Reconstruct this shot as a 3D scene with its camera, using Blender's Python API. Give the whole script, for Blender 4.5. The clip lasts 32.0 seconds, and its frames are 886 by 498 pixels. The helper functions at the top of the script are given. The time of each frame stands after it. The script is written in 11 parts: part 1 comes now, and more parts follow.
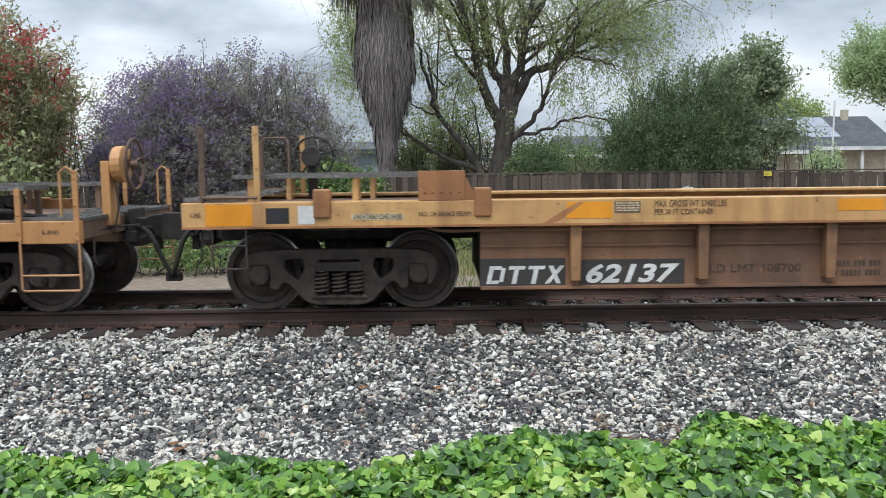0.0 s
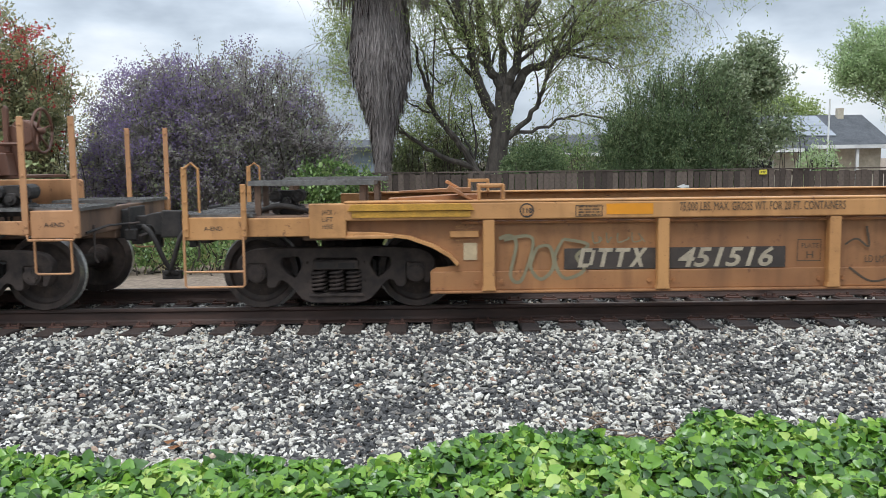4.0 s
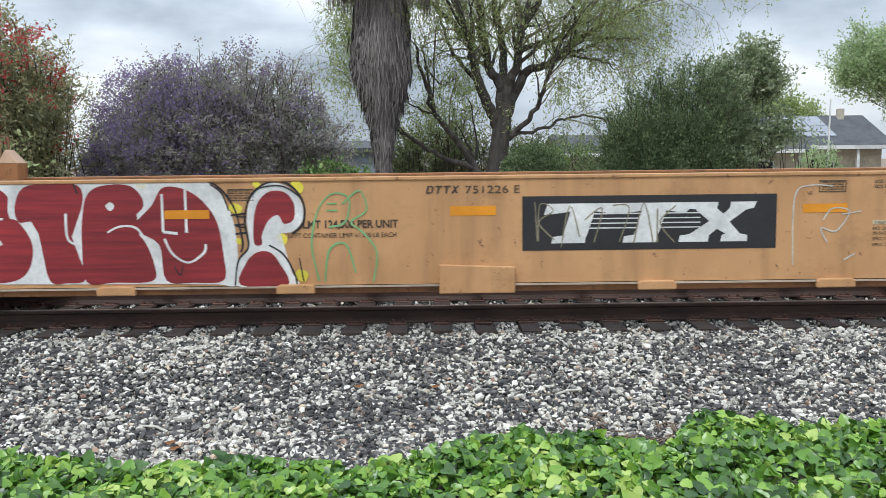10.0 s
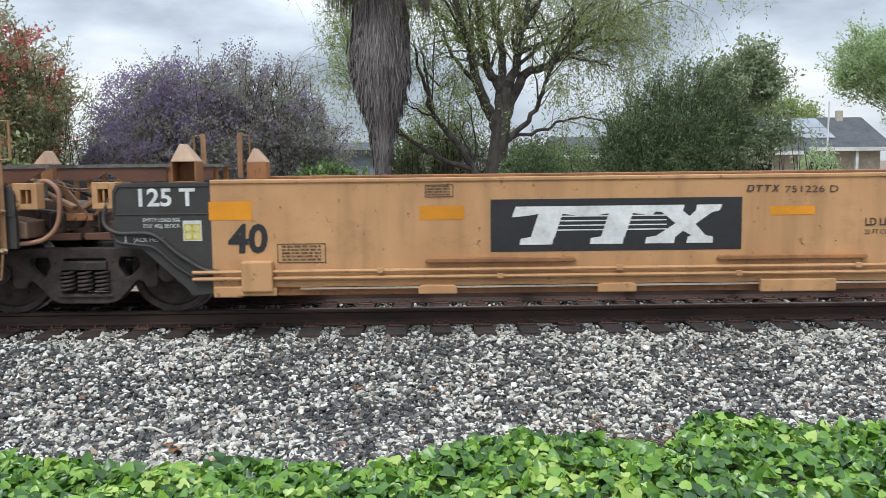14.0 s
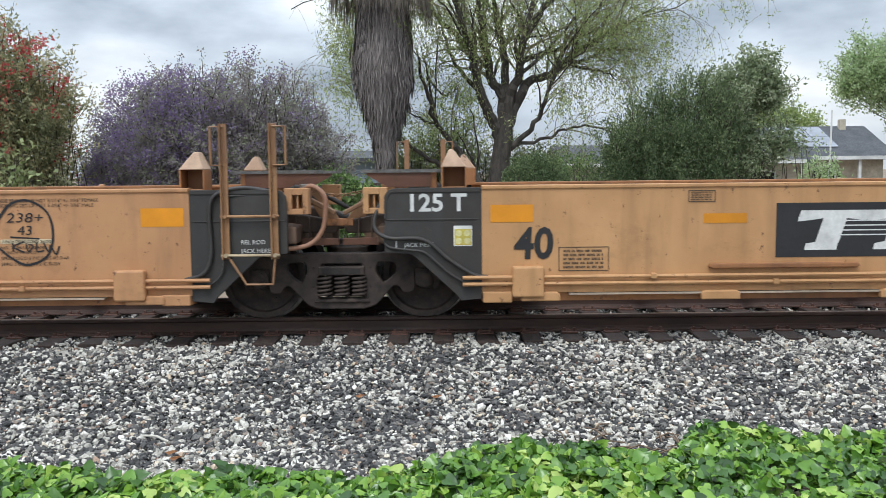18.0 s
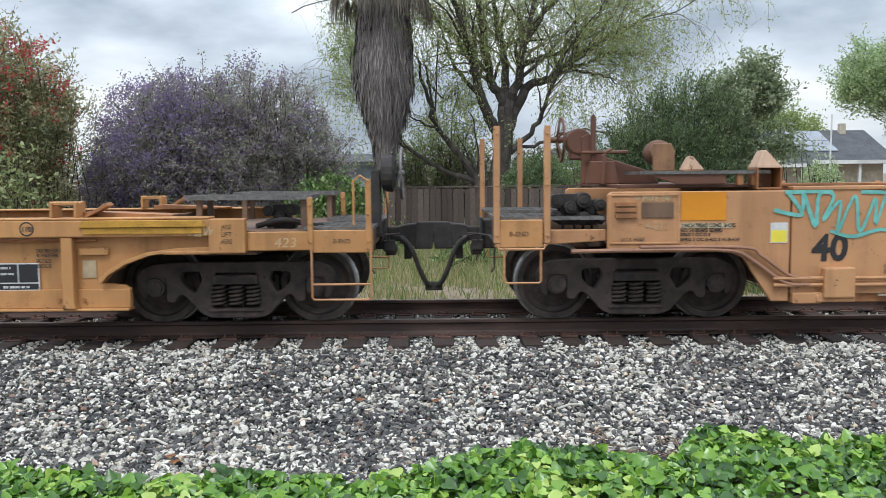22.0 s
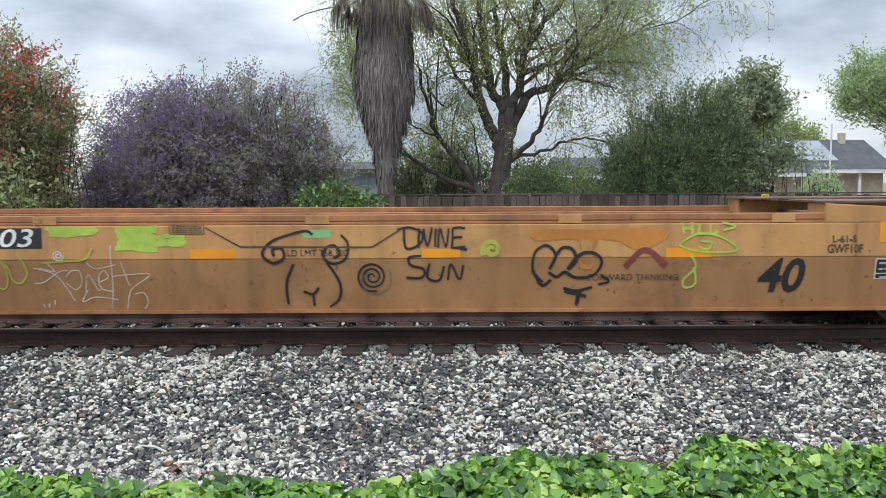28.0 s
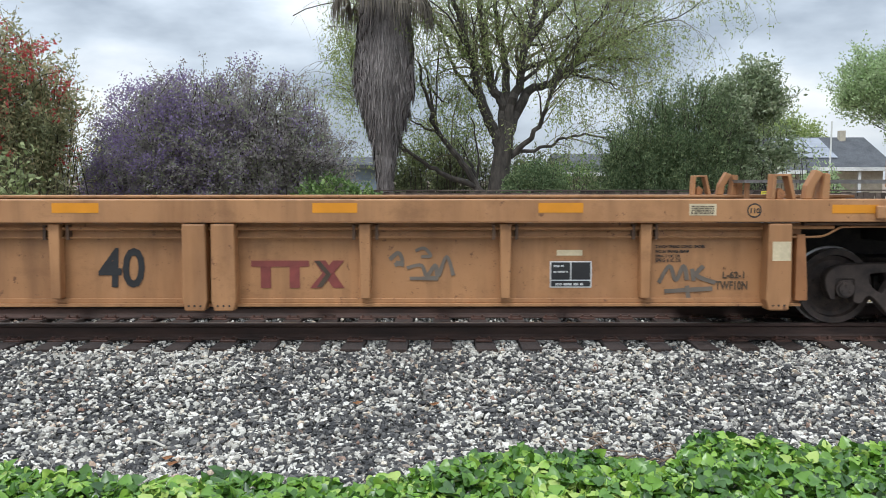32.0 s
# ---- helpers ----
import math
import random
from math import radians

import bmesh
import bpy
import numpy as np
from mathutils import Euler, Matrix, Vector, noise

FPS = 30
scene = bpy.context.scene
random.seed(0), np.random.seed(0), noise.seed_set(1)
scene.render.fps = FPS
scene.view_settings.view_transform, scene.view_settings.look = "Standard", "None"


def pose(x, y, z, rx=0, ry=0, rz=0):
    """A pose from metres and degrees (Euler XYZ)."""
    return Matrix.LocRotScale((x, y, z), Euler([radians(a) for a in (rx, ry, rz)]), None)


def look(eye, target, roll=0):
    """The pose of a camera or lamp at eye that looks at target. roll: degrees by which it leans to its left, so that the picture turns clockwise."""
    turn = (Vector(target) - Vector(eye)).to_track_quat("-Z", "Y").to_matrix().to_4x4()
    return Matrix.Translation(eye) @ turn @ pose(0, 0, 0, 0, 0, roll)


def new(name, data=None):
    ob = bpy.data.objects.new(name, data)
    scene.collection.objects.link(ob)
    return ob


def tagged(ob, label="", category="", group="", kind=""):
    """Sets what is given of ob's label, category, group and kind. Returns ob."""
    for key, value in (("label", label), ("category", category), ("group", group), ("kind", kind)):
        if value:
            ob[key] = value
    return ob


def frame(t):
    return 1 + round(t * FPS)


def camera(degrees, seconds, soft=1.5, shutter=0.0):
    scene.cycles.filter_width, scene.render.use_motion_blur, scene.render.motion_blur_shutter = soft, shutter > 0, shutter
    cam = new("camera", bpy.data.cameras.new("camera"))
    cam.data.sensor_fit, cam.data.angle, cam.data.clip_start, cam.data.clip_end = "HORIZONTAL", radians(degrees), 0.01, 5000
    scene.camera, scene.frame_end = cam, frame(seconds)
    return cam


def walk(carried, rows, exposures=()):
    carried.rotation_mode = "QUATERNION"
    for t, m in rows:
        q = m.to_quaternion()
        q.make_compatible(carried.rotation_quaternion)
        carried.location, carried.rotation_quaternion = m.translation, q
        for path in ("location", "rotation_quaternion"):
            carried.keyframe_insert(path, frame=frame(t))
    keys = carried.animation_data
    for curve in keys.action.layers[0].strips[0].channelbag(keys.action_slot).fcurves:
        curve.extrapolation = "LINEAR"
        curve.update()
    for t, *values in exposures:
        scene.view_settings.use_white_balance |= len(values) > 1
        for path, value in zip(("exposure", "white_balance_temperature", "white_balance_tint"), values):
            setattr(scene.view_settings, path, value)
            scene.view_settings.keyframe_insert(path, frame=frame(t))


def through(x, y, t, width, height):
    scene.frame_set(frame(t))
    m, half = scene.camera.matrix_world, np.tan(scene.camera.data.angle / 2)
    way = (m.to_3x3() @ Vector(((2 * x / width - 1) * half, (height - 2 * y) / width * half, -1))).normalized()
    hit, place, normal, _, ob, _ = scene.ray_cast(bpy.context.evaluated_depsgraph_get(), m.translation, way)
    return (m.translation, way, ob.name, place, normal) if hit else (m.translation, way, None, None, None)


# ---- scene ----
cam = camera(55.2, 32.0, soft=0.5, shutter=0.12)


def aim(yaw, pitch, roll):
    # the eye stays in one place, 1.54 m above the rail heads, and only turns
    return pose(0, 0, 1.54, 0, 0, yaw) @ pose(0, 0, 0, 90 + pitch, 0, 0) @ pose(0, 0, 0, 0, 0, -roll)


walk(cam, [
    (0, aim(-0.005, -5.714, 0.665)), (0.5, aim(-0.027, -5.679, 0.687)), (1, aim(-0.099, -5.939, 0.764)),
    (1.5, aim(-0.168, -6.166, 0.778)), (2, aim(-0.175, -6.123, 0.704)), (2.5, aim(-0.227, -5.914, 0.671)),
    (3, aim(-0.294, -5.842, 0.661)), (3.5, aim(-0.293, -5.843, 0.636)), (5.5, aim(-0.211, -5.728, 0.65)),
    (6, aim(-0.239, -5.64, 0.59)), (6.5, aim(-0.245, -5.559, 0.649)), (7, aim(-0.215, -5.514, 0.614)),
    (7.5, aim(-0.185, -5.6, 0.63)), (8, aim(-0.165, -5.784, 0.656)), (8.5, aim(-0.175, -5.797, 0.678)),
    (9, aim(-0.139, -5.742, 0.717)), (9.5, aim(-0.139, -5.776, 0.697)), (10, aim(-0.235, -5.789, 0.665)),
    (10.5, aim(-0.295, -5.73, 0.639)), (11, aim(-0.3, -5.673, 0.647)), (11.5, aim(-0.295, -5.617, 0.636)),
    (12, aim(-0.269, -5.56, 0.639)), (12.5, aim(-0.3, -5.616, 0.646)), (13, aim(-0.3, -5.673, 0.647)),
    (13.5, aim(-0.3, -5.729, 0.649)), (14, aim(-0.3, -5.673, 0.647)), (14.5, aim(-0.245, -5.615, 0.649)),
    (16.5, aim(-0.076, -5.377, 0.57)), (17, aim(-0.076, -5.291, 0.608)), (17.5, aim(-0.106, -5.15, 0.563)),
    (18, aim(-0.131, -5.118, 0.583)), (18.5, aim(-0.131, -5.123, 0.597)), (19, aim(-0.141, -5.007, 0.565)),
    (19.5, aim(-0.109, -4.876, 0.55)), (20, aim(-0.02, -4.785, 0.514)), (20.5, aim(0.036, -4.859, 0.5)),
    (21, aim(-0.036, -5.036, 0.488)), (21.5, aim(-0.081, -5.023, 0.554)), (22, aim(-0.131, -4.878, 0.502)),
    (22.5, aim(-0.23, -4.875, 0.439)), (23, aim(-0.251, -4.927, 0.4)), (23.5, aim(-0.246, -4.949, 0.406)),
    (24, aim(-0.251, -4.938, 0.409)), (24.5, aim(-0.252, -4.859, 0.424)), (25, aim(-0.323, -4.77, 0.373)),
    (25.5, aim(-0.373, -4.641, 0.369)), (27.5, aim(-0.173, -4.499, 0.302)), (28, aim(-0.144, -4.354, 0.26)),
    (28.5, aim(-0.137, -4.309, 0.21)), (29, aim(-0.12, -4.275, 0.223)), (29.5, aim(-0.027, -4.421, 0.231)),
    (30, aim(-0.036, -4.609, 0.18)), (30.5, aim(-0.098, -4.508, 0.169)), (31, aim(-0.109, -4.575, 0.172)),
    (31.5, aim(-0.102, -4.679, 0.124)), (32, aim(-0.179, -4.626, 0.03)),
])

# how far the train has gone at each time, in metres, 0 at 13 s
ROLL = [
    (0, -61.486), (0.5, -59.04), (1, -56.58), (1.5, -54.134), (2, -51.701), (2.5, -49.275),
    (3, -46.862), (3.5, -44.459), (5.5, -34.898), (6, -32.52), (6.5, -30.162), (7, -27.806),
    (7.5, -25.448), (8, -23.103), (8.5, -20.779), (9, -18.456), (9.5, -16.142), (10, -13.831),
    (10.5, -11.515), (11, -9.202), (11.5, -6.911), (12, -4.603), (12.5, -2.28), (13, 0),
    (13.5, 2.277), (14, 4.568), (14.5, 6.846), (16.5, 15.913), (17, 18.169), (17.5, 20.428),
    (18, 22.681), (18.5, 24.961), (19, 27.221), (19.5, 29.489), (20, 31.734), (20.5, 33.975),
    (21, 36.26), (21.5, 38.576), (22, 40.926), (22.5, 43.267), (23, 45.588), (23.5, 47.94),
    (24, 50.286), (24.5, 52.634), (25, 54.972), (25.5, 57.325), (27.5, 66.698), (28, 69.031),
    (28.5, 71.375), (29, 73.718), (29.5, 76.065), (30, 78.387), (30.5, 80.722), (31, 83.041),
    (31.5, 85.361), (32, 87.657),
]

# ---------------------------------------------------------------- sky and sun
SUN_ELEVATION, SUN_ROTATION = 58.0, 205.0
world = bpy.data.worlds.new("sky")
scene.world = world
world.use_nodes = True
wn, wl = world.node_tree.nodes, world.node_tree.links
sky = wn.new("ShaderNodeTexSky")
sky.sky_type, sky.sun_disc = "NISHITA", False
sky.sun_elevation, sky.sun_rotation = radians(SUN_ELEVATION), radians(SUN_ROTATION)
background = wn["Background"]
background.inputs["Strength"].default_value = 1.0
coords = wn.new("ShaderNodeTexCoord")
stretch = wn.new("ShaderNodeMapping")
stretch.inputs["Scale"].default_value = (1.0, 1.0, 2.6)
clouds = wn.new("ShaderNodeTexNoise")
clouds.inputs["Scale"].default_value, clouds.inputs["Detail"].default_value = 3.0, 6.0
clouds.inputs["Roughness"].default_value = 0.5
tones = wn.new("ShaderNodeValToRGB")
tones.color_ramp.elements.new(0.5).color = (0.60, 0.685, 0.785, 1)
tones.color_ramp.elements[0].position, tones.color_ramp.elements[0].color = 0.38, (0.35, 0.415, 0.50, 1)
tones.color_ramp.elements[2].position, tones.color_ramp.elements[2].color = 0.64, (0.94, 0.99, 1.03, 1)
cover = wn.new("ShaderNodeMixRGB")
cover.inputs[0].default_value = 0.96
dim = wn.new("ShaderNodeVectorMath")
dim.operation = "SCALE"
dim.inputs["Scale"].default_value = 0.1
wl.new(coords.outputs["Generated"], stretch.inputs["Vector"])
wl.new(stretch.outputs[0], clouds.inputs["Vector"])
wl.new(clouds.outputs[0], tones.inputs[0])
wl.new(sky.outputs[0], dim.inputs[0])
wl.new(dim.outputs[0], cover.inputs[1])
wl.new(tones.outputs[0], cover.inputs[2])
# an overcast sky is about three times as bright overhead as at the horizon
up_part = wn.new("ShaderNodeSeparateXYZ")
above = wn.new("ShaderNodeMapRange")
above.inputs["From Min"].default_value, above.inputs["From Max"].default_value = 0.0, 1.0
above.inputs["To Min"].default_value, above.inputs["To Max"].default_value = 0.80, 2.65
lift = wn.new("ShaderNodeVectorMath")
lift.operation = "SCALE"
wl.new(coords.outputs["Generated"], up_part.inputs[0])
wl.new(up_part.outputs["Z"], above.inputs["Value"])
wl.new(cover.outputs[0], lift.inputs[0])
wl.new(above.outputs[0], lift.inputs["Scale"])
wl.new(lift.outputs[0], background.inputs["Color"])

sun = new("sun", bpy.data.lights.new("sun", "SUN"))
sun.data.energy, sun.data.angle, sun.data.color = 1.7, radians(18), (0.93, 0.97, 1.0)
sun.matrix_world = look((0, 0, 30), (0 - 8 * math.sin(radians(SUN_ROTATION)) , -8 * math.cos(radians(SUN_ROTATION)), 30 - 8 * math.tan(radians(SUN_ELEVATION))))
scene.view_settings.exposure = 0.16

# ---------------------------------------------------------------- materials
def shader(name, rough=0.7, metal=0.0):
    m = bpy.data.materials.new(name)
    m.use_nodes = True
    b = m.node_tree.nodes["Principled BSDF"]
    b.inputs["Roughness"].default_value, b.inputs["Metallic"].default_value = rough, metal
    return m, m.node_tree.nodes, m.node_tree.links, b


def ramp(nodes, stops):
    r = nodes.new("ShaderNodeValToRGB")
    while len(r.color_ramp.elements) < len(stops):
        r.color_ramp.elements.new(0.5)
    for e, (p, c) in zip(r.color_ramp.elements, stops):
        e.position, e.color = p, (*c, 1)
    return r


def grain(nodes, links, scale, detail=4.0, squash=(1, 1, 1), space="Object", rough=0.55):
    c, mp, n = nodes.new("ShaderNodeTexCoord"), nodes.new("ShaderNodeMapping"), nodes.new("ShaderNodeTexNoise")
    mp.inputs["Scale"].default_value = squash
    n.inputs["Scale"].default_value, n.inputs["Detail"].default_value, n.inputs["Roughness"].default_value = scale, detail, rough
    links.new(c.outputs[space], mp.inputs["Vector"])
    links.new(mp.outputs[0], n.inputs["Vector"])
    return n.outputs[0]


def bumped(nodes, links, b, height, strength=0.3, distance=0.01):
    bp = nodes.new("ShaderNodeBump")
    bp.inputs["Strength"].default_value, bp.inputs["Distance"].default_value = strength, distance
    links.new(height, bp.inputs["Height"])
    links.new(bp.outputs[0], b.inputs["Normal"])


def mixed(nodes, links, fac, a, b):
    m = nodes.new("ShaderNodeMixRGB")
    for sock, v in ((m.inputs[0], fac), (m.inputs[1], a), (m.inputs[2], b)):
        if isinstance(v, (int, float)):
            sock.default_value = v
        elif isinstance(v, tuple):
            sock.default_value = (*v, 1)
        else:
            links.new(v, sock)
    return m.outputs[0]


def paint(name, base, worn, rust=(0.13, 0.055, 0.025), amount=0.5, rough=0.55):
    """Weathered paint: cloudy fading, grime that runs down, scuffs, specks and chips of rust."""
    m, n, l, b = shader(name, rough)
    fade = ramp(n, [(0.28, worn), (0.5, tuple(0.5 * (p + q) for p, q in zip(base, worn))), (0.66, base)])
    l.new(grain(n, l, 0.9, 6), fade.inputs[0])
    bleach = ramp(n, [(0.52, (0, 0, 0)), (0.8, (0.45, 0.45, 0.45))])
    l.new(grain(n, l, 2.3, 7, (1, 1, 0.6)), bleach.inputs[0])
    pale = mixed(n, l, bleach.outputs[0], fade.outputs[0], tuple(min(0.8, 1.22 * c + 0.02) for c in base))
    streak = ramp(n, [(0.47, (0, 0, 0)), (0.72, (0.8 * amount, 0.8 * amount, 0.8 * amount))])
    l.new(grain(n, l, 3.0, 4, (1.5, 1.5, 0.2), rough=0.55), streak.inputs[0])
    soiled = mixed(n, l, streak.outputs[0], pale, tuple(0.35 * a + 0.35 * c for a, c in zip(worn, rust)))
    smear = ramp(n, [(0.54, (0, 0, 0)), (0.67, (0.7 * amount, 0.7 * amount, 0.7 * amount))])
    l.new(grain(n, l, 1.7, 9, (1, 1, 1.4), rough=0.75), smear.inputs[0])
    dirty = mixed(n, l, smear.outputs[0], soiled, tuple(0.5 * a + 0.25 * c for a, c in zip(worn, rust)))
    chip = ramp(n, [(0.60, (0, 0, 0)), (0.63, (0.9, 0.9, 0.9))])
    l.new(grain(n, l, 8.0, 10, (1, 1, 0.8), rough=0.78), chip.inputs[0])
    speck = ramp(n, [(0.68, (0, 0, 0)), (0.71, (0.7, 0.7, 0.7))])
    l.new(grain(n, l, 42.0, 3), speck.inputs[0])
    chipped = mixed(n, l, chip.outputs[0], dirty, rust)
    l.new(mixed(n, l, speck.outputs[0], chipped, tuple(0.6 * c for c in worn)), b.inputs["Base Color"])
    shine = ramp(n, [(0.3, (rough - 0.12,) * 3), (0.7, (rough + 0.2,) * 3)])
    l.new(grain(n, l, 3.1, 5), shine.inputs[0])
    l.new(shine.outputs[0], b.inputs["Roughness"])
    bumped(n, l, b, grain(n, l, 3.2, 8, rough=0.6), 0.22, 0.02)
    return m


def mottled(name, dark, light, scale, rough=0.85, metal=0.0, bump=0.4, squash=(1, 1, 1), lo=0.32, hi=0.68, deep=0.01):
    m, n, l, b = shader(name, rough, metal)
    r = ramp(n, [(lo, dark), (hi, light)])
    g = grain(n, l, scale, 8, squash, rough=0.65)
    l.new(g, r.inputs[0])
    big = ramp(n, [(0.3, (0.72, 0.72, 0.72)), (0.7, (1.15, 1.15, 1.15))])
    l.new(grain(n, l, scale * 0.13, 3), big.inputs[0])
    mul = n.new("ShaderNodeMixRGB")
    mul.blend_type = "MULTIPLY"
    mul.inputs[0].default_value = 1.0
    l.new(r.outputs[0], mul.inputs[1])
    l.new(big.outputs[0], mul.inputs[2])
    l.new(mul.outputs[0], b.inputs["Base Color"])
    bumped(n, l, b, g, bump, deep)
    return m


def island(name, stops, rough=0.8, bump=0.3, scale=40, clear=0.0, per_object=False):
    """Pieces that differ from one another: the tone is drawn piece by piece."""
    m, n, l, b = shader(name, rough)
    if per_object:
        out = n.new("ShaderNodeObjectInfo").outputs["Random"]
    else:
        out = n.new("ShaderNodeNewGeometry").outputs["Random Per Island"]
    r = ramp(n, stops)
    r.color_ramp.interpolation = "LINEAR"
    l.new(out, r.inputs[0])
    g = grain(n, l, scale, 5)
    tone = ramp(n, [(0.3, (0.7, 0.7, 0.7)), (0.7, (1.2, 1.2, 1.2))])
    l.new(g, tone.inputs[0])
    mul = n.new("ShaderNodeMixRGB")
    mul.blend_type = "MULTIPLY"
    mul.inputs[0].default_value = 1.0
    l.new(r.outputs[0], mul.inputs[1])
    l.new(tone.outputs[0], mul.inputs[2])
    l.new(mul.outputs[0], b.inputs["Base Color"])
    bumped(n, l, b, g, bump, 0.004)
    if clear:
        b.inputs["Coat Weight"].default_value = clear
    return m


def leafy(name, stops, rough=0.5, through=0.25, bough=0.0, size=1.3):
    """Leaves that differ one by one; with bough their tone also wanders over the plant."""
    m, n, l, b = shader(name, rough)
    r = ramp(n, stops)
    pick = n.new("ShaderNodeNewGeometry").outputs["Random Per Island"]
    if bough:
        far, add = n.new("ShaderNodeMapRange"), n.new("ShaderNodeMath")
        far.inputs["From Min"].default_value, far.inputs["From Max"].default_value = 0.3, 0.7
        far.inputs["To Min"].default_value, far.inputs["To Max"].default_value = -bough, bough
        l.new(grain(n, l, size, 3), far.inputs["Value"])
        add.operation = "ADD"
        l.new(pick, add.inputs[0])
        l.new(far.outputs[0], add.inputs[1])
        pick = add.outputs[0]
    l.new(pick, r.inputs[0])
    l.new(r.outputs[0], b.inputs["Base Color"])
    if through:
        t, mx, o = n.new("ShaderNodeBsdfTranslucent"), n.new("ShaderNodeMixShader"), n["Material Output"]
        mx.inputs[0].default_value = through
        l.new(r.outputs[0], t.inputs["Color"])
        l.new(b.outputs[0], mx.inputs[1])
        l.new(t.outputs[0], mx.inputs[2])
        l.new(mx.outputs[0], o.inputs["Surface"])
    return m


def plain(name, col, rough=0.6, vary=0.25, scale=6):
    return mottled(name, tuple(c * (1 - vary) for c in col), col, scale, rough, bump=0.08)


YELLOW = paint("yellow_paint", (0.50, 0.25, 0.09), (0.38, 0.178, 0.062), amount=0.65)
FAWN = paint("fawn_paint", (0.50, 0.265, 0.090), (0.36, 0.17, 0.058), amount=0.7)
BUFF = paint("buff_paint", (0.53, 0.285, 0.125), (0.42, 0.215, 0.09), amount=0.5)
OLDYELLOW = paint("old_yellow_paint", (0.57, 0.345, 0.13), (0.42, 0.21, 0.08), amount=0.75)
WORNBROWN = paint("worn_brown_paint", (0.27, 0.135, 0.07), (0.075, 0.042, 0.03), rust=(0.26, 0.11, 0.045), amount=0.6, rough=0.7)
WORNPOST = paint("worn_post_paint", (0.36, 0.18, 0.075), (0.11, 0.058, 0.036), rust=(0.10, 0.045, 0.025), amount=0.8)
# grimy fawn, darkened further to stand for the shade on the inward-leaning panel
SHADEDFAWN = paint("shaded_fawn_paint", (0.37, 0.19, 0.075), (0.26, 0.125, 0.05), amount=0.6)
# rust-brown ochre for recessed panels, with the chord's shade mixed into the colour
SHADEDOCHRE = paint("shaded_ochre_paint", (0.34, 0.155, 0.058), (0.21, 0.09, 0.036), amount=0.75)
OCHRE = paint("ochre_paint", (0.42, 0.205, 0.086), (0.30, 0.138, 0.055), amount=0.7)
TAN = paint("faded_tan_paint", (0.50, 0.258, 0.118), (0.38, 0.182, 0.082), amount=0.55)
RUSTY = paint("rust_stained_paint", (0.40, 0.17, 0.06), (0.22, 0.09, 0.035), amount=0.75)
BROWN = mottled("grimed_brown_steel", (0.06, 0.037, 0.026), (0.20, 0.115, 0.07), 3.0, 0.75, squash=(1, 1, 0.3))
OXIDE = paint("oxide_brown_paint", (0.15, 0.06, 0.032), (0.085, 0.036, 0.022), amount=0.5)
CHARCOAL = paint("charcoal_paint", (0.041, 0.037, 0.034), (0.027, 0.024, 0.022), rust=(0.09, 0.055, 0.035), amount=0.6, rough=0.55)
TRUCK = mottled("truck_grime", (0.021, 0.016, 0.014), (0.082, 0.058, 0.048), 7.0, 0.85)
WHEEL = mottled("wheel_steel", (0.022, 0.017, 0.015), (0.085, 0.058, 0.047), 9.0, 0.75)
TREAD = mottled("polished_tread", (0.25, 0.24, 0.23), (0.5, 0.49, 0.48), 30.0, 0.3, 0.9, 0.05)
BLACKENED = mottled("oily_black_steel", (0.011, 0.010, 0.0095), (0.048, 0.038, 0.033), 8.0, 0.8)
GALV = mottled("galvanised_grating", (0.10, 0.094, 0.088), (0.25, 0.235, 0.22), 25.0, 0.5, 0.6, 0.3)
ORANGE = plain("orange_reflector", (0.72, 0.27, 0.012), 0.35, 0.12)
WHITE = plain("white_lettering", (0.72, 0.71, 0.68), 0.55, 0.2, 20)
BLACK = plain("black_lettering", (0.022, 0.021, 0.022), 0.5, 0.3, 20)
DARKTEXT = plain("faded_dark_lettering", (0.075, 0.05, 0.03), 0.6, 0.3, 30)
CREAM = plain("pale_lettering", (0.66, 0.54, 0.35), 0.6, 0.2, 20)
RUSTINK = plain("rust_brown_ink", (0.11, 0.045, 0.028), 0.6, 0.3, 30)
OLIVEINK = plain("olive_marker", (0.27, 0.23, 0.15), 0.7, 0.3, 20)
WORNBLACK = plain("worn_black_field", (0.055, 0.040, 0.032), 0.6, 0.4, 8)
DULLCREAM = plain("dull_cream_lettering", (0.46, 0.38, 0.27), 0.6, 0.35, 12)
CRIMSON = plain("faded_red_mark", (0.235, 0.052, 0.042), 0.6, 0.3, 9)
THINRED = mottled("worn_red_mark", (0.20, 0.045, 0.035), (0.34, 0.12, 0.055), 5.0, 0.6, bump=0.05)
REDSPRAY = mottled("red_spray", (0.15, 0.010, 0.014), (0.33, 0.024, 0.028), 3.0, 0.55, bump=0.05, squash=(0.35, 1, 7))
TEAL = plain("turquoise_spray", (0.16, 0.49, 0.43), 0.65, 0.3, 14)
LIME = plain("lime_spray", (0.38, 0.50, 0.07), 0.7, 0.25, 12)
LEMON = plain("lemon_yellow", (0.75, 0.62, 0.06), 0.6, 0.15)
GREYSPRAY = plain("grey_spray", (0.17, 0.135, 0.105), 0.7, 0.3)
PALESPRAY = plain("pale_chalk", (0.52, 0.38, 0.22), 0.8, 0.2)
RAIL = mottled("rail_rust", (0.030, 0.018, 0.014), (0.088, 0.046, 0.034), 5.0, 0.7, squash=(0.25, 1, 1))
SHINE = mottled("worn_rail_head", (0.10, 0.085, 0.075), (0.30, 0.28, 0.26), 8.0, 0.35, 0.8, 0.05, squash=(0.1, 1, 1))
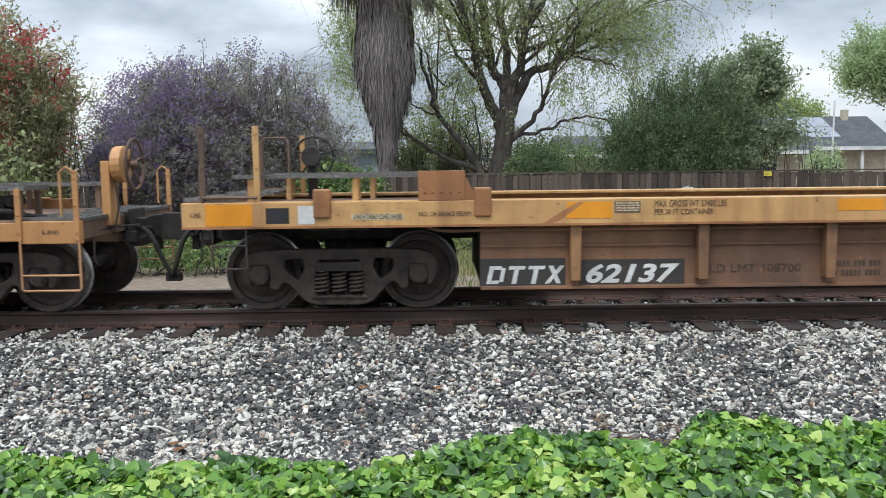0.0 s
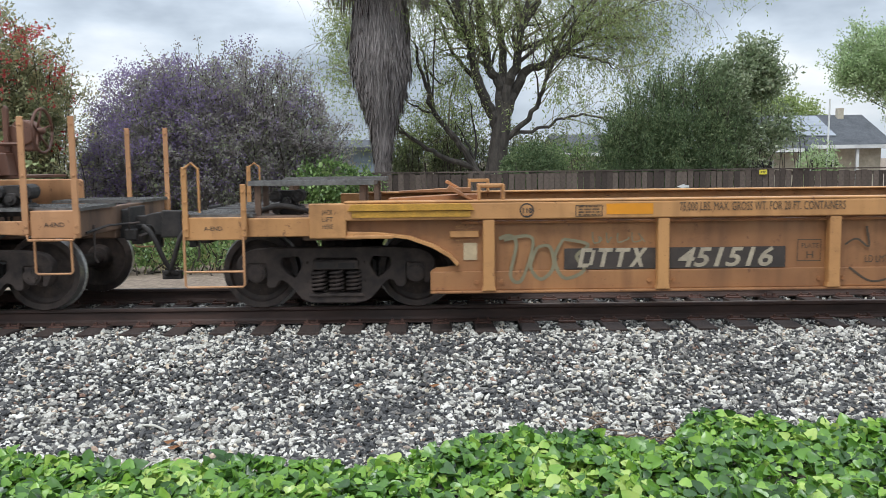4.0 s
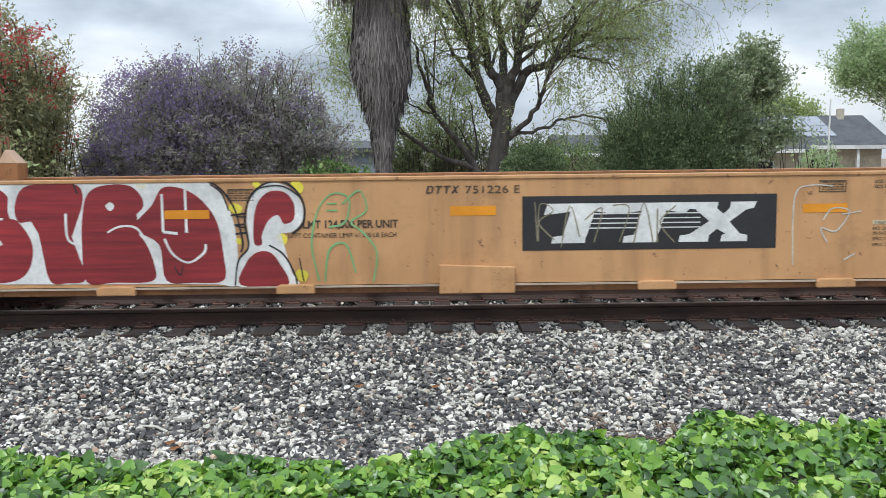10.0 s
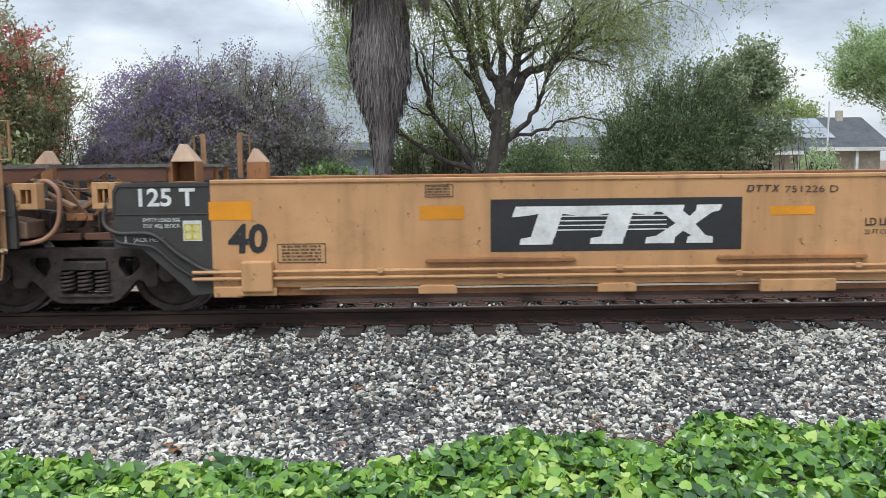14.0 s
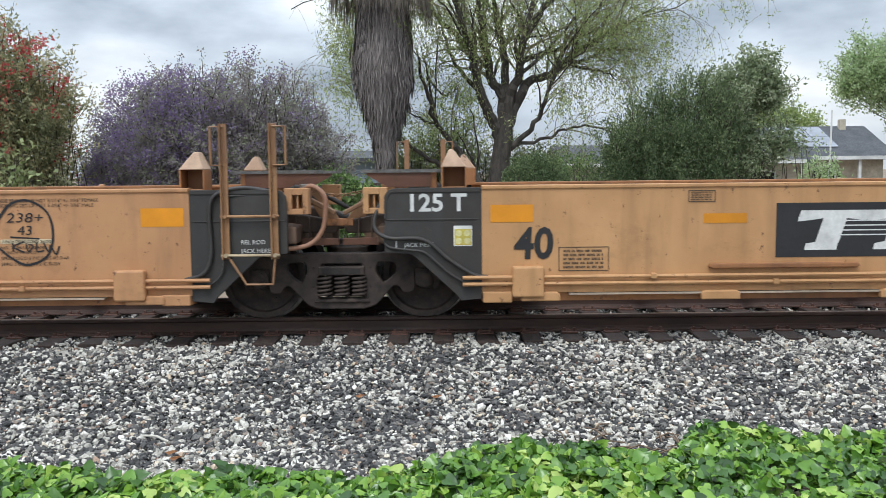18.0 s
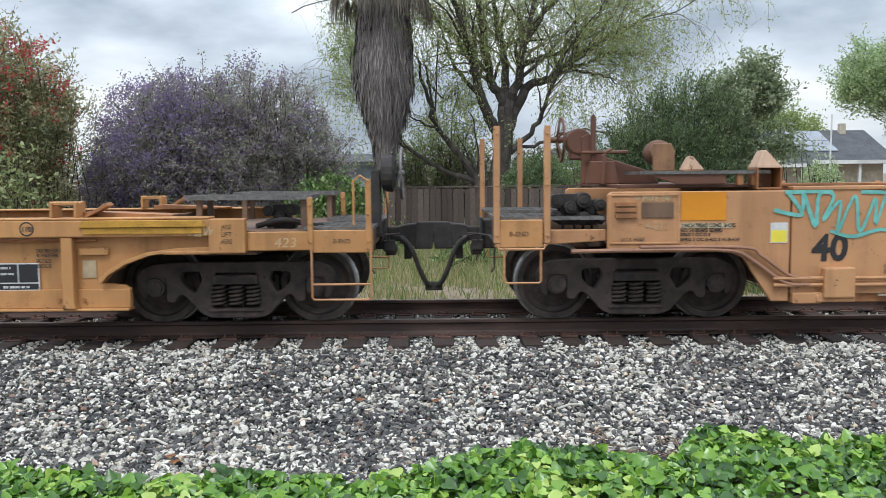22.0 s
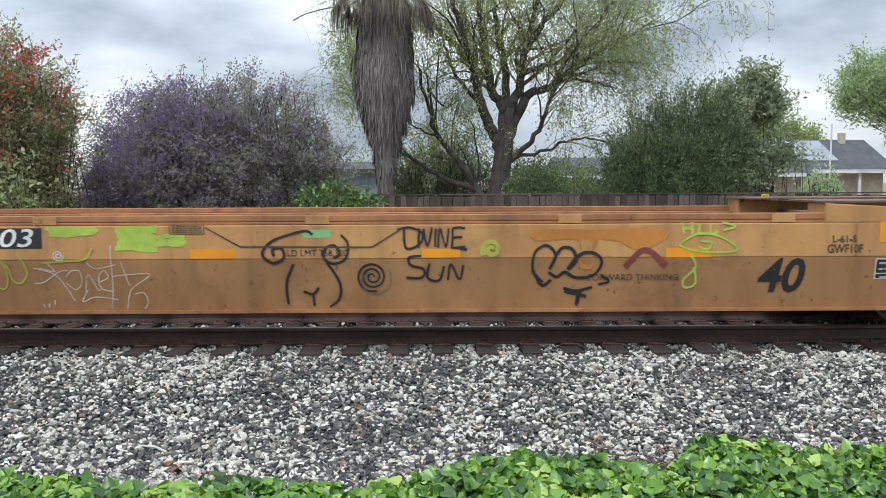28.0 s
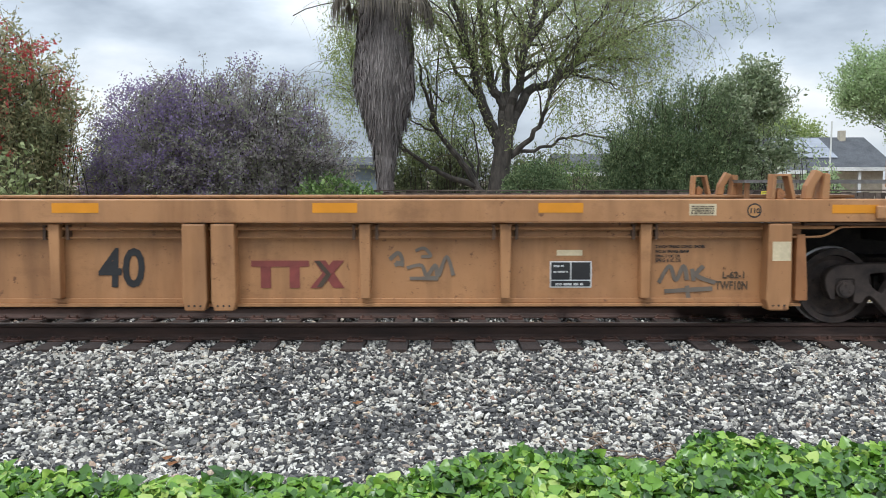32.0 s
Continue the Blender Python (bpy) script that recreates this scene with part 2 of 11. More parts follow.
TIE = mottled("creosoted_wood", (0.018, 0.012, 0.010), (0.085, 0.052, 0.040), 9.0, 0.9, bump=0.8, squash=(3, 0.35, 1))
PLATE = mottled("rusted_plate", (0.055, 0.028, 0.021), (0.13, 0.062, 0.044), 12.0, 0.85)
STONE_DARK = island("dark_ballast", [(0.0, (0.030, 0.030, 0.031)), (0.4, (0.055, 0.053, 0.053)), (0.72, (0.10, 0.096, 0.092)), (0.9, (0.18, 0.165, 0.148)), (0.97, (0.24, 0.19, 0.15)), (1.0, (0.22, 0.12, 0.085))], 0.8, 0.6, 70)
STONE_PALE = island("pale_ballast", [(0.0, (0.24, 0.225, 0.20)), (0.3, (0.42, 0.395, 0.345)), (0.7, (0.60, 0.565, 0.50)), (0.9, (0.74, 0.71, 0.65)), (0.96, (0.56, 0.47, 0.35)), (1.0, (0.42, 0.29, 0.21))], 0.85, 0.6, 70)
EARTH = mottled("gravelly_earth", (0.05, 0.045, 0.04), (0.22, 0.20, 0.175), 22.0, 0.95, bump=0.9)
DIRT = mottled("pale_dirt", (0.22, 0.165, 0.115), (0.38, 0.29, 0.21), 3.0, 0.95)
IVY = leafy("ivy_leaf", [(0.0, (0.026, 0.073, 0.012)), (0.3, (0.060, 0.148, 0.020)), (0.65, (0.13, 0.27, 0.032)), (0.88, (0.24, 0.40, 0.057)), (1.0, (0.38, 0.49, 0.12))], 0.28, 0.2, 0.3, 2.2)
FENCE = island("weathered_board", [(0.0, (0.045, 0.032, 0.026)), (0.5, (0.085, 0.062, 0.050)), (1.0, (0.13, 0.098, 0.08))], 0.9, 0.5, 18, per_object=True)
BARK = mottled("tree_bark", (0.028, 0.022, 0.017), (0.095, 0.075, 0.058), 8.0, 0.95, bump=0.9, squash=(1, 1, 0.3), deep=0.03)
INK = plain("black_spray", (0.016, 0.015, 0.017), 0.6, 0.3)
BLACKSPRAY = plain("black_roller_paint", (0.016, 0.015, 0.016), 0.55, 0.4, 9)
CHALK = plain("white_chalk", (0.60, 0.56, 0.48), 0.85, 0.25, 30)
MINT = plain("mint_spray", (0.20, 0.42, 0.17), 0.6, 0.2)
MINTPALE = plain("pale_mint_spray", (0.32, 0.50, 0.36), 0.6, 0.2)
LIMETHIN = plain("thin_lime_spray", (0.40, 0.38, 0.06), 0.6, 0.2)
GHOST = plain("ghost_of_spray", (0.20, 0.17, 0.10), 0.7, 0.25)
SILVER = plain("silver_blotch", (0.40, 0.36, 0.32), 0.45, 0.5, 20)
FADEDORANGE = plain("faded_orange_mark", (0.52, 0.20, 0.035), 0.6, 0.2)

# ---------------------------------------------------------------- small modelling kit
def part(name, bm, material, parent, label="", bevel=0.0, smooth=False):
    """Link a bmesh as one mesh object under a thing or under a part."""
    me = bpy.data.meshes.new(name)
    bmesh.ops.recalc_face_normals(bm, faces=bm.faces)
    bm.to_mesh(me)
    bm.free()
    me.materials.append(material)
    if smooth:
        me.shade_smooth()
    ob = new(name, me)
    ob.parent = parent
    if label:
        tagged(ob, label)
    if bevel:
        mod = ob.modifiers.new("edges", "BEVEL")
        mod.width, mod.segments, mod.limit_method = bevel, 2, "ANGLE"
    return ob


def thing(name, label, category, group="", kind="", at=(0, 0, 0)):
    ob = new(name)
    ob.empty_display_size = 0.2
    ob.location = at
    return tagged(ob, label, category, group, kind)


def box(bm, x0, x1, y0, y1, z0, z1):
    v = [bm.verts.new(p) for p in ((x0, y0, z0), (x1, y0, z0), (x1, y1, z0), (x0, y1, z0), (x0, y0, z1), (x1, y0, z1), (x1, y1, z1), (x0, y1, z1))]
    for f in ((0, 1, 2, 3), (4, 5, 6, 7), (0, 1, 5, 4), (1, 2, 6, 5), (2, 3, 7, 6), (3, 0, 4, 7)):
        bm.faces.new([v[i] for i in f])
    return bm


def prism(bm, outline, y0, y1):
    """An outline of (x, z) corners drawn through from y0 to y1."""
    a = [bm.verts.new((x, y0, z)) for x, z in outline]
    b = [bm.verts.new((x, y1, z)) for x, z in outline]
    bm.faces.new(a)
    bm.faces.new(b[::-1])
    for i in range(len(a)):
        j = (i + 1) % len(a)
        bm.faces.new((a[i], a[j], b[j], b[i]))
    return bm


def tube(bm, path, r, sides=8, closed_ends=True):
    """A round bar along a path of points; r is one radius or one for each point."""
    path = [Vector(p) for p in path]
    rs = r if isinstance(r, (list, tuple)) else [r] * len(path)
    rings, up = [], None
    for i, p in enumerate(path):
        way = (path[min(i + 1, len(path) - 1)] - path[max(i - 1, 0)]).normalized()
        if up is None:
            up = Vector((0, 0, 1)) if abs(way.z) < 0.9 else Vector((1, 0, 0))
        side = way.cross(up).normalized()
        up = side.cross(way).normalized()
        rings.append([bm.verts.new(p + rs[i] * (math.cos(a) * side + math.sin(a) * up)) for a in (2 * math.pi * k / sides for k in range(sides))])
    for a, b in zip(rings, rings[1:]):
        for k in range(sides):
            bm.faces.new((a[k], a[(k + 1) % sides], b[(k + 1) % sides], b[k]))
    if closed_ends:
        bm.faces.new(rings[0][::-1])
        bm.faces.new(rings[-1])
    return bm


def disc(bm, x, z, y0, y1, r, sides=24):
    """A drum with its axis along y."""
    return prism(bm, [(x + r * math.cos(2 * math.pi * k / sides), z + r * math.sin(2 * math.pi * k / sides)) for k in range(sides)], y0, y1)


def lathe(bm, profile, sides=32):
    """Turn a profile of (y, r) pairs about the y axis."""
    rings = [[bm.verts.new((r * math.cos(2 * math.pi * k / sides), y, r * math.sin(2 * math.pi * k / sides))) for k in range(sides)] for y, r in profile]
    for a, b in zip(rings, rings[1:]):
        for k in range(sides):
            bm.faces.new((a[k], a[(k + 1) % sides], b[(k + 1) % sides], b[k]))
    bm.faces.new(rings[0])
    bm.faces.new(rings[-1][::-1])
    return bm


def curve_through(pts, steps=5, closed=False):
    """A soft line through the given points."""
    pts = [Vector(p) for p in pts]
    n, out = len(pts), []
    for i in range(n if closed else n - 1):
        if closed:
            p = [pts[(i + k) % n] for k in (-1, 0, 1, 2)]
        else:
            p = [pts[max(0, min(n - 1, i + k))] for k in (-1, 0, 1, 2)]
        for s in range(steps):
            t = s / steps
            out.append(0.5 * (2 * p[1] + (p[2] - p[0]) * t + (2 * p[0] - 5 * p[1] + 4 * p[2] - p[3]) * t * t + (3 * p[1] - p[0] - 3 * p[2] + p[3]) * t ** 3))
    if not closed:
        out.append(pts[-1])
    return out


def raw_mesh(name, verts, faces, material, smooth=False):
    me = bpy.data.meshes.new(name)
    me.from_pydata(verts, [], faces)
    me.materials.append(material)
    if smooth:
        me.shade_smooth()
    return me


# ---- paint on the cars: everything lies a few millimetres off a side that faces -y
def lettering(text, x, z, height, material, parent, y=-1.505, width=0.0, lean=0.0, bold=0.0, name="lettering", align="LEFT"):
    cu = bpy.data.curves.new(name, "FONT")
    cu.body, cu.size, cu.shear, cu.offset, cu.extrude = text, height / 0.72, lean, bold, 0.0005
    cu.align_x, cu.resolution_u = align, 3
    tmp = new("tmp", cu)
    me = bpy.data.meshes.new_from_object(tmp.evaluated_get(bpy.context.evaluated_depsgraph_get()))
    bpy.data.objects.remove(tmp)
    bpy.data.curves.remove(cu)
    me.materials.clear()
    me.materials.append(material)
    xs = [v.co.x for v in me.vertices]
    k = width / (max(xs) - min(xs)) if width and xs else 1.0
    me.transform(Matrix(((k, 0, 0, x), (0, 0, -1, y), (0, 1, 0, z), (0, 0, 0, 1))))
    ob = new(name, me)
    ob.parent = parent
    return ob


def patch(x0, x1, z0, z1, material, parent, y=-1.503, name="decal", lean=0.0, label=""):
    bm = bmesh.new()
    prism(bm, [(x0, z0), (x1, z0), (x1 + lean, z1), (x0 + lean, z1)], y, y + 0.002)
    return part(name, bm, material, parent, label)


def bars(x, z, rows, material, parent, y=-1.504, name="stencil"):
    """Writing too small to read: rows of (length, height, gap below)."""
    bm = bmesh.new()
    for length, h, gap in rows:
        at = x
        left = random.randint(2, 6)
        while at < x + length - 0.6 * h:
            prism(bm, [(at, z - h), (at + 0.5 * h, z - h), (at + 0.5 * h, z), (at, z)], y, y + 0.001)
            left -= 1
            at += 0.72 * h if left else 1.3 * h
            left = left or random.randint(2, 6)
        z -= h + gap
    return part(name, bm, material, parent)


def strokes(lines, width, material, parent, y=-1.506, name="spray_line", closed=False, steps=6):
    """Sprayed lines: flat ribbons along soft curves of (x, z) points."""
    bm = bmesh.new()
    for pts in lines:
        c = curve_through([(a, 0, b) for a, b in pts], steps, closed)
        if closed:
            c.append(c[0])
        ring = []
        for i, p in enumerate(c):
            d = (c[min(i + 1, len(c) - 1)] - c[max(i - 1, 0)])
            d = Vector((-d.z, 0, d.x))
            d = d.normalized() if d.length > 1e-6 else Vector((0, 0, 1))
            w = width * 0.5 * (0.85 + 0.3 * noise.noise(p * 3))
            ring.append((bm.verts.new((p.x + d.x * w, y, p.z + d.z * w)), bm.verts.new((p.x - d.x * w, y, p.z - d.z * w))))
        for a, b in zip(ring, ring[1:]):
            bm.faces.new((a[0], a[1], b[1], b[0]))
        y -= 0.0002
    return part(name, bm, material, parent)


def filled(pts, material, parent, y=-1.504, name="spray_fill", steps=5):
    bm = bmesh.new()
    c = curve_through([(a, 0, b) for a, b in pts], steps, True)
    vs = [bm.verts.new((p.x, y, p.z)) for p in c]
    f = bm.faces.new(vs)
    bmesh.ops.triangulate(bm, faces=[f])
    return part(name, bm, material, parent)

# ---------------------------------------------------------------- ground, track, ballast
TRACK_Y, GAUGE_HALF, RAIL_Z = 10.2, 0.755, -0.055


def ground_z(x, y):
    """Height of the ground: level under the track, falling to the verge on both sides."""
    near = min(max((8.75 - y) / 2.6, 0), 1)
    far = min(max((y - 11.9) / 1.6, 0), 1)
    return RAIL_Z - 0.232 - 0.28 * near * near * (3 - 2 * near) - 0.20 * far


def ground_sheet():
    xs = [-2500, -600, -150, -60] + [-30 + i * 0.5 for i in range(121)] + [60, 150, 600, 2500]
    ys = [-2500, -600, -100, -20, 0] + [2 + i * 0.25 for i in range(92)] + [30, 60, 150, 600, 2500]
    vs = [(x, y, ground_z(x, y) - 0.02 + (0.02 * noise.noise(Vector((x * 0.8, y * 0.8, 0))) if abs(x) < 40 and y < 40 else 0)) for y in ys for x in xs]
    w = len(xs)
    fs = [(j * w + i, j * w + i + 1, (j + 1) * w + i + 1, (j + 1) * w + i) for j in range(len(ys) - 1) for i in range(w - 1)]
    ob = new("ground", raw_mesh("ground", vs, fs, GROUND, True))
    tagged(ob, "pale gravelly dirt with dry patches", "ground", kind="structure")


m, n, l, b = shader("ground_mix", 0.95)
far_mask = n.new("ShaderNodeSeparateXYZ")
tc = n.new("ShaderNodeTexCoord")
l.new(tc.outputs["Object"], far_mask.inputs[0])
step_y = n.new("ShaderNodeMapRange")
step_y.inputs["From Min"].default_value, step_y.inputs["From Max"].default_value = 12.2, 13.2
l.new(far_mask.outputs["Y"], step_y.inputs["Value"])
grit = ramp(n, [(0.35, (0.04, 0.038, 0.036)), (0.6, (0.24, 0.23, 0.21))])
l.new(grain(n, l, 26, 6), grit.inputs[0])
soil = ramp(n, [(0.3, (0.10, 0.075, 0.052)), (0.5, (0.20, 0.15, 0.11)), (0.7, (0.33, 0.26, 0.20))])
l.new(grain(n, l, 9.0, 10, rough=0.75), soil.inputs[0])
l.new(mixed(n, l, step_y.outputs[0], grit.outputs[0], soil.outputs[0]), b.inputs["Base Color"])
bumped(n, l, b, grain(n, l, 30, 6), 0.7, 0.02)
GROUND = m
ground_sheet()


def rail(name, y):
    prof = [(-0.076, -0.186), (0.076, -0.186), (0.076, -0.172), (0.02, -0.155), (0.0095, -0.13), (0.0095, -0.055), (0.037, -0.036),
            (0.037, -0.008), (0.028, 0.0), (-0.028, 0.0), (-0.037, -0.008), (-0.037, -0.036), (-0.0095, -0.055), (-0.0095, -0.13), (-0.02, -0.155), (-0.076, -0.172)]
    xs = [-900, -80] + [-20 + 4 * i for i in range(11)] + [80, 900]
    vs = [(x, y + a, c + RAIL_Z) for x in xs for a, c in prof]
    k = len(prof)
    fs = [(i * k + j, i * k + (j + 1) % k, (i + 1) * k + (j + 1) % k, (i + 1) * k + j) for i in range(len(xs) - 1) for j in range(k)]
    me = raw_mesh(name, vs, fs, RAIL)
    me.materials.append(SHINE)
    for p in me.polygons:
        if p.index % k == 8:
            p.material_index = 1
    ob = tagged(new(name, me), "rust-brown steel rail with a worn bright top", "rail", "rails of the track", "structure")
    return ob


rail("rail", TRACK_Y - GAUGE_HALF)
rail("rail", TRACK_Y + GAUGE_HALF)


def tie_mesh(seed):
    rnd = random.Random(seed)
    bm = bmesh.new()
    ys = [-1.31, -1.30, -0.9, -0.4, 0.4, 0.9, 1.30, 1.31]
    rows = []
    for i, y in enumerate(ys):
        e = 0.012 if i in (0, 7) else 0.0
        w = 0.113 + rnd.uniform(-0.006, 0.006)
        t = rnd.uniform(-0.008, 0.006)
        rows.append([bm.verts.new((a, y + rnd.uniform(-0.004, 0.004), c)) for a, c in ((-w + e, -0.30), (w - e, -0.30), (w - e, -0.192 + t - e), (w - 0.012 - e, -0.186 + t - e), (-w + 0.012 + e, -0.186 + t - e), (-w + e, -0.192 + t - e))])
    for a, b2 in zip(rows, rows[1:]):
        for k in range(6):
            bm.faces.new((a[k], a[(k + 1) % 6], b2[(k + 1) % 6], b2[k]))
    bm.faces.new(rows[0][::-1])
    bm.faces.new(rows[-1])
    bmesh.ops.recalc_face_normals(bm, faces=bm.faces)
    me = bpy.data.meshes.new("tie")
    bm.to_mesh(me)
    bm.free()
    me.materials.append(TIE)
    return me


def plate_mesh():
    bm = bmesh.new()
    box(bm, -0.09, 0.09, -0.19, 0.19, -0.187, -0.170)
    box(bm, -0.09, 0.09, -0.105, -0.079, -0.170, -0.158)
    box(bm, -0.09, 0.09, 0.079, 0.105, -0.170, -0.158)
    for sx in (-0.055, 0.055):
        for sy in (-0.115, 0.115):
            box(bm, sx - 0.012, sx + 0.012, sy - 0.016, sy + 0.016, -0.17, -0.135)
    bmesh.ops.recalc_face_normals(bm, faces=bm.faces)
    me = bpy.data.meshes.new("tie_plate")
    bm.to_mesh(me)
    bm.free()
    me.materials.append(PLATE)
    return me


def track():
    bed = thing("track_bed", "dark creosoted wooden ties with rusty plates set in ballast", "railway track", kind="structure", at=(0, TRACK_Y, RAIL_Z))
    ties = [tie_mesh(i) for i in range(6)]
    plate = plate_mesh()
    step = 0.474
    for i in range(-60, 61):
        ob = new("tie", random.choice(ties))
        ob.parent = bed
        ob.location = (-0.94 + i * step + random.uniform(-0.012, 0.012), random.uniform(-0.05, 0.03), random.uniform(-0.004, 0.004))
        ob.rotation_euler = (0, 0, radians(random.uniform(-1, 1)))
        if abs(i) < 22:
            for y in (-GAUGE_HALF, GAUGE_HALF):
                p = new("tie_plate", plate)
                p.parent = bed
                p.location = (ob.location.x, y, 0)


track()


def stones(name, spots, sizes, label, material, flat, seed):
    """Loose broken stones, each its own little crag, in one mesh."""
    rng = np.random.default_rng(seed)
    base = bmesh.new()
    bmesh.ops.create_icosphere(base, subdivisions=1, radius=1)
    bv = np.array([v.co[:] for v in base.verts])
    bf = np.array([[v.index for v in f.verts] for f in base.faces])
    base.free()
    n = len(spots)
    u = np.clip(rng.normal(size=(n, 12, 1)) * 0.30 + 1, 0.45, 1.6)
    a = rng.uniform(0, 2 * math.pi, (n, 3))
    a[:, 1] = rng.normal(size=n) * (0.35 if flat < 0.6 else 1.2)
    ca, sa = np.cos(a), np.sin(a)
    one, nil = np.ones(n), np.zeros(n)
    rz = np.stack([ca[:, 0], -sa[:, 0], nil, sa[:, 0], ca[:, 0], nil, nil, nil, one], 1).reshape(n, 3, 3)
    rx = np.stack([one, nil, nil, nil, ca[:, 1], -sa[:, 1], nil, sa[:, 1], ca[:, 1]], 1).reshape(n, 3, 3)
    shape = rng.uniform(0.65, 1.3, (n, 1, 3)) * np.array([1.15, 0.9, flat])
    v = bv[None] * u * shape * np.asarray(sizes)[:, None, None]
    v = np.einsum("nij,nkj->nki", rz @ rx, v) + np.asarray(spots)[:, None, :]
    f = bf[None] + (np.arange(n) * 12)[:, None, None]
    me = bpy.data.meshes.new(name)
    v, f = v.reshape(-1, 3), f.reshape(-1, 3)
    me.vertices.add(len(v))
    me.vertices.foreach_set("co", v.astype(np.float32).ravel())
    me.loops.add(len(f) * 3)
    me.loops.foreach_set("vertex_index", f.astype(np.int32).ravel())
    me.polygons.add(len(f))
    me.polygons.foreach_set("loop_start", np.arange(0, len(f) * 3, 3, dtype=np.int32))
    me.update(calc_edges=True)
    me.validate()
    me.shade_flat()
    me.materials.append(material)
    return tagged(new(name, me), label, "gravel", kind="stuff")


def ballast():
    rng = np.random.default_rng(3)
    dark, pale = ([], []), ([], [])
    def drop(x, y, lo, hi, up=0.0):
        patchy = noise.noise(Vector((x * 0.9, y * 0.9, 7))) + 0.7 * noise.noise(Vector((x * 2.7, y * 2.7, 1)))
        dust = 0.10 * math.exp(-((y - 8.75) / 0.35) ** 2) + 0.08 * math.exp(-((y - 5.7) / 0.6) ** 2)
        if rng.uniform() < 0.615 - 0.36 * patchy - dust:
            s = rng.choice([0.014, 0.019, 0.025, 0.031], p=[0.22, 0.36, 0.30, 0.12]) * rng.uniform(0.8, 1.15) * hi
            dark[0].append((x, y, ground_z(x, y) + up + rng.uniform(-0.012, 0.020) + 0.25 * s))
            dark[1].append(s)
        else:
            s = rng.choice([0.011, 0.016, 0.022, 0.029], p=[0.26, 0.34, 0.27, 0.13]) * rng.uniform(0.75, 1.15) * lo
            pale[0].append((x, y, ground_z(x, y) + up + rng.uniform(-0.010, 0.022) + 0.3 * s))
            pale[1].append(s)
    # the shoulder toward the viewer
    for _ in range(76000):
        y = rng.uniform(4.9, 8.84)
        drop(rng.uniform(-0.60 * y - 0.4, 0.60 * y + 0.4), y, 1.0, 1.0)
    # packed between the tie ends
    for _ in range(7000):
        y, x = rng.uniform(8.72, 9.30), rng.uniform(-6.2, 6.2)
        k = (x + 0.94) / 0.474
        if abs(k - round(k)) > 0.26:
            drop(x, y, 0.9, 0.6, 0.016)
    # between the ties and beyond the far rail
    for _ in range(26000):
        y = rng.uniform(8.85, 12.9)
        x = rng.uniform(-8.2, 8.2)
        k = (x + 0.94) / 0.474
        if 8.8 < y < 11.6 and abs(k - round(k)) < 0.265:
            continue
        drop(x, y, 0.95, 0.8, 0.012 if y < 9.3 else 0.0)
    stones("ballast", *dark, "broken dark grey ballast slabs beside the track", STONE_DARK, 0.62, 5)
    stones("ballast", *pale, "pale broken ballast chips beside the track", STONE_PALE, 0.75, 6)


ballast()

# ---------------------------------------------------------------- the train: parts that all cars share
TRAIN, WHEELSETS = [], []


def ybox(bm, x0, x1, ya, yb, z0, z1, sd):
    return box(bm, x0, x1, *sorted((sd * ya, sd * yb)), z0, z1)


def yprism(bm, outline, ya, yb, sd):
    return prism(bm, outline, *sorted((sd * ya, sd * yb)))


def mirrored(outline, f):
    return [(x * f, z) for x, z in outline]


def wheelset_mesh(r):
    half = [(-1.04, 0.065), (-0.86, 0.08), (-0.855, 0.135), (-0.85, 0.15), (-0.82, 0.16), (-0.775, r - 0.13), (-0.79, r - 0.085), (-0.84, r - 0.07), (-0.845, r - 0.006),
            (-0.72, r + 0.001), (-0.712, r + 0.025), (-0.69, r + 0.022), (-0.685, r - 0.06), (-0.735, r - 0.10), (-0.76, 0.17), (-0.68, 0.13), (-0.67, 0.085)]
    bm = bmesh.new()
    prof = half + [(-y, q) for y, q in half[::-1]]
    lathe(bm, prof, 40)
    for a in range(8):  # casting marks on the plate, so that the turning shows
        c = 2 * math.pi * a / 8
        box(bm, math.cos(c) * (r - 0.2) - 0.012, math.cos(c) * (r - 0.2) + 0.012, -0.812, -0.79, math.sin(c) * (r - 0.2) - 0.012, math.sin(c) * (r - 0.2) + 0.012)
    bmesh.ops.recalc_face_normals(bm, faces=bm.faces)
    me = bpy.data.meshes.new("wheelset")
    bm.to_mesh(me)
    bm.free()
    me.materials.append(WHEEL)
    me.materials.append(TREAD)
    for p in me.polygons:
        rr = [math.hypot(me.vertices[i].co.x, me.vertices[i].co.z) for i in p.vertices]
        if min(rr) > r - 0.009:
            p.material_index = 1
    me.shade_smooth()
    me.set_sharp_from_angle(angle=radians(35))
    return me


def bm_mesh(name, bm, material, smooth=False):
    bmesh.ops.recalc_face_normals(bm, faces=bm.faces)
    me = bpy.data.meshes.new(name)
    bm.to_mesh(me)
    bm.free()
    me.materials.append(material)
    if smooth:
        me.shade_smooth()
    return me


def coil_mesh():
    bm = bmesh.new()
    pts = [(0.07 * math.cos(a), 0.07 * math.sin(a), -0.11 + 0.22 * a / (2 * math.pi * 5)) for a in (2 * math.pi * 5 * k / 60 for k in range(61))]
    return bm_mesh("coil_spring", tube(bm, pts, 0.0155, 6), TRUCK, True)


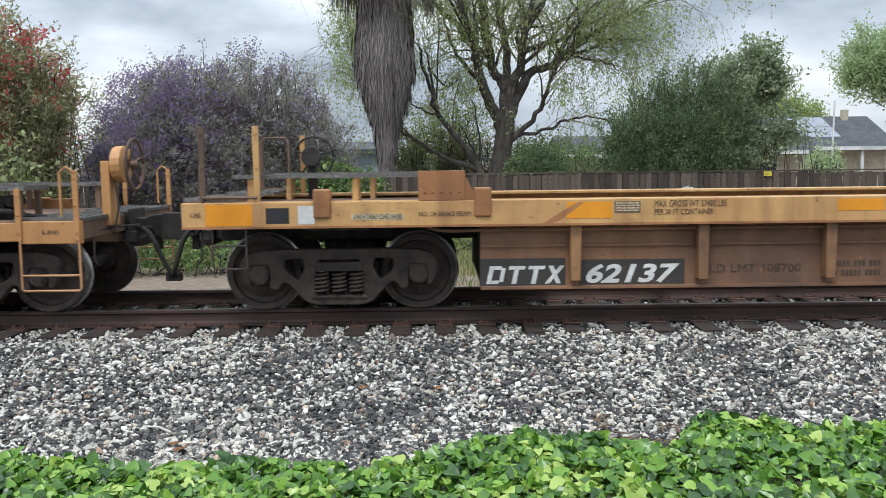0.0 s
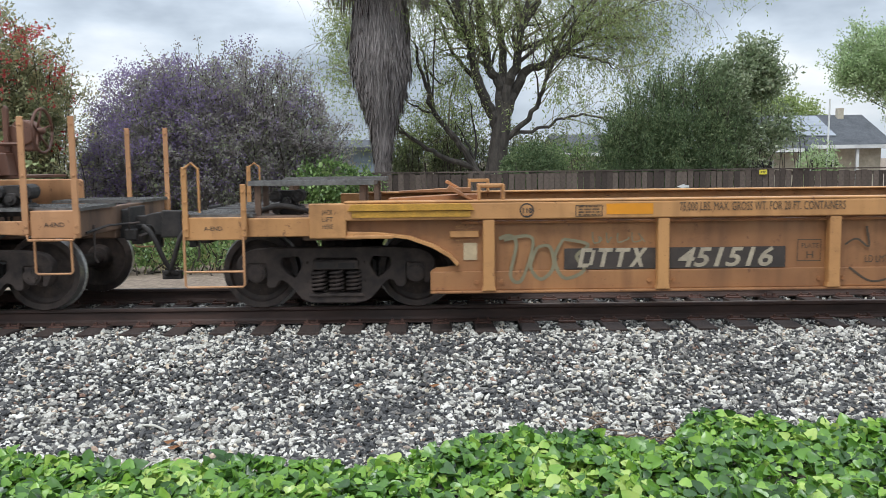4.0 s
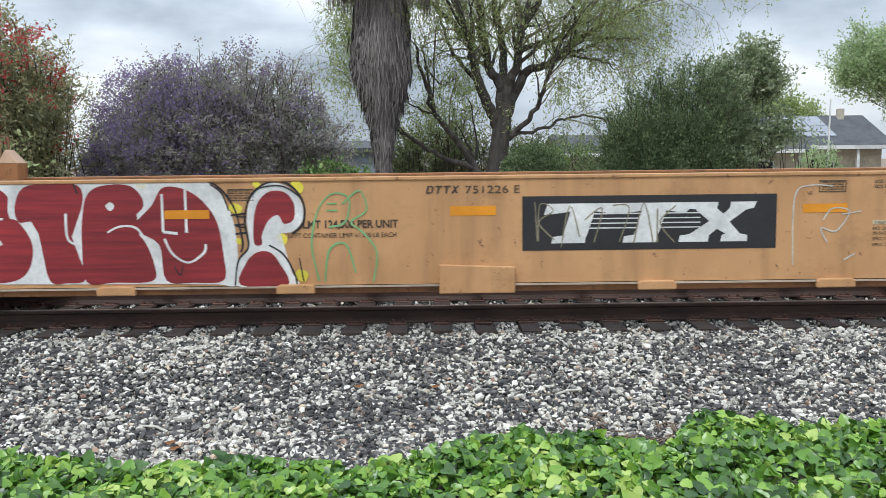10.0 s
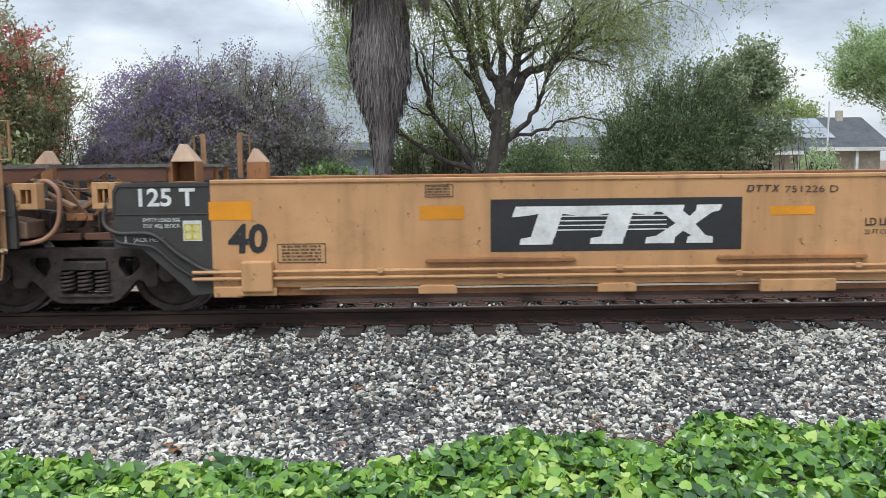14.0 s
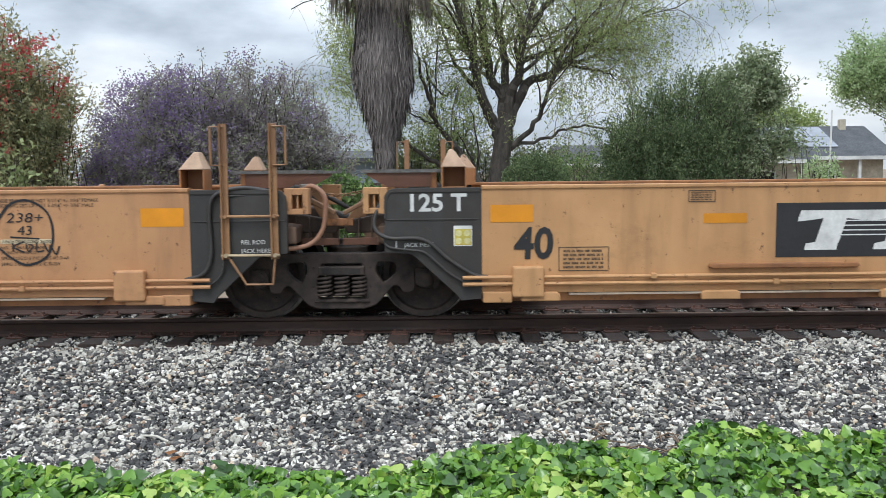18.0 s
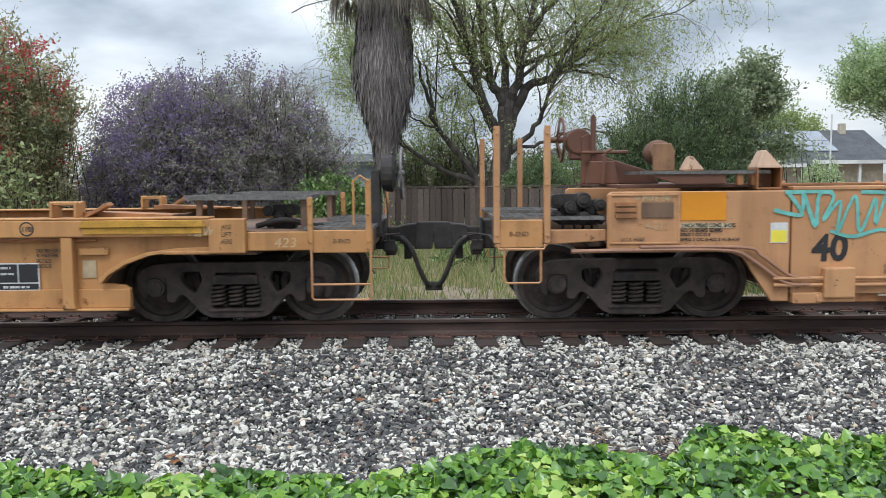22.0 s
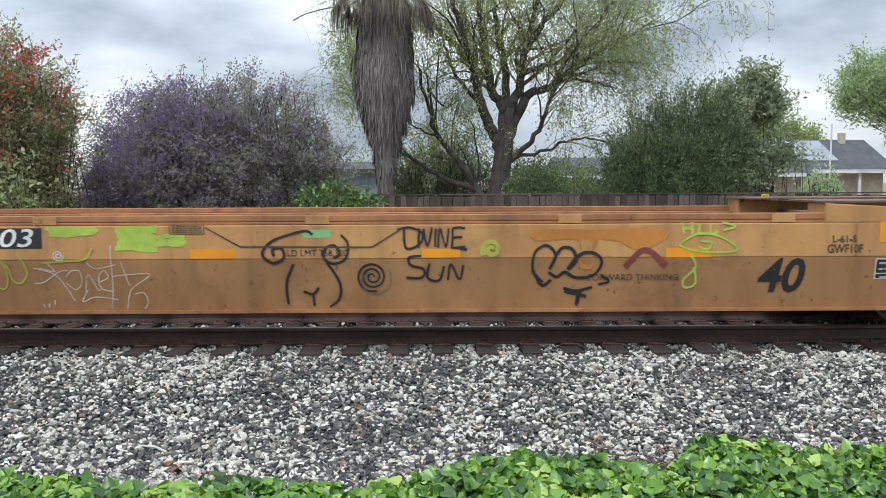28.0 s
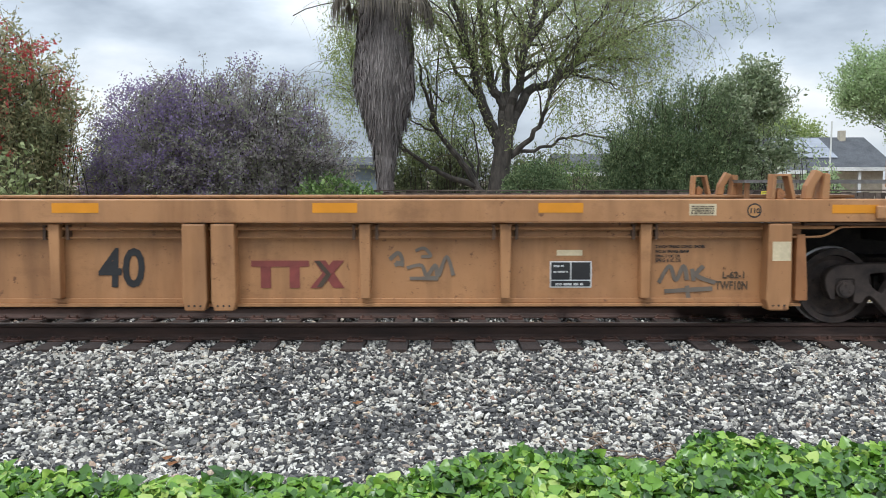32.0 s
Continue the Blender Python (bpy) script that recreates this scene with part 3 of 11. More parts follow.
def cast_mesh(name, outline, holes, depth, round_edge, material):
    """A flat casting in the x-z plane with rounded edges and openings through it."""
    cu = bpy.data.curves.new(name, "CURVE")
    cu.dimensions, cu.fill_mode = "2D", "BOTH"
    cu.extrude, cu.bevel_depth, cu.bevel_resolution = depth - round_edge, round_edge, 1
    for pts in [outline] + holes:
        sp = cu.splines.new("POLY")
        sp.points.add(len(pts) - 1)
        for q, (a, c) in zip(sp.points, pts):
            q.co = (a, c, 0, 1)
        sp.use_cyclic_u = True
    tmp = new("tmp", cu)
    me = bpy.data.meshes.new_from_object(tmp.evaluated_get(bpy.context.evaluated_depsgraph_get()))
    bpy.data.objects.remove(tmp)
    bpy.data.curves.remove(cu)
    me.name = name
    me.materials.clear()
    me.materials.append(material)
    me.transform(Matrix(((1, 0, 0, 0), (0, 0, -1, 0), (0, 1, 0, 0), (0, 0, 0, 1))))
    return me


def softened(pts, n=3):
    """A closed outline with its corners rounded."""
    out = []
    for i, b2 in enumerate(pts):
        a, c = Vector(pts[i - 1]), Vector(pts[(i + 1) % len(pts)])
        b2 = Vector(b2)
        r = min(0.04, 0.4 * (a - b2).length, 0.4 * (c - b2).length)
        p0, p1 = b2 + (a - b2).normalized() * r, b2 + (c - b2).normalized() * r
        for k in range(n + 1):
            t = k / n
            out.append(tuple(p0 * (1 - t) ** 2 + b2 * 2 * t * (1 - t) + p1 * t * t))
    return out


def frame_mesh(wb):
    """A bowed cast side frame: pedestals over the bearings, two windows and the spring opening."""
    w = wb - 0.864
    half = [(0.62, 0.262), (0.89 + w, 0.245), (1.0 + w, 0.21), (1.07 + w, 0.12), (1.05 + w, 0.0), (1.0 + w, -0.11), (0.968 + w, -0.11), (0.968 + w, 0.115), (0.745 + w, 0.115), (0.745 + w, -0.15), (0.665, -0.155),
            (0.64, -0.09), (0.575, -0.065), (0.52, -0.11), (0.36, -0.29), (0.25, -0.325)]
    outline = softened(half + [(-a, c) for a, c in half[::-1]])
    gap = [(0.60, 0.175), (0.385, 0.19), (0.35, 0.08), (0.44, -0.075), (0.52, -0.03), (0.61, 0.06)]
    holes = [softened(gap), softened([(-a, c) for a, c in gap[::-1]]), softened([(-0.24, 0.17), (0.24, 0.17), (0.24, 0.06), (0.27, 0.0), (0.27, -0.235), (-0.27, -0.235), (-0.27, 0.0), (-0.24, 0.06)])]
    for f in (-1, 1):
        for z in (0.11, -0.10):
            holes.append([(f * 0.31 + 0.014 * math.cos(a), z + 0.02 * math.sin(a)) for a in (math.pi * k / 4 for k in range(8))])
    return cast_mesh("side_frame", outline, holes, 0.07, 0.013, TRUCK)


COIL = coil_mesh()
FRAMES = {0.864: frame_mesh(0.864), 0.895: frame_mesh(0.895)}
WHEELS = {0.419: wheelset_mesh(0.419), 0.470: wheelset_mesh(0.470)}


def truck(parent, x, r=0.419, wb=0.864):
    """A two-axle freight truck under a car, its wheelsets keyed apart."""
    bm = bmesh.new()
    box(bm, x - 0.20, x + 0.20, -0.95, 0.95, r + 0.02, r + 0.20)
    for sd in (-1, 1):
        ybox(bm, x - 0.245, x + 0.245, 0.92, 1.10, r + 0.035, r + 0.125, sd)
        ybox(bm, x - 0.25, x + 0.25, 1.06, 1.085, r + 0.105, r + 0.135, sd)
    disc_top = [(x + 0.3 * math.cos(a), 0.3 * math.sin(a)) for a in (2 * math.pi * k / 16 for k in range(16))]
    lo = [bm.verts.new((px, py, r + 0.2)) for px, py in disc_top]
    hi = [bm.verts.new((px, py, r + 0.27)) for px, py in disc_top]
    for k in range(16):
        bm.faces.new((lo[k], lo[(k + 1) % 16], hi[(k + 1) % 16], hi[k]))
    bm.faces.new(hi)
    # added block that closes the bright gap behind the springs, to keep it dark
    box(bm, x - 0.2, x + 0.2, -0.86, 0.86, r - 0.23, r + 0.02)
    body = part("truck", bm, TRUCK, parent, "black grimy two-axle freight truck", 0.008)
    body.location.z = RAIL_Z
    for sd in (-1, 1):
        f = new("side_frame", FRAMES[wb])
        f.parent, f.location = body, (x, sd * 1.0, r)
        plank = bmesh.new()
        ybox(plank, x - 0.30, x + 0.30, 0.91, 1.095, r - 0.262, r - 0.225, sd)
        part("spring_seat", plank, TRUCK, body, "", 0.01)
        # flat black plates paint the shade of the pockets in the bolster end
        for k in (-0.115, 0.115):
            part("pocket_shade", ybox(bmesh.new(), x + k - 0.09, x + k + 0.09, 1.101, 1.103, r + 0.05, r + 0.108, sd), BLACKENED, body)
        for k in (-0.19, 0.0, 0.19):
            for dy in (-0.06, 0.075):
                c = new("coil_spring", COIL)
                c.parent, c.location = body, (x + k, sd * (1.0 - dy), r - 0.095)
        for k in (-wb, wb):
            bm = bmesh.new()
            disc(bm, x + k, r, *sorted((sd * 0.90, sd * 1.10)), 0.10, 20)
            disc(bm, x + k, r, *sorted((sd * 1.10, sd * 1.125)), 0.075, 20)
            for a in range(3):
                c = math.pi / 2 + 2 * math.pi * a / 3
                disc(bm, x + k + 0.045 * math.cos(c), r + 0.045 * math.sin(c), *sorted((sd * 1.12, sd * 1.14)), 0.016, 6)
            cap = part("bearing_cap", bm, WHEEL, body)
            part("bearing_adapter", ybox(bmesh.new(), x + k - 0.104, x + k + 0.104, 0.90, 1.06, r - 0.03, r + 0.108, sd), TRUCK, cap, "", 0.012)
    bm = bmesh.new()
    for k in (-1, 1):
        box(bm, x + k * 0.33 - 0.04, x + k * 0.33 + 0.04, -0.80, 0.80, r - 0.06, r + 0.03)
        for sd in (-1, 1):
            prism(bm, [(x + k * (wb - r - 0.03), r - 0.16), (x + k * (wb - r - 0.075), r - 0.14), (x + k * (wb - r - 0.075), r + 0.12), (x + k * (wb - r - 0.03), r + 0.1)], *sorted((sd * 0.71, sd * 0.82)))
    part("brake_beam", bm, BLACKENED, body)
    for k in (-wb, wb):
        w = new("wheelset", WHEELS[r])
        w.parent, w.location = parent, (x + k, 0, r + RAIL_Z)
        WHEELSETS.append((w, x + k, r))


def hose(parent, pts, r=0.022, material=None, name="air_hose"):
    return part(name, tube(bmesh.new(), curve_through(pts, 8), r, 7), material or BLACKENED, parent, "", 0, True)


def coupler(parent, x, f, z=0.86, reach=0.67):
    """Draft gear, knuckle coupler, cut lever and air hose beyond an end sill at x; f is the way outward."""
    def s(a):
        return x + f * a
    bm = bmesh.new()
    for a0, a1, y, z0, z1 in ((-0.5, 0.10, 0.20, -0.17, 0.17), (0.08, 0.30, 0.075, -0.085, 0.085), (0.10, 0.13, 0.26, -0.2, 0.2)):
        box(bm, *sorted((s(a0), s(a1))), -y, y, z + z0, z + z1)
    prism(bm, [(s(0.28), z - 0.10), (s(0.36), z - 0.14), (s(reach - 0.08), z - 0.14), (s(reach), z - 0.08), (s(reach), z + 0.10), (s(reach - 0.08), z + 0.14), (s(0.36), z + 0.12), (s(0.28), z + 0.1)], -0.17, 0.05)
    prism(bm, [(s(reach - 0.22), z - 0.17), (s(reach), z - 0.17), (s(reach + 0.04), z + 0.15), (s(reach - 0.18), z + 0.15)], -0.20, -0.10)
    prism(bm, [(s(reach - 0.24), z - 0.11), (s(reach + 0.02), z - 0.11), (s(reach + 0.02), z + 0.11), (s(reach - 0.24), z + 0.11)], 0.05, 0.16)
    box(bm, *sorted((s(0.33), s(0.42))), -0.09, 0.02, z - 0.30, z - 0.13)
    cp = part("coupler", bm, BLACKENED, parent, "oily black knuckle coupler", 0.02)
    part("cut_lever", tube(bmesh.new(), [(s(0.02), -1.25, z - 0.02), (s(0.05), -0.75, z + 0.02), (s(0.16), -0.45, z + 0.02), (s(0.36), -0.25, z - 0.02), (s(0.38), -0.12, z - 0.14)], 0.014, 6), BLACKENED, cp)
    hose(cp, [(s(0.30), -0.34, z - 0.02), (s(0.38), -0.37, z - 0.08), (s(0.45), -0.37, z - 0.20), (s(0.53), -0.33, z - 0.42), (s(0.61), -0.27, z - 0.58), (s(0.68), -0.22, z - 0.60)], 0.030)
    part("angle_cock", box(bmesh.new(), *sorted((s(0.10), s(0.24))), -0.40, -0.30, z - 0.18, z - 0.05), BLACKENED, cp, "", 0.02)
    part("cock_handle", tube(bmesh.new(), [(s(0.17), -0.41, z - 0.06), (s(0.17), -0.44, z + 0.02), (s(0.30), -0.44, z + 0.03)], 0.012, 6), TRUCK, cp)
    part("hanger_rod", tube(bmesh.new(), [(s(0.02), -1.05, z + 0.05), (s(0.02), -1.07, z - 0.30), (s(0.05), -1.05, z - 0.36)], 0.012, 6), TRUCK, cp)
    part("carrier", box(bmesh.new(), *sorted((s(0.12), s(0.24))), -0.24, 0.24, z - 0.24, z - 0.14), TRUCK, cp, "", 0.012)
    bm = bmesh.new()
    box(bm, *sorted((s(0.58), s(0.70))), -0.26, -0.18, z - 0.66, z - 0.56)
    part("hose_coupling", bm, BLACKENED, cp, "", 0.012)


def grab(parent, x, y, z0, z1, out=0.05, w=0.014, material=None, name="grab_iron"):
    """An upright handhold: a bar bent in at both ends."""
    return part(name, tube(bmesh.new(), [(x, y, z0), (x - out, y, z0), (x - out, y, z1), (x, y, z1)], w, 6), material or TAN, parent)


def post(parent, x, y, z0, z1, material=None, w=0.032, name="end_post"):
    bm = bmesh.new()
    box(bm, x - w, x + w, y - 0.012, y + 0.012, z0, z1)
    box(bm, x - w, x - w + 0.012, y + 0.012, y + 0.06, z0, z1 - 0.03)
    for k in range(3):
        disc(bm, x, z0 + 0.08 + k * (z1 - z0 - 0.16) / 2, y - 0.025, y - 0.01, 0.016, 6)
    return part(name, bm, material or TAN, parent, "", 0.005)


def loop_step(parent, x0, x1, y, z0, z1, rungs=(), material=None, w=0.013):
    """A stirrup that hangs below the sill."""
    bm = bmesh.new()
    tube(bm, [(x0, y, z1), (x0, y, z0 + 0.02), (x0 + 0.02, y, z0), (x1 - 0.02, y, z0), (x1, y, z0 + 0.02), (x1, y, z1)], w, 6)
    for z in rungs:
        tube(bm, [(x0, y, z), (x1, y, z)], 0.013, 6)
    return part("sill_step", bm, material or TAN, parent)


def grating(parent, x0, x1, y0, y1, z, name="walkway", t=0.035):
    """An open steel walkway: an edge frame and bars."""
    bm = bmesh.new()
    box(bm, x0, x1, y0, y0 + 0.012, z - t, z)
    box(bm, x0, x1, y1 - 0.012, y1, z - t, z)
    box(bm, x0, x0 + 0.012, y0 + 0.012, y1 - 0.012, z - t, z)
    box(bm, x1 - 0.012, x1, y0 + 0.012, y1 - 0.012, z - t, z)
    k = int((y1 - y0) / 0.045)
    for i in range(1, k):
        y = y0 + (y1 - y0) * i / k
        box(bm, x0 + 0.012, x1 - 0.012, y - 0.006, y + 0.006, z - t, z - 0.002)
    k = max(2, int((x1 - x0) / 0.11))
    for i in range(1, k):
        x = x0 + (x1 - x0) * i / k
        box(bm, x - 0.004, x + 0.004, y0 + 0.012, y1 - 0.012, z - 0.006, z + 0.001)
    return part(name, bm, GALV, parent, "grey galvanised walkway grating")


def brake_wheel(parent, x, y, z, r=0.27, material=None, axis="x"):
    """A spoked hand-brake wheel with its geared housing."""
    bm = bmesh.new()
    def at(a, q, o):
        c, s = q * math.cos(a), q * math.sin(a)
        return (x + o, y + c, z + s) if axis == "x" else (x + c, y + o, z + s)
    tube(bm, [at(2 * math.pi * k / 24, r, 0) for k in range(25)], 0.017, 6)
    for k in range(5):
        a = 2 * math.pi * k / 5 + 0.3
        tube(bm, [at(a, 0.03, -0.05), at(a, r * 0.5, -0.03), at(a, r, 0)], 0.013, 5)
    tube(bm, [at(0, 0, -0.12), at(0, 0, 0.03)], 0.035, 8)
    return part("brake_wheel", bm, material or BLACKENED, parent, "spoked hand-brake wheel", 0, True)


def reservoir(parent, x0, x1, y, z, r, material):
    """A welded air tank with domed ends, lying along the car."""
    bm = bmesh.new()
    n, rings = 24, [(0.0, 0.25), (0.03, 0.62), (0.08, 0.88), (0.14, 1.0)]
    prof = [(x0 + a, r * q) for a, q in rings] + [(x1 - a, r * q) for a, q in rings[::-1]]
    vs = [[bm.verts.new((px, y + q * math.cos(2 * math.pi * k / n), z + q * math.sin(2 * math.pi * k / n))) for k in range(n)] for px, q in prof]
    for a, b2 in zip(vs, vs[1:]):
        for k in range(n):
            bm.faces.new((a[k], a[(k + 1) % n], b2[(k + 1) % n], b2[k]))
    bm.faces.new(vs[0][::-1])
    bm.faces.new(vs[-1])
    return part("air_reservoir", bm, material, parent, "rust-stained air tank", 0, True)


def valve_gear(parent, x, y, z, k=1.0):
    """Brake valve: a clump of castings, caps and pipes."""
    bm = bmesh.new()
    box(bm, x - 0.10 * k, x + 0.10 * k, y - 0.09, y + 0.09, z - 0.15 * k, z + 0.15 * k)
    for dx, dz, q in ((-0.14, 0.08, 0.07), (0.13, 0.09, 0.075), (0.13, -0.08, 0.06), (-0.13, -0.07, 0.055), (0, 0.02, 0.06)):
        disc(bm, x + dx * k, z + dz * k, y - 0.17, y + 0.06, q * k, 12)
        disc(bm, x + dx * k, z + dz * k, y - 0.19, y - 0.17, q * k * 0.55, 8)
    for dx in (-0.05, 0.05):
        tube(bm, [(x + dx * k, y - 0.05, z - 0.14 * k), (x + dx * k * 1.4, y - 0.02, z - 0.3 * k), (x + dx * k * 4, y, z - 0.36 * k)], 0.017, 6)
    return part("brake_valve", bm, BLACKENED, parent, "black cast brake valve", 0.006)


def well_floor(car, x0, x1, half, z, n):
    """The open floor of a well: a ledge along each side, cross bearers and the box beams where containers stand."""
    for sd in (-1, 1):
        part("floor_ledge", ybox(bmesh.new(), x0, x1, half - 0.22, half, z - 0.03, z, sd), BROWN, car)
    for k in range(n):
        x = x0 + (k + 0.5) * (x1 - x0) / n
        part("cross_bearer", box(bmesh.new(), x - 0.07, x + 0.07, -half + 0.22, half - 0.22, z - 0.03, z + 0.07), BROWN, car)
    for x in (x0 + 0.45, x1 - 0.45):
        part("container_rest", box(bmesh.new(), x - 0.30, x + 0.30, -half + 0.22, half - 0.22, z + 0.0, z + 0.05), BROWN, car)


def slanted_marks(x, z, h, width, material, parent, y=-1.506):
    """The owner's mark before a car's number: four leaning plain shapes."""
    w, lean, t = width / 4.6, h * 0.22, h * 0.2
    bm = bmesh.new()
    def bar(x0, x1, z0, z1):
        a, b2 = lean * (z0 - z) / h, lean * (z1 - z) / h
        prism(bm, [(x0 + a, z0), (x1 + a, z0), (x1 + b2, z1), (x0 + b2, z1)], y, y + 0.001)
    bar(x, x + w * 0.28, z, z + h)
    bar(x + w * 0.29, x + w * 0.75, z + h - t, z + h)
    bar(x + w * 0.29, x + w * 0.75, z, z + t)
    bar(x + w * 0.76, x + w, z + t * 0.55, z + h - t * 0.55)
    for k in (1.2, 2.4):
        x1 = x + w * k
        bar(x1, x1 + w, z + h - t, z + h)
        bar(x1 + w * 0.36, x1 + w * 0.64, z, z + h - t - 0.001)
    x1 = x + w * 3.6
    prism(bm, [(x1, z), (x1 + 0.3 * w, z), (x1 + w + lean, z + h), (x1 + 0.7 * w + lean, z + h)], y, y + 0.001)
    prism(bm, [(x1 + 0.72 * w, z), (x1 + w, z), (x1 + 0.3 * w + lean, z + h), (x1 + lean, z + h)], y - 0.001, y)
    return part("owner_mark", bm, material, parent)


def block_logo(x0, x1, z0, z1, parent, y=-1.504, ground=None, ink=None, material_y=-1.507):
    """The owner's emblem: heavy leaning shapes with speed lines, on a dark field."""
    if ground:
        patch(x0, x1, z0, z1, ground, parent, y, "emblem_field")
    w, h = x1 - x0, z1 - z0
    bm = bmesh.new()
    a, b2 = z0 + 0.13 * h, z1 - 0.14 * h
    def q(pts):
        prism(bm, [(x0 + p * w, a + r * (b2 - a)) for p, r in pts], material_y, material_y + 0.001)
    for o in (0.0, 0.28):
        q([(0.10 + o, 1), (0.085 + o, 0.72), (0.15 + o, 0.76), (0.19 + o, 0.80), (0.16 + o, 0.2), (0.12 + o, 0.16), (0.115 + o, 0), (0.245 + o, 0), (0.25 + o, 0.16), (0.255 + o, 0.2), (0.285 + o, 0.80), (0.33 + o, 0.76), (0.36 + o, 0.72), (0.40 + o, 1)])
    q([(0.65, 1), (0.645, 0.84), (0.68, 0.82), (0.735, 0.52), (0.66, 0.2), (0.62, 0.16), (0.615, 0), (0.73, 0), (0.735, 0.16), (0.765, 0.32), (0.80, 0.2), (0.785, 0.16), (0.78, 0), (0.885, 0), (0.885, 0.16), (0.855, 0.2), (0.815, 0.5), (0.88, 0.8), (0.91, 0.84), (0.92, 1), (0.82, 1), (0.815, 0.84), (0.79, 0.7), (0.765, 0.84), (0.77, 1)])
    part("emblem_shape", bm, ink, parent)
    bm = bmesh.new()
    for k in range(4):
        zz = a + (0.36 + 0.12 * k) * (b2 - a)
        prism(bm, [(x0 + (0.20 + 0.01 * k) * w, zz), (x0 + 0.70 * w, zz), (x0 + 0.70 * w, zz + 0.012), (x0 + (0.20 + 0.01 * k) * w, zz + 0.012)], material_y + 0.0015, material_y + 0.002)
    part("emblem_lines", bm, ink, parent)


def service_box(x0, x1, z0, z1, parent, y=-1.504):
    """The dark stencil panel with a white border and divisions, and bars for its small print."""
    patch(x0, x1, z0, z1, WHITE, parent, y, "stencil_panel")
    k = 0.012
    m1, m2 = x0 + 0.5 * (x1 - x0), z0 + 0.28 * (z1 - z0)
    patch(x0 + k, m1 - k / 2, m2 + k / 2, z1 - k, BLACK, parent, y - 0.002, "stencil_field")
    patch(m1 + k / 2, x1 - k, m2 + k / 2, z1 - k, BLACK, parent, y - 0.002, "stencil_field")
    patch(x0 + k, x1 - k, z0 + k, m2 - k / 2, BLACK, parent, y - 0.002, "stencil_field")
    bars(x0 + 0.04, z1 - 0.04, [(0.12, 0.022, 0.04), (0.15, 0.022, 0.04)], WHITE, parent, y - 0.004)
    bars(x0 + 0.06, m2 - 0.03, [(0.3, 0.025, 0.02)], WHITE, parent, y - 0.004)


def new_car(name, label, at):
    car = thing(name, label, "well car", "cars of the freight train", at=(at, TRACK_Y, 0))
    car["at"] = at
    TRAIN.append(car)
    return car

# ---------------------------------------------------------------- articulated five-unit car
PALEPIPE = paint("pale_brown_pipe", (0.34, 0.17, 0.10), (0.22, 0.11, 0.07), amount=0.4)
LADDERCOAT = paint("grimy_tan_paint", (0.38, 0.20, 0.088), (0.22, 0.11, 0.055), rust=(0.10, 0.045, 0.025), amount=0.8)
OILBROWN = mottled("oily_brown_casting", (0.022, 0.016, 0.013), (0.095, 0.055, 0.036), 5.0, 0.65)
SCUFFED = paint("scuffed_cap", (0.52, 0.36, 0.25), (0.40, 0.24, 0.15), amount=0.6)


def guide(parent, x, sd, f, material):
    """A container guide: a bent plate that leans in over the end of the well, with a gusset behind."""
    bm = bmesh.new()
    ybox(bm, x - 0.13, x - 0.112, 1.16, 1.44, 1.38, 1.60, sd)
    ybox(bm, x + 0.112, x + 0.13, 1.16, 1.44, 1.38, 1.60, sd)
    ybox(bm, x - 0.112, x + 0.112, 1.16, 1.20, 1.38, 1.60, sd)
    ybox(bm, x - 0.112, x + 0.112, 1.20, 1.44, 1.38, 1.40, sd)
    gd = part("container_guide", bm, RUSTY, parent, "", 0.004)
    lo = [(x - 0.135, 1.445, 1.60), (x + 0.135, 1.445, 1.60), (x + 0.135, 1.16, 1.60), (x - 0.135, 1.16, 1.60)]
    hi = [(x - 0.02 + 0.03 * f, 1.38, 1.785), (x + 0.02 + 0.03 * f, 1.38, 1.785), (x + 0.02 + 0.03 * f, 1.20, 1.785), (x - 0.02 + 0.03 * f, 1.20, 1.785)]
    bm = bmesh.new()
    a = [bm.verts.new((px, sd * py, pz)) for px, py, pz in lo]
    b2 = [bm.verts.new((px, sd * py, pz)) for px, py, pz in hi]
    bm.faces.new(a[::-1])
    bm.faces.new(b2)
    for i in range(4):
        bm.faces.new((a[i], a[(i + 1) % 4], b2[(i + 1) % 4], b2[i]))
    part("guide_cap", bm, SCUFFED, gd, "scuffed pale guide cap", 0.012)
    return gd


PALERUNG = plain("worn_pale_rung", (0.50, 0.38, 0.24), 0.5, 0.4, 15)


def chain(parent, pts, link=0.05, r=0.007, material=None):
    """A hanging chain: long links set at right angles to one another."""
    c = curve_through(pts, 12)
    length = sum((b2 - a).length for a, b2 in zip(c, c[1:]))
    n, bm = max(3, int(length / link)), bmesh.new()
    for k in range(n):
        q = k / n * (len(c) - 1)
        i = min(int(q), len(c) - 2)
        p, d = c[i].lerp(c[i + 1], q - i), (c[i + 1] - c[i]).normalized()
        side = d.cross(Vector((0, 1, 0)) if k % 2 else Vector((0, 0.7, 0.7))).normalized()
        ring = [p + d * link * 0.7 * math.cos(a) + side * link * 0.34 * math.sin(a) for a in (2 * math.pi * h / 7 for h in range(8))]
        tube(bm, ring, r, 4, False)
    return part("chain", bm, material or WORNPOST, parent, "rusty chain")


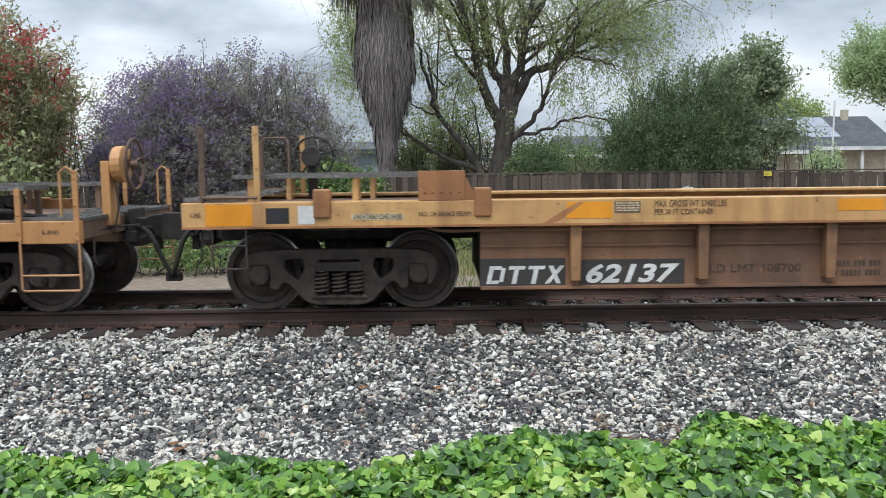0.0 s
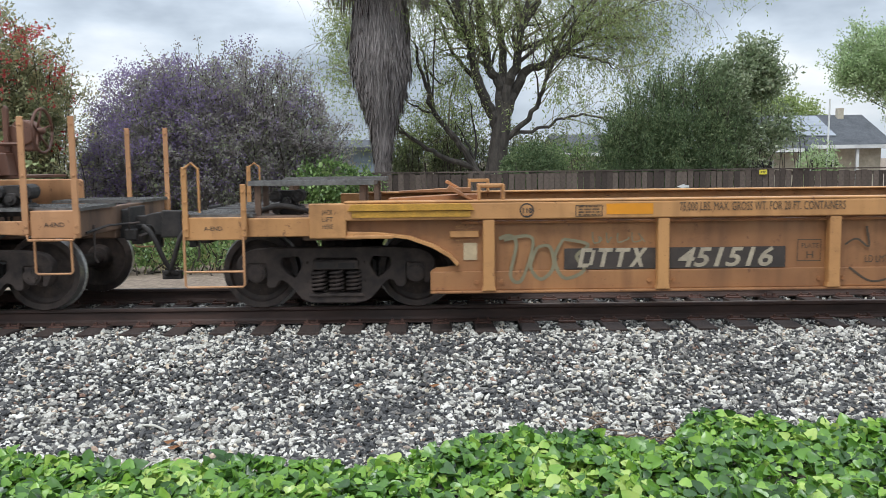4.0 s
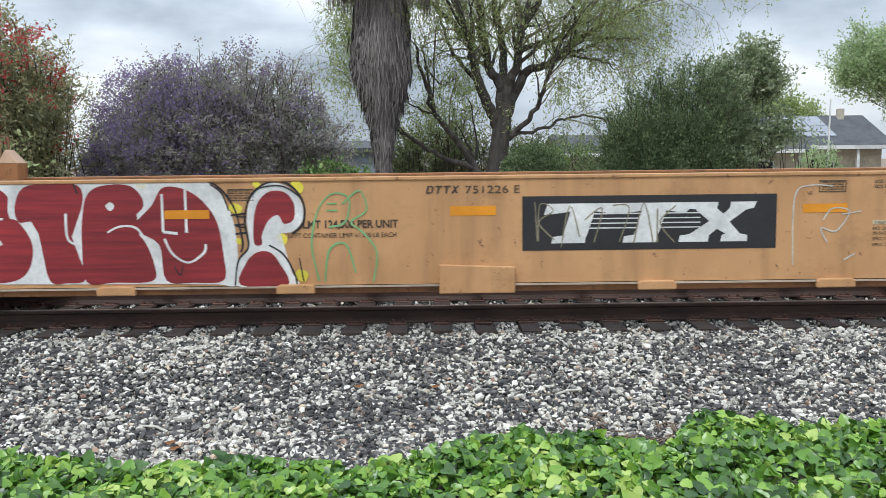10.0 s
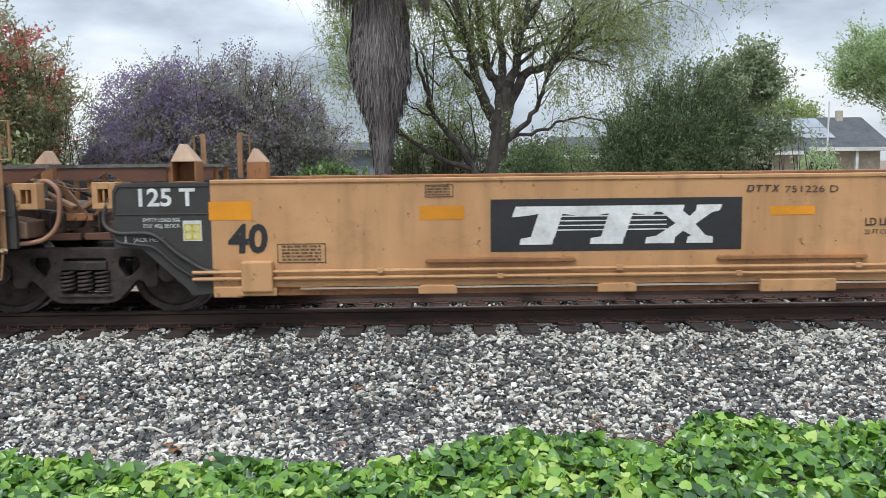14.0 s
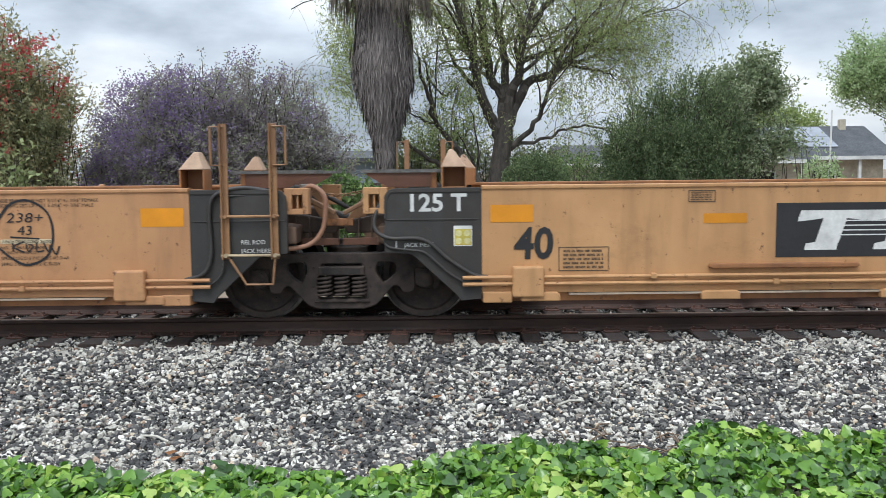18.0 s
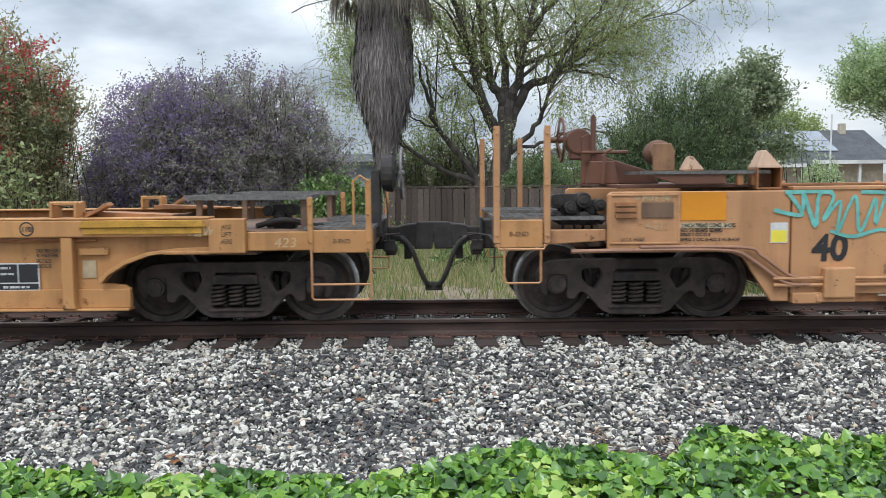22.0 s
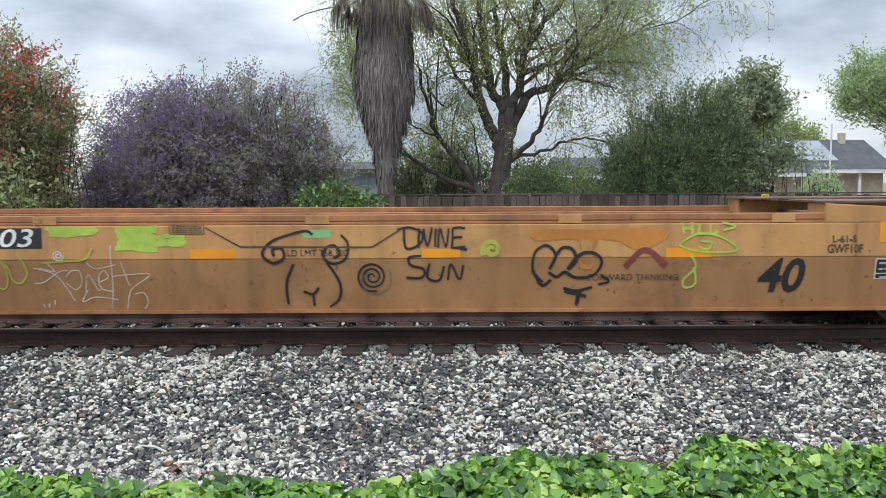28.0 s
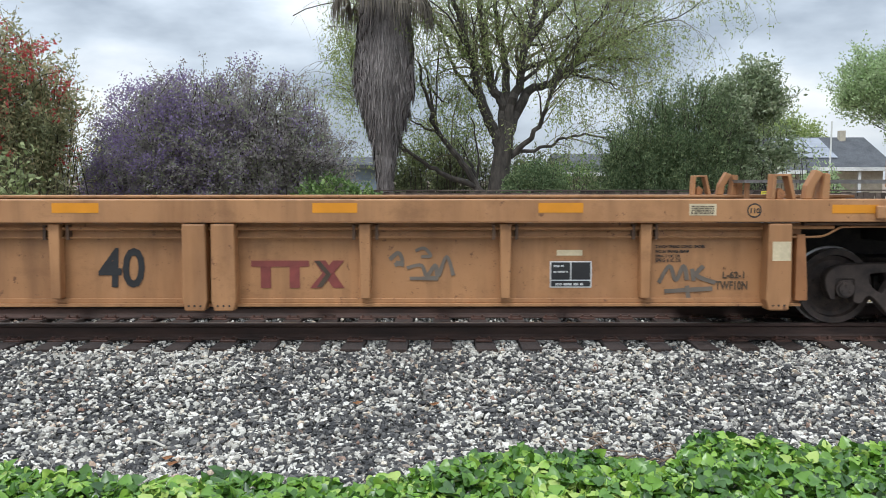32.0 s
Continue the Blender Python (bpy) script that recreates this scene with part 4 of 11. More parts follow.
def ladder(parent, xa, xb, sd, z0, z1, material, rungs=(0.72, 1.12)):
    """Two tall stiles with rungs, handholds at the top and a stirrup below."""
    y = sd * 1.56
    for x in (xa, xb):
        bm = bmesh.new()
        ybox(bm, x - 0.035, x + 0.035, 1.53, 1.545, z0, z1, sd)
        ybox(bm, x - 0.035, x - 0.022, 1.545, 1.60, z0, z1, sd)
        part("ladder_stile", bm, material, parent, "", 0.004)
    for z in rungs:
        bm = tube(bmesh.new(), [(xa - 0.05, y, z), (xb + 0.05, y, z)], 0.014, 8)
        for x in (xa, xb):
            disc(bm, x, z, *sorted((sd * 1.545, sd * 1.59)), 0.022, 8)
        part("rung", bm, PALERUNG if z < 0.9 else material, parent)
    for x, o in ((xa, -0.13), (xb, 0.13)):
        part("grab_iron", tube(bmesh.new(), [(x, sd * 1.55, z1 - 0.03), (x + o, sd * 1.55, z1 - 0.03), (x + o, sd * 1.55, z1 - 0.42), (x, sd * 1.55, z1 - 0.42)], 0.013, 6), material, parent)
    part("sill_step", tube(bmesh.new(), [(xa + 0.04, y, z0), (xa + 0.2, y, z0 - 0.26), (xb - 0.03, y, z0 - 0.26), (xb, y, z0)], 0.014, 6), material, parent)


def joint_valve(car, xt):
    """Brake valve, tank and pipes that sit over the shared truck beyond xt."""
    valve_gear(car, xt - 0.16, -1.12, 1.36, 1.0)
    valve_gear(car, xt + 0.06, -1.08, 1.33, 0.85)
    reservoir(car, xt + 0.08, xt + 0.46, -1.05, 1.22, 0.105, WORNPOST)
    hose(car, [(xt + 0.10, -1.12, 1.46), (xt + 0.25, -1.12, 1.50), (xt + 0.45, -1.10, 1.47), (xt + 0.62, -1.05, 1.42)], 0.028, PALEPIPE, "brake_pipe")


def joint_end(car, xt, f, coat, lettered, far_ladder, piped):
    """The dark end of a unit over a shared truck at xt; f points from the unit to the truck."""
    def s(a):
        return xt - f * a
    for sd in (-1, 1):
        bm = bmesh.new()
        yprism(bm, [(s(1.50), 0.24), (s(1.50), 1.38), (s(0.62), 1.38), (s(0.55), 1.36), (s(0.51), 1.32), (s(0.50), 1.25), (s(0.50), 0.73), (s(0.78), 0.71), (s(1.24), 0.28), (s(1.28), 0.22)], 1.44, 1.498, sd)
        yprism(bm, [(s(1.49), 1.345), (s(1.49), 1.392), (s(0.62), 1.392), (s(0.54), 1.37), (s(0.50), 1.31), (s(0.495), 1.08), (s(0.52), 1.08), (s(0.525), 1.28), (s(0.57), 1.345)], 1.498, 1.51, sd)
        yprism(bm, [(s(1.46), 1.06), (s(1.46), 1.075), (s(0.52), 1.075), (s(0.52), 1.06)], 1.498, 1.506, sd)
        part("end_panel", bm, CHARCOAL, car, "charcoal-painted end panel", 0.012)
        bm = bmesh.new()
        for a0b, a1b, z0b, z1b in ((0.28, 0.34, 1.13, 1.40), (0.45, 0.53, 1.13, 1.40), (0.34, 0.45, 1.13, 1.19), (0.34, 0.45, 1.33, 1.40)):
            ybox(bm, *sorted((s(a0b), s(a1b))), 1.33, 1.475, z0b, z1b, sd)
        ybox(bm, *sorted((s(0.28), s(0.53))), 1.30, 1.33, 1.13, 1.40, sd)
        ybox(bm, *sorted((s(0.385), s(0.405))), 1.33, 1.46, 1.19, 1.33, sd)
        part("end_bracket", bm, coat, car, "", 0.006)
        guide(car, s((1.48 if f > 0 else 1.22) if sd < 0 else 1.42), sd, f, coat)
    # sloping bulkhead, body bolster and shear plate
    bm = bmesh.new()
    prism(bm, [(s(1.62), 0.3), (s(1.56), 0.3), (s(1.20), 1.35), (s(1.26), 1.35)], -1.43, 1.43)
    part("bulkhead", bm, RUSTY, car)
    bm = bmesh.new()
    box(bm, *sorted((s(1.5), s(0.18))), -0.33, 0.33, 0.72, 1.02)
    prism(bm, [(s(1.2), 0.82), (s(0.42), 0.82), (s(0.42), 1.0), (s(1.2), 1.12)], -1.43, 1.43)
    part("body_bolster", bm, BROWN, car, "", 0.02)
    # castings that meet over the truck, with their gussets and the sloping arms above
    for y0, y1, top in ((-1.02, -0.86, 1.10), (-0.30, 0.10, 1.16), (0.62, 0.80, 1.10)):
        part("connector_casting", prism(bmesh.new(), [(s(1.0), 0.92), (s(0.06), 0.90), (s(0.02), 0.98), (s(0.12), 1.05), (s(0.40), top), (s(1.0), top + 0.06)], y0, y1), OILBROWN, car, "oily brown articulated connector", 0.02)
    part("lower_bar", prism(bmesh.new(), [(s(0.42), 0.775), (s(0.02), 0.775), (s(0.02), 0.85), (s(0.42), 0.86)], -1.08, -1.02), OXIDE, car, "", 0.008)
    for a in (0.48, 0.34, 0.20):
        part("gusset", prism(bmesh.new(), [(s(a), 0.86), (s(a - 0.012), 0.86), (s(a - 0.012), 1.06), (s(a), 1.08)], -1.10, -1.02), OILBROWN, car)
    part("side_bearing_arm", prism(bmesh.new(), [(s(0.58), 1.29), (s(0.58), 1.335), (s(0.36), 1.32), (s(0.04), 1.15), (s(0.05), 1.10), (s(0.34), 1.25)], -1.18, -1.06), WORNPOST, car, "worn sloping side-bearing arm", 0.012)
    part("side_bearing_arm", prism(bmesh.new(), [(s(0.46), 1.38), (s(0.30), 1.40), (s(0.02), 1.02), (s(0.22), 1.02)], -0.84, -0.79), WORNPOST, car, "worn sloping side-bearing arm", 0.01)
    pin = bmesh.new()
    box(pin, *sorted((s(0.14), s(-0.02))), -1.13, -1.09, 0.99, 1.07)
    disc(pin, s(0.06), 1.03, -1.15, -1.13, 0.028, 12)
    part("pin_block", pin, RUSTY, car, "", 0.006)
    for y0, y1 in ((-1.25, -0.62), (0.62, 1.25)):
        grating(car, *sorted((s(1.12), s(0.24))), y0, y1, 1.585)
        part("walkway_bracket", prism(bmesh.new(), [(s(0.98), 1.40), (s(0.52), 1.40), (s(0.30), 1.53), (s(0.30), 1.55), (s(0.98), 1.55)], y0 + 0.02, y0 + 0.035), OXIDE, car, "rust-brown walkway bracket")
    for a in (1.0, 0.62):
        for y in (-1.2, -0.7, 0.7, 1.2):
            part("walkway_support", box(bmesh.new(), s(a) - 0.03, s(a) + 0.03, y - 0.012, y + 0.012, 1.1, 1.55), RUSTY, car)
    if f > 0:
        ladder(car, s(1.12), s(0.62), -1, 0.68, 2.06, LADDERCOAT)
        lettering("JACK HERE", s(0.98), 0.74, 0.045, WHITE, car, -1.502)
        lettering("REL ROD", s(0.98), 0.83, 0.045, WHITE, car, -1.502)
        if piped:
            hose(car, [(s(0.62), -1.47, 1.36), (s(0.95), -1.50, 1.41), (s(1.22), -1.52, 1.34), (s(1.29), -1.525, 1.15), (s(1.28), -1.525, 0.75), (s(1.36), -1.525, 0.54), (s(1.56), -1.525, 0.47)], 0.022, CHARCOAL, "brake_pipe")
            hose(car, [(s(0.75), -1.47, 1.30), (s(1.05), -1.50, 1.33), (s(1.14), -1.52, 1.25), (s(1.17), -1.525, 1.05), (s(1.16), -1.525, 0.60), (s(1.30), -1.525, 0.42), (s(1.56), -1.525, 0.385)], 0.014, CHARCOAL, "air_pipe")
        chain(car, [(s(0.42), -0.95, 1.40), (s(0.05), -0.98, 1.31), (s(-0.38), -0.95, 1.38)])
        if piped:
            bm = bmesh.new()
            tube(bm, [(s(0.34), -1.22, 1.24), (s(0.34), -1.22, 1.40)], 0.055, 14)
            tube(bm, [(s(0.34), -1.22, 1.40), (s(0.34), -1.22, 1.44)], 0.075, 14)
            part("vent_valve", bm, GALV, car, "grey cylindrical vent valve", 0.006)
            hose(car, [(s(0.42), -1.26, 1.36), (s(0.28), -1.28, 1.42), (s(0.15), -1.30, 1.33), (s(0.13), -1.30, 1.18), (s(0.17), -1.30, 0.95), (s(0.32), -1.34, 0.80), (s(0.62), -1.42, 0.765)], 0.026, PALEPIPE, "brake_pipe")
        else:
            chain(car, [(s(0.40), -1.10, 1.46), (s(0.26), -1.12, 1.42), (s(0.12), -1.14, 1.24), (s(0.02), -1.12, 1.12)])
        hose(car, [(s(0.75), -0.9, 1.42), (s(0.4), -0.85, 1.30), (s(0.15), -0.75, 1.12), (s(-0.1), -0.6, 1.02)], 0.04)
        hose(car, [(s(0.6), -0.4, 1.40), (s(0.2), -0.5, 1.28), (s(-0.15), -0.4, 1.06)], 0.028)
    else:
        ladder(car, s(0.62), s(1.12), 1, 0.68, 2.0, LADDERCOAT)
        if not piped:
            chain(car, [(s(0.72), -1.30, 1.47), (s(1.0), -1.32, 1.44), (s(1.3), -1.34, 1.42), (s(1.62), -1.36, 1.43)], 0.06, 0.009)
        lettering("125 T", s(0.72), 1.155, 0.18, WHITE, car, -1.502, 0.58, 0.0, 0.006)
        lettering("JACK HERE", s(0.58) + 0.12, 0.785, 0.045, WHITE, car, -1.502)
        patch(s(0.58) + 0.03, s(0.58) + 0.045, 0.77, 0.86, WHITE, car)
        if piped:
            hose(car, [(s(0.50), -1.40, 1.30), (s(0.42), -1.46, 1.16), (s(0.40), -1.49, 0.98), (s(0.55), -1.525, 0.88), (s(0.9), -1.525, 0.86), (s(1.15), -1.525, 0.66), (s(1.4), -1.525, 0.50), (s(1.56), -1.525, 0.47)], 0.022, CHARCOAL, "brake_pipe")
            hose(car, [(s(0.50), -1.42, 0.98), (s(0.52), -1.50, 0.80), (s(0.75), -1.525, 0.755), (s(0.92), -1.525, 0.72), (s(1.15), -1.525, 0.52), (s(1.36), -1.525, 0.40), (s(1.56), -1.525, 0.385)], 0.014, CHARCOAL, "air_pipe")
        patch(s(1.21), s(1.40), 0.79, 1.00, WHITE, car, -1.502, "service_decal")
        patch(s(1.22), s(1.39), 0.80, 0.965, DULLLEMON, car, -1.5035, "service_decal")
        bm = bmesh.new()
        for a, c in ((1.262, 0.843), (1.348, 0.843), (1.262, 0.922), (1.348, 0.922)):
            disc(bm, s(a), c, -1.5055, -1.504, 0.033, 14)
        part("decal_dots", bm, DECALDOT, car)




def platform_end(car, xt, f, coat, board):
    """The outer end of the end units: cut-out over the truck, crossover platform, posts and brake rigging."""
    def s(a):
        return xt + f * a
    for sd in (-1, 1):
        bm = bmesh.new()
        yprism(bm, [(s(-1.30), 0.22), (s(-1.48), 0.22), (s(-1.48), 1.37), (s(0.36), 1.37), (s(0.40), 1.34), (s(0.40), 0.74), (s(-0.86), 0.74), (s(-1.0), 0.68)], 1.44, 1.497, sd)
        part("end_panel", bm, coat, car, "", 0.012)
        bm = bmesh.new()
        yprism(bm, [(s(0.40), 0.86), (s(1.10), 0.82), (s(1.10), 0.98), (s(0.40), 0.98)], 1.36, 1.42, sd)
        part("end_sill", bm, coat, car, "", 0.01)
        bm = bmesh.new()
        ybox(bm, *sorted((s(1.06), s(1.56))), 1.42, 1.48, 0.80, 1.09, sd)
        part("platform_plate", bm, YELLOW if board else coat, car, "", 0.012)
        post(car, s(1.54), sd * 1.49, 0.85, 2.05, coat)
        post(car, s(1.02), sd * 1.49, 0.85, 2.05, coat)
        part("grab_iron", tube(bmesh.new(), [(s(1.04), sd * 1.52, 0.84), (s(1.06), sd * 1.54, 0.79), (s(1.52), sd * 1.54, 0.79), (s(1.54), sd * 1.52, 0.84)], 0.013, 6), coat, car)
        loop_step(car, *sorted((s(1.08), s(1.46))), sd * 1.45, 0.43, 0.86)
        guide(car, s(-1.28), sd, f, RUSTY)
        grating(car, *sorted((s(0.42), s(1.56))), *sorted((sd * 0.45, sd * 1.42)), 1.115)
    lettering("A-END" if f > 0 else "B-END", s(1.31), 0.92, 0.05, BLACK, car, -1.483, align="CENTER")
    bm = bmesh.new()
    prism(bm, [(s(-1.62), 0.3), (s(-1.56), 0.3), (s(-1.20), 1.40), (s(-1.26), 1.40)], -1.43, 1.43)
    box(bm, *sorted((s(-1.5), s(1.5))), -0.34, 0.34, 0.70, 1.02)
    box(bm, *sorted((s(-0.28), s(0.28))), -1.40, 1.40, 0.78, 1.0)
    box(bm, *sorted((s(1.42), s(1.52))), -1.42, 1.42, 0.80, 1.08)
    part("draft_sill", bm, BROWN, car, "", 0.015)
    bm = bmesh.new()
    box(bm, *sorted((s(-1.25), s(0.25))), -1.30, 1.30, 1.40, 1.44)
    part("end_deck", bm, OXIDE, car, "rust-brown end deck", 0.008)
    grating(car, *sorted((s(-1.30), s(0.05))), -1.40, -0.62, 1.58)
    part("deck_bracket", prism(bmesh.new(), [(s(-0.05), 1.56), (s(-0.05), 1.53), (s(-0.35), 1.44), (s(-0.85), 1.44), (s(-0.85), 1.56)], -1.38, -1.35), OXIDE, car, "rust-brown walkway bracket", 0.006)
    for a in (-1.15, -1.0):
        part("deck_support", box(bmesh.new(), s(a) - 0.03, s(a) + 0.03, -1.38, -1.33, 1.43, 1.545), RUSTY, car)
    zf0, zf1 = 0.83, 1.345
    for a0b, a1b, z0b, z1b in ((0.36, 0.385, zf0, zf1), (-0.345, -0.32, zf0, zf1), (0.36, -0.32, zf0, zf0 + 0.02), (0.36, -0.32, zf1 - 0.02, zf1)):
        part("panel_rim", box(bmesh.new(), *sorted((s(a0b), s(a1b))), -1.512, -1.4975, z0b, z1b), coat, car, "", 0.004)
    # brake rigging on a tall bracket
    bm = bmesh.new()
    yprism(bm, [(s(-0.40), 1.44), (s(0.50), 1.44), (s(0.50), 1.98), (s(0.42), 2.02), (s(0.36), 1.98), (s(0.32), 1.82), (s(0.20), 1.74), (s(-0.30), 1.58)], 0.40, 0.44, -1)
    yprism(bm, [(s(0.34), 1.70), (s(0.40), 1.70), (s(0.40), 2.20), (s(0.37), 2.24), (s(0.34), 2.20)], 0.44, 0.50, -1)
    yprism(bm, [(s(0.10), 1.44), (s(0.46), 1.44), (s(0.42), 1.70), (s(0.16), 1.70)], 0.22, 0.62, -1)
    part("brake_bracket", bm, OXIDE, car, "rust-brown brake bracket", 0.012)
    bm = bmesh.new()
    disc(bm, s(0.52), 1.93, -0.42, -0.20, 0.15, 18)
    box(bm, *sorted((s(0.44), s(0.62))), -0.40, -0.22, 1.72, 2.0)
    part("brake_housing", bm, OXIDE, car, "rust-brown hand-brake housing", 0.02)
    brake_wheel(car, s(0.72), -0.35, 1.95, 0.25, OXIDE)
    reservoir(car, *sorted((s(-0.60), s(0.02)) if f > 0 else (s(-0.46), s(-0.14))), -0.75, 1.78, 0.155 if f > 0 else 0.145, WORNPOST if f > 0 else OXIDE)
    bm = bmesh.new()
    yprism(bm, [(s(-0.44), 1.58), (s(-0.20), 1.58), (s(-0.20), 1.72), (s(-0.16), 1.80), (s(-0.20), 1.88), (s(-0.40), 1.88), (s(-0.44), 1.80)], 0.90, 0.93, -1)
    part("tank_saddle", bm, WORNPOST, car, "", 0.008)
    part("brake_rod", tube(bmesh.new(), [(s(0.0), -0.6, 1.80), (s(0.5), -0.5, 1.80)], 0.02, 7), OXIDE, car)
    part("brake_rod", tube(bmesh.new(), [(s(0.30), -0.7, 1.44), (s(0.28), -0.7, 1.80), (s(0.20), -0.66, 1.83)], 0.016, 7), OXIDE, car)
    valve_gear(car, s(0.74), -1.05, 1.18, 1.1)
    valve_gear(car, s(0.52), -0.95, 1.14, 0.9)
    coupler(car, s(1.52), f)


def art_unit(at, xl, xr, label, left, right, coat, piped, box_x, feet, lugs=()):
    """One unit of the articulated car, from truck centre xl to truck centre xr."""
    car = new_car("well_car_unit", label, at)
    a0, a1 = xl + 1.50, xr - 1.50
    for sd in (-1, 1):
        bm = bmesh.new()
        ybox(bm, a0, a1, 1.44, 1.50, 0.30, 1.37, sd)
        part("side_wall", bm, coat, car)
        bm = bmesh.new()
        ybox(bm, a0, a1, 1.36, 1.515, 1.37, 1.412, sd)
        part("top_chord", bm, RUSTY if sd > 0 else coat, car, "", 0.01)
        bm = bmesh.new()
        yprism(bm, [(a0, 0.205), (a1, 0.205), (a1, 0.30), (a0, 0.30)], 1.30, 1.45, sd)
        part("bottom_sill", bm, RUSTY, car)
        bm = bmesh.new()
        ybox(bm, a0 + 0.9, a1 - 0.9, 1.45, 1.53, 0.275, 0.292, sd)
        # pale strip paints the light caught by the sill's lower edge
        part("sill_lip", bm, LITLIP, car, "lower lip coloured pale as a lit edge")
        for k, x in enumerate(feet):
            bm = bmesh.new()
            yprism(bm, [(x - 0.20, 0.215), (x + 0.20, 0.215), (x + 0.20, 0.285), (x + 0.17, 0.31), (x - 0.17, 0.31), (x - 0.20, 0.285)], 1.49, 1.56, sd)
            part("sill_pad", bm, coat, car, "", 0.012)
        for x, w in lugs:
            bm = bmesh.new()
            ybox(bm, x - w, x + w, 1.47, 1.53, 1.33, 1.425 + 0.25 * w, sd)
            part("chord_lug", bm, coat, car, "", 0.012)
        for x in (a0 + 0.16, a1 - 0.16):
            bm = bmesh.new()
            ybox(bm, x - 0.15, x + 0.15, 1.44, 1.54, 0.20, 0.315, sd)
            part("sill_pad", bm, coat, car, "", 0.012)
    if box_x is not None:
        bm = bmesh.new()
        prism(bm, [(box_x - 0.39, 0.20), (box_x + 0.39, 0.20), (box_x + 0.39, 0.33 if piped else 0.47), (box_x - 0.39, 0.33 if piped else 0.50)], -1.565, -1.50)
        part("side_box", bm, coat, car, "", 0.01)
    well_floor(car, a0, a1, 1.40, 0.24, 9)
    if left == "joint":
        joint_end(car, xl, -1, coat, True, True, piped)
    else:
        platform_end(car, xl, -1, coat, True)
    if right == "joint":
        joint_end(car, xr, 1, coat, True, False, piped)
    else:
        platform_end(car, xr, 1, coat, False)
    if piped:
        for z, y in ((0.465, -1.545), (0.395, -1.54)):
            part("train_line", tube(bmesh.new(), [(a0 - 0.2, y, z), (a1 + 0.2, y, z)], 0.020, 8), coat, car)
        bm = bmesh.new()
        for k in range(10):
            x = a0 + 0.5 + k * (a1 - a0 - 1) / 9
            ybox(bm, x - 0.03, x + 0.03, 1.50, 1.575, 0.37 + 0.07 * (k % 2), 0.425 + 0.07 * (k % 2), -1)
        part("pipe_clamp", bm, coat, car, "", 0.006)
        for x in (-3.07, -0.06, 2.95):
            bm = bmesh.new()
            prism(bm, [(x - 0.74, 0.535), (x + 0.74, 0.535), (x + 0.78, 0.55), (x + 0.76, 0.585), (x - 0.76, 0.585), (x - 0.78, 0.55)], -1.56, -1.50)
            part("side_rail", bm, RUSTY, car, "rust-stained ledge rail", 0.01)
        for x in (a0 + 0.47, a1 - 0.62):
            bm = bmesh.new()
            box(bm, x - 0.16, x + 0.16, -1.60, -1.50, 0.26, 0.58)
            part("pipe_guard", bm, coat, car, "", 0.02)
    return car


DULLLEMON = plain("dull_yellow_decal", (0.62, 0.50, 0.09), 0.6, 0.3, 25)
DECALDOT = plain("worn_decal_print", (0.68, 0.62, 0.30), 0.6, 0.3, 40)
# highlight colour for the lit edge of the bottom sill
LITLIP = plain("pale_lit_lip", (0.50, 0.40, 0.30), 0.5, 0.3, 9)


def unit_marks(car, xl, xr, side_bearing=True):
    """Stencils that each unit carries: shoes and springs by the end with the ladder, reflectors, the small plate."""
    x = xr - 3.45
    patch(x, x + 0.54, 0.86, 0.905, CREAM, car, -1.503, "stencil_ground")
    lettering("2 INCH TREAD COND. SHOES", x + 0.02, 0.868, 0.03, DARKTEXT, car, -1.507, 0.50)
    lettering("NO. 24 BRAKE BEAMS", x, 0.805, 0.032, DARKTEXT, car, -1.504, 0.46)
    lettering("38 INCH WHEELS", x, 0.755, 0.032, DARKTEXT, car, -1.504, 0.36)
    lettering("SPRG 7 OC D-5 7 IC D-6 5 IIC D-6A", x, 0.695, 0.034, DARKTEXT, car, -1.504, 0.70)
    lettering("SPRG 2 OC B-353 2 IC B-354", x, 0.635, 0.034, DARKTEXT, car, -1.504, 0.60)
    if side_bearing:
        lettering("SIDE BRG SET-UP HGT 5-1/16\" +/- 1/16\" FEMALE", x, 1.285, 0.036, DARKTEXT, car, -1.504, 1.02)
        lettering("SIDE BRG SET-UP HGT 5-3/16\" +/- 1/16\" MALE", x, 1.235, 0.036, DARKTEXT, car, -1.504, 0.97)
    patch(xr - 2.0, xr - 1.56, 1.02, 1.21, ORANGE, car, -1.503, "reflector")

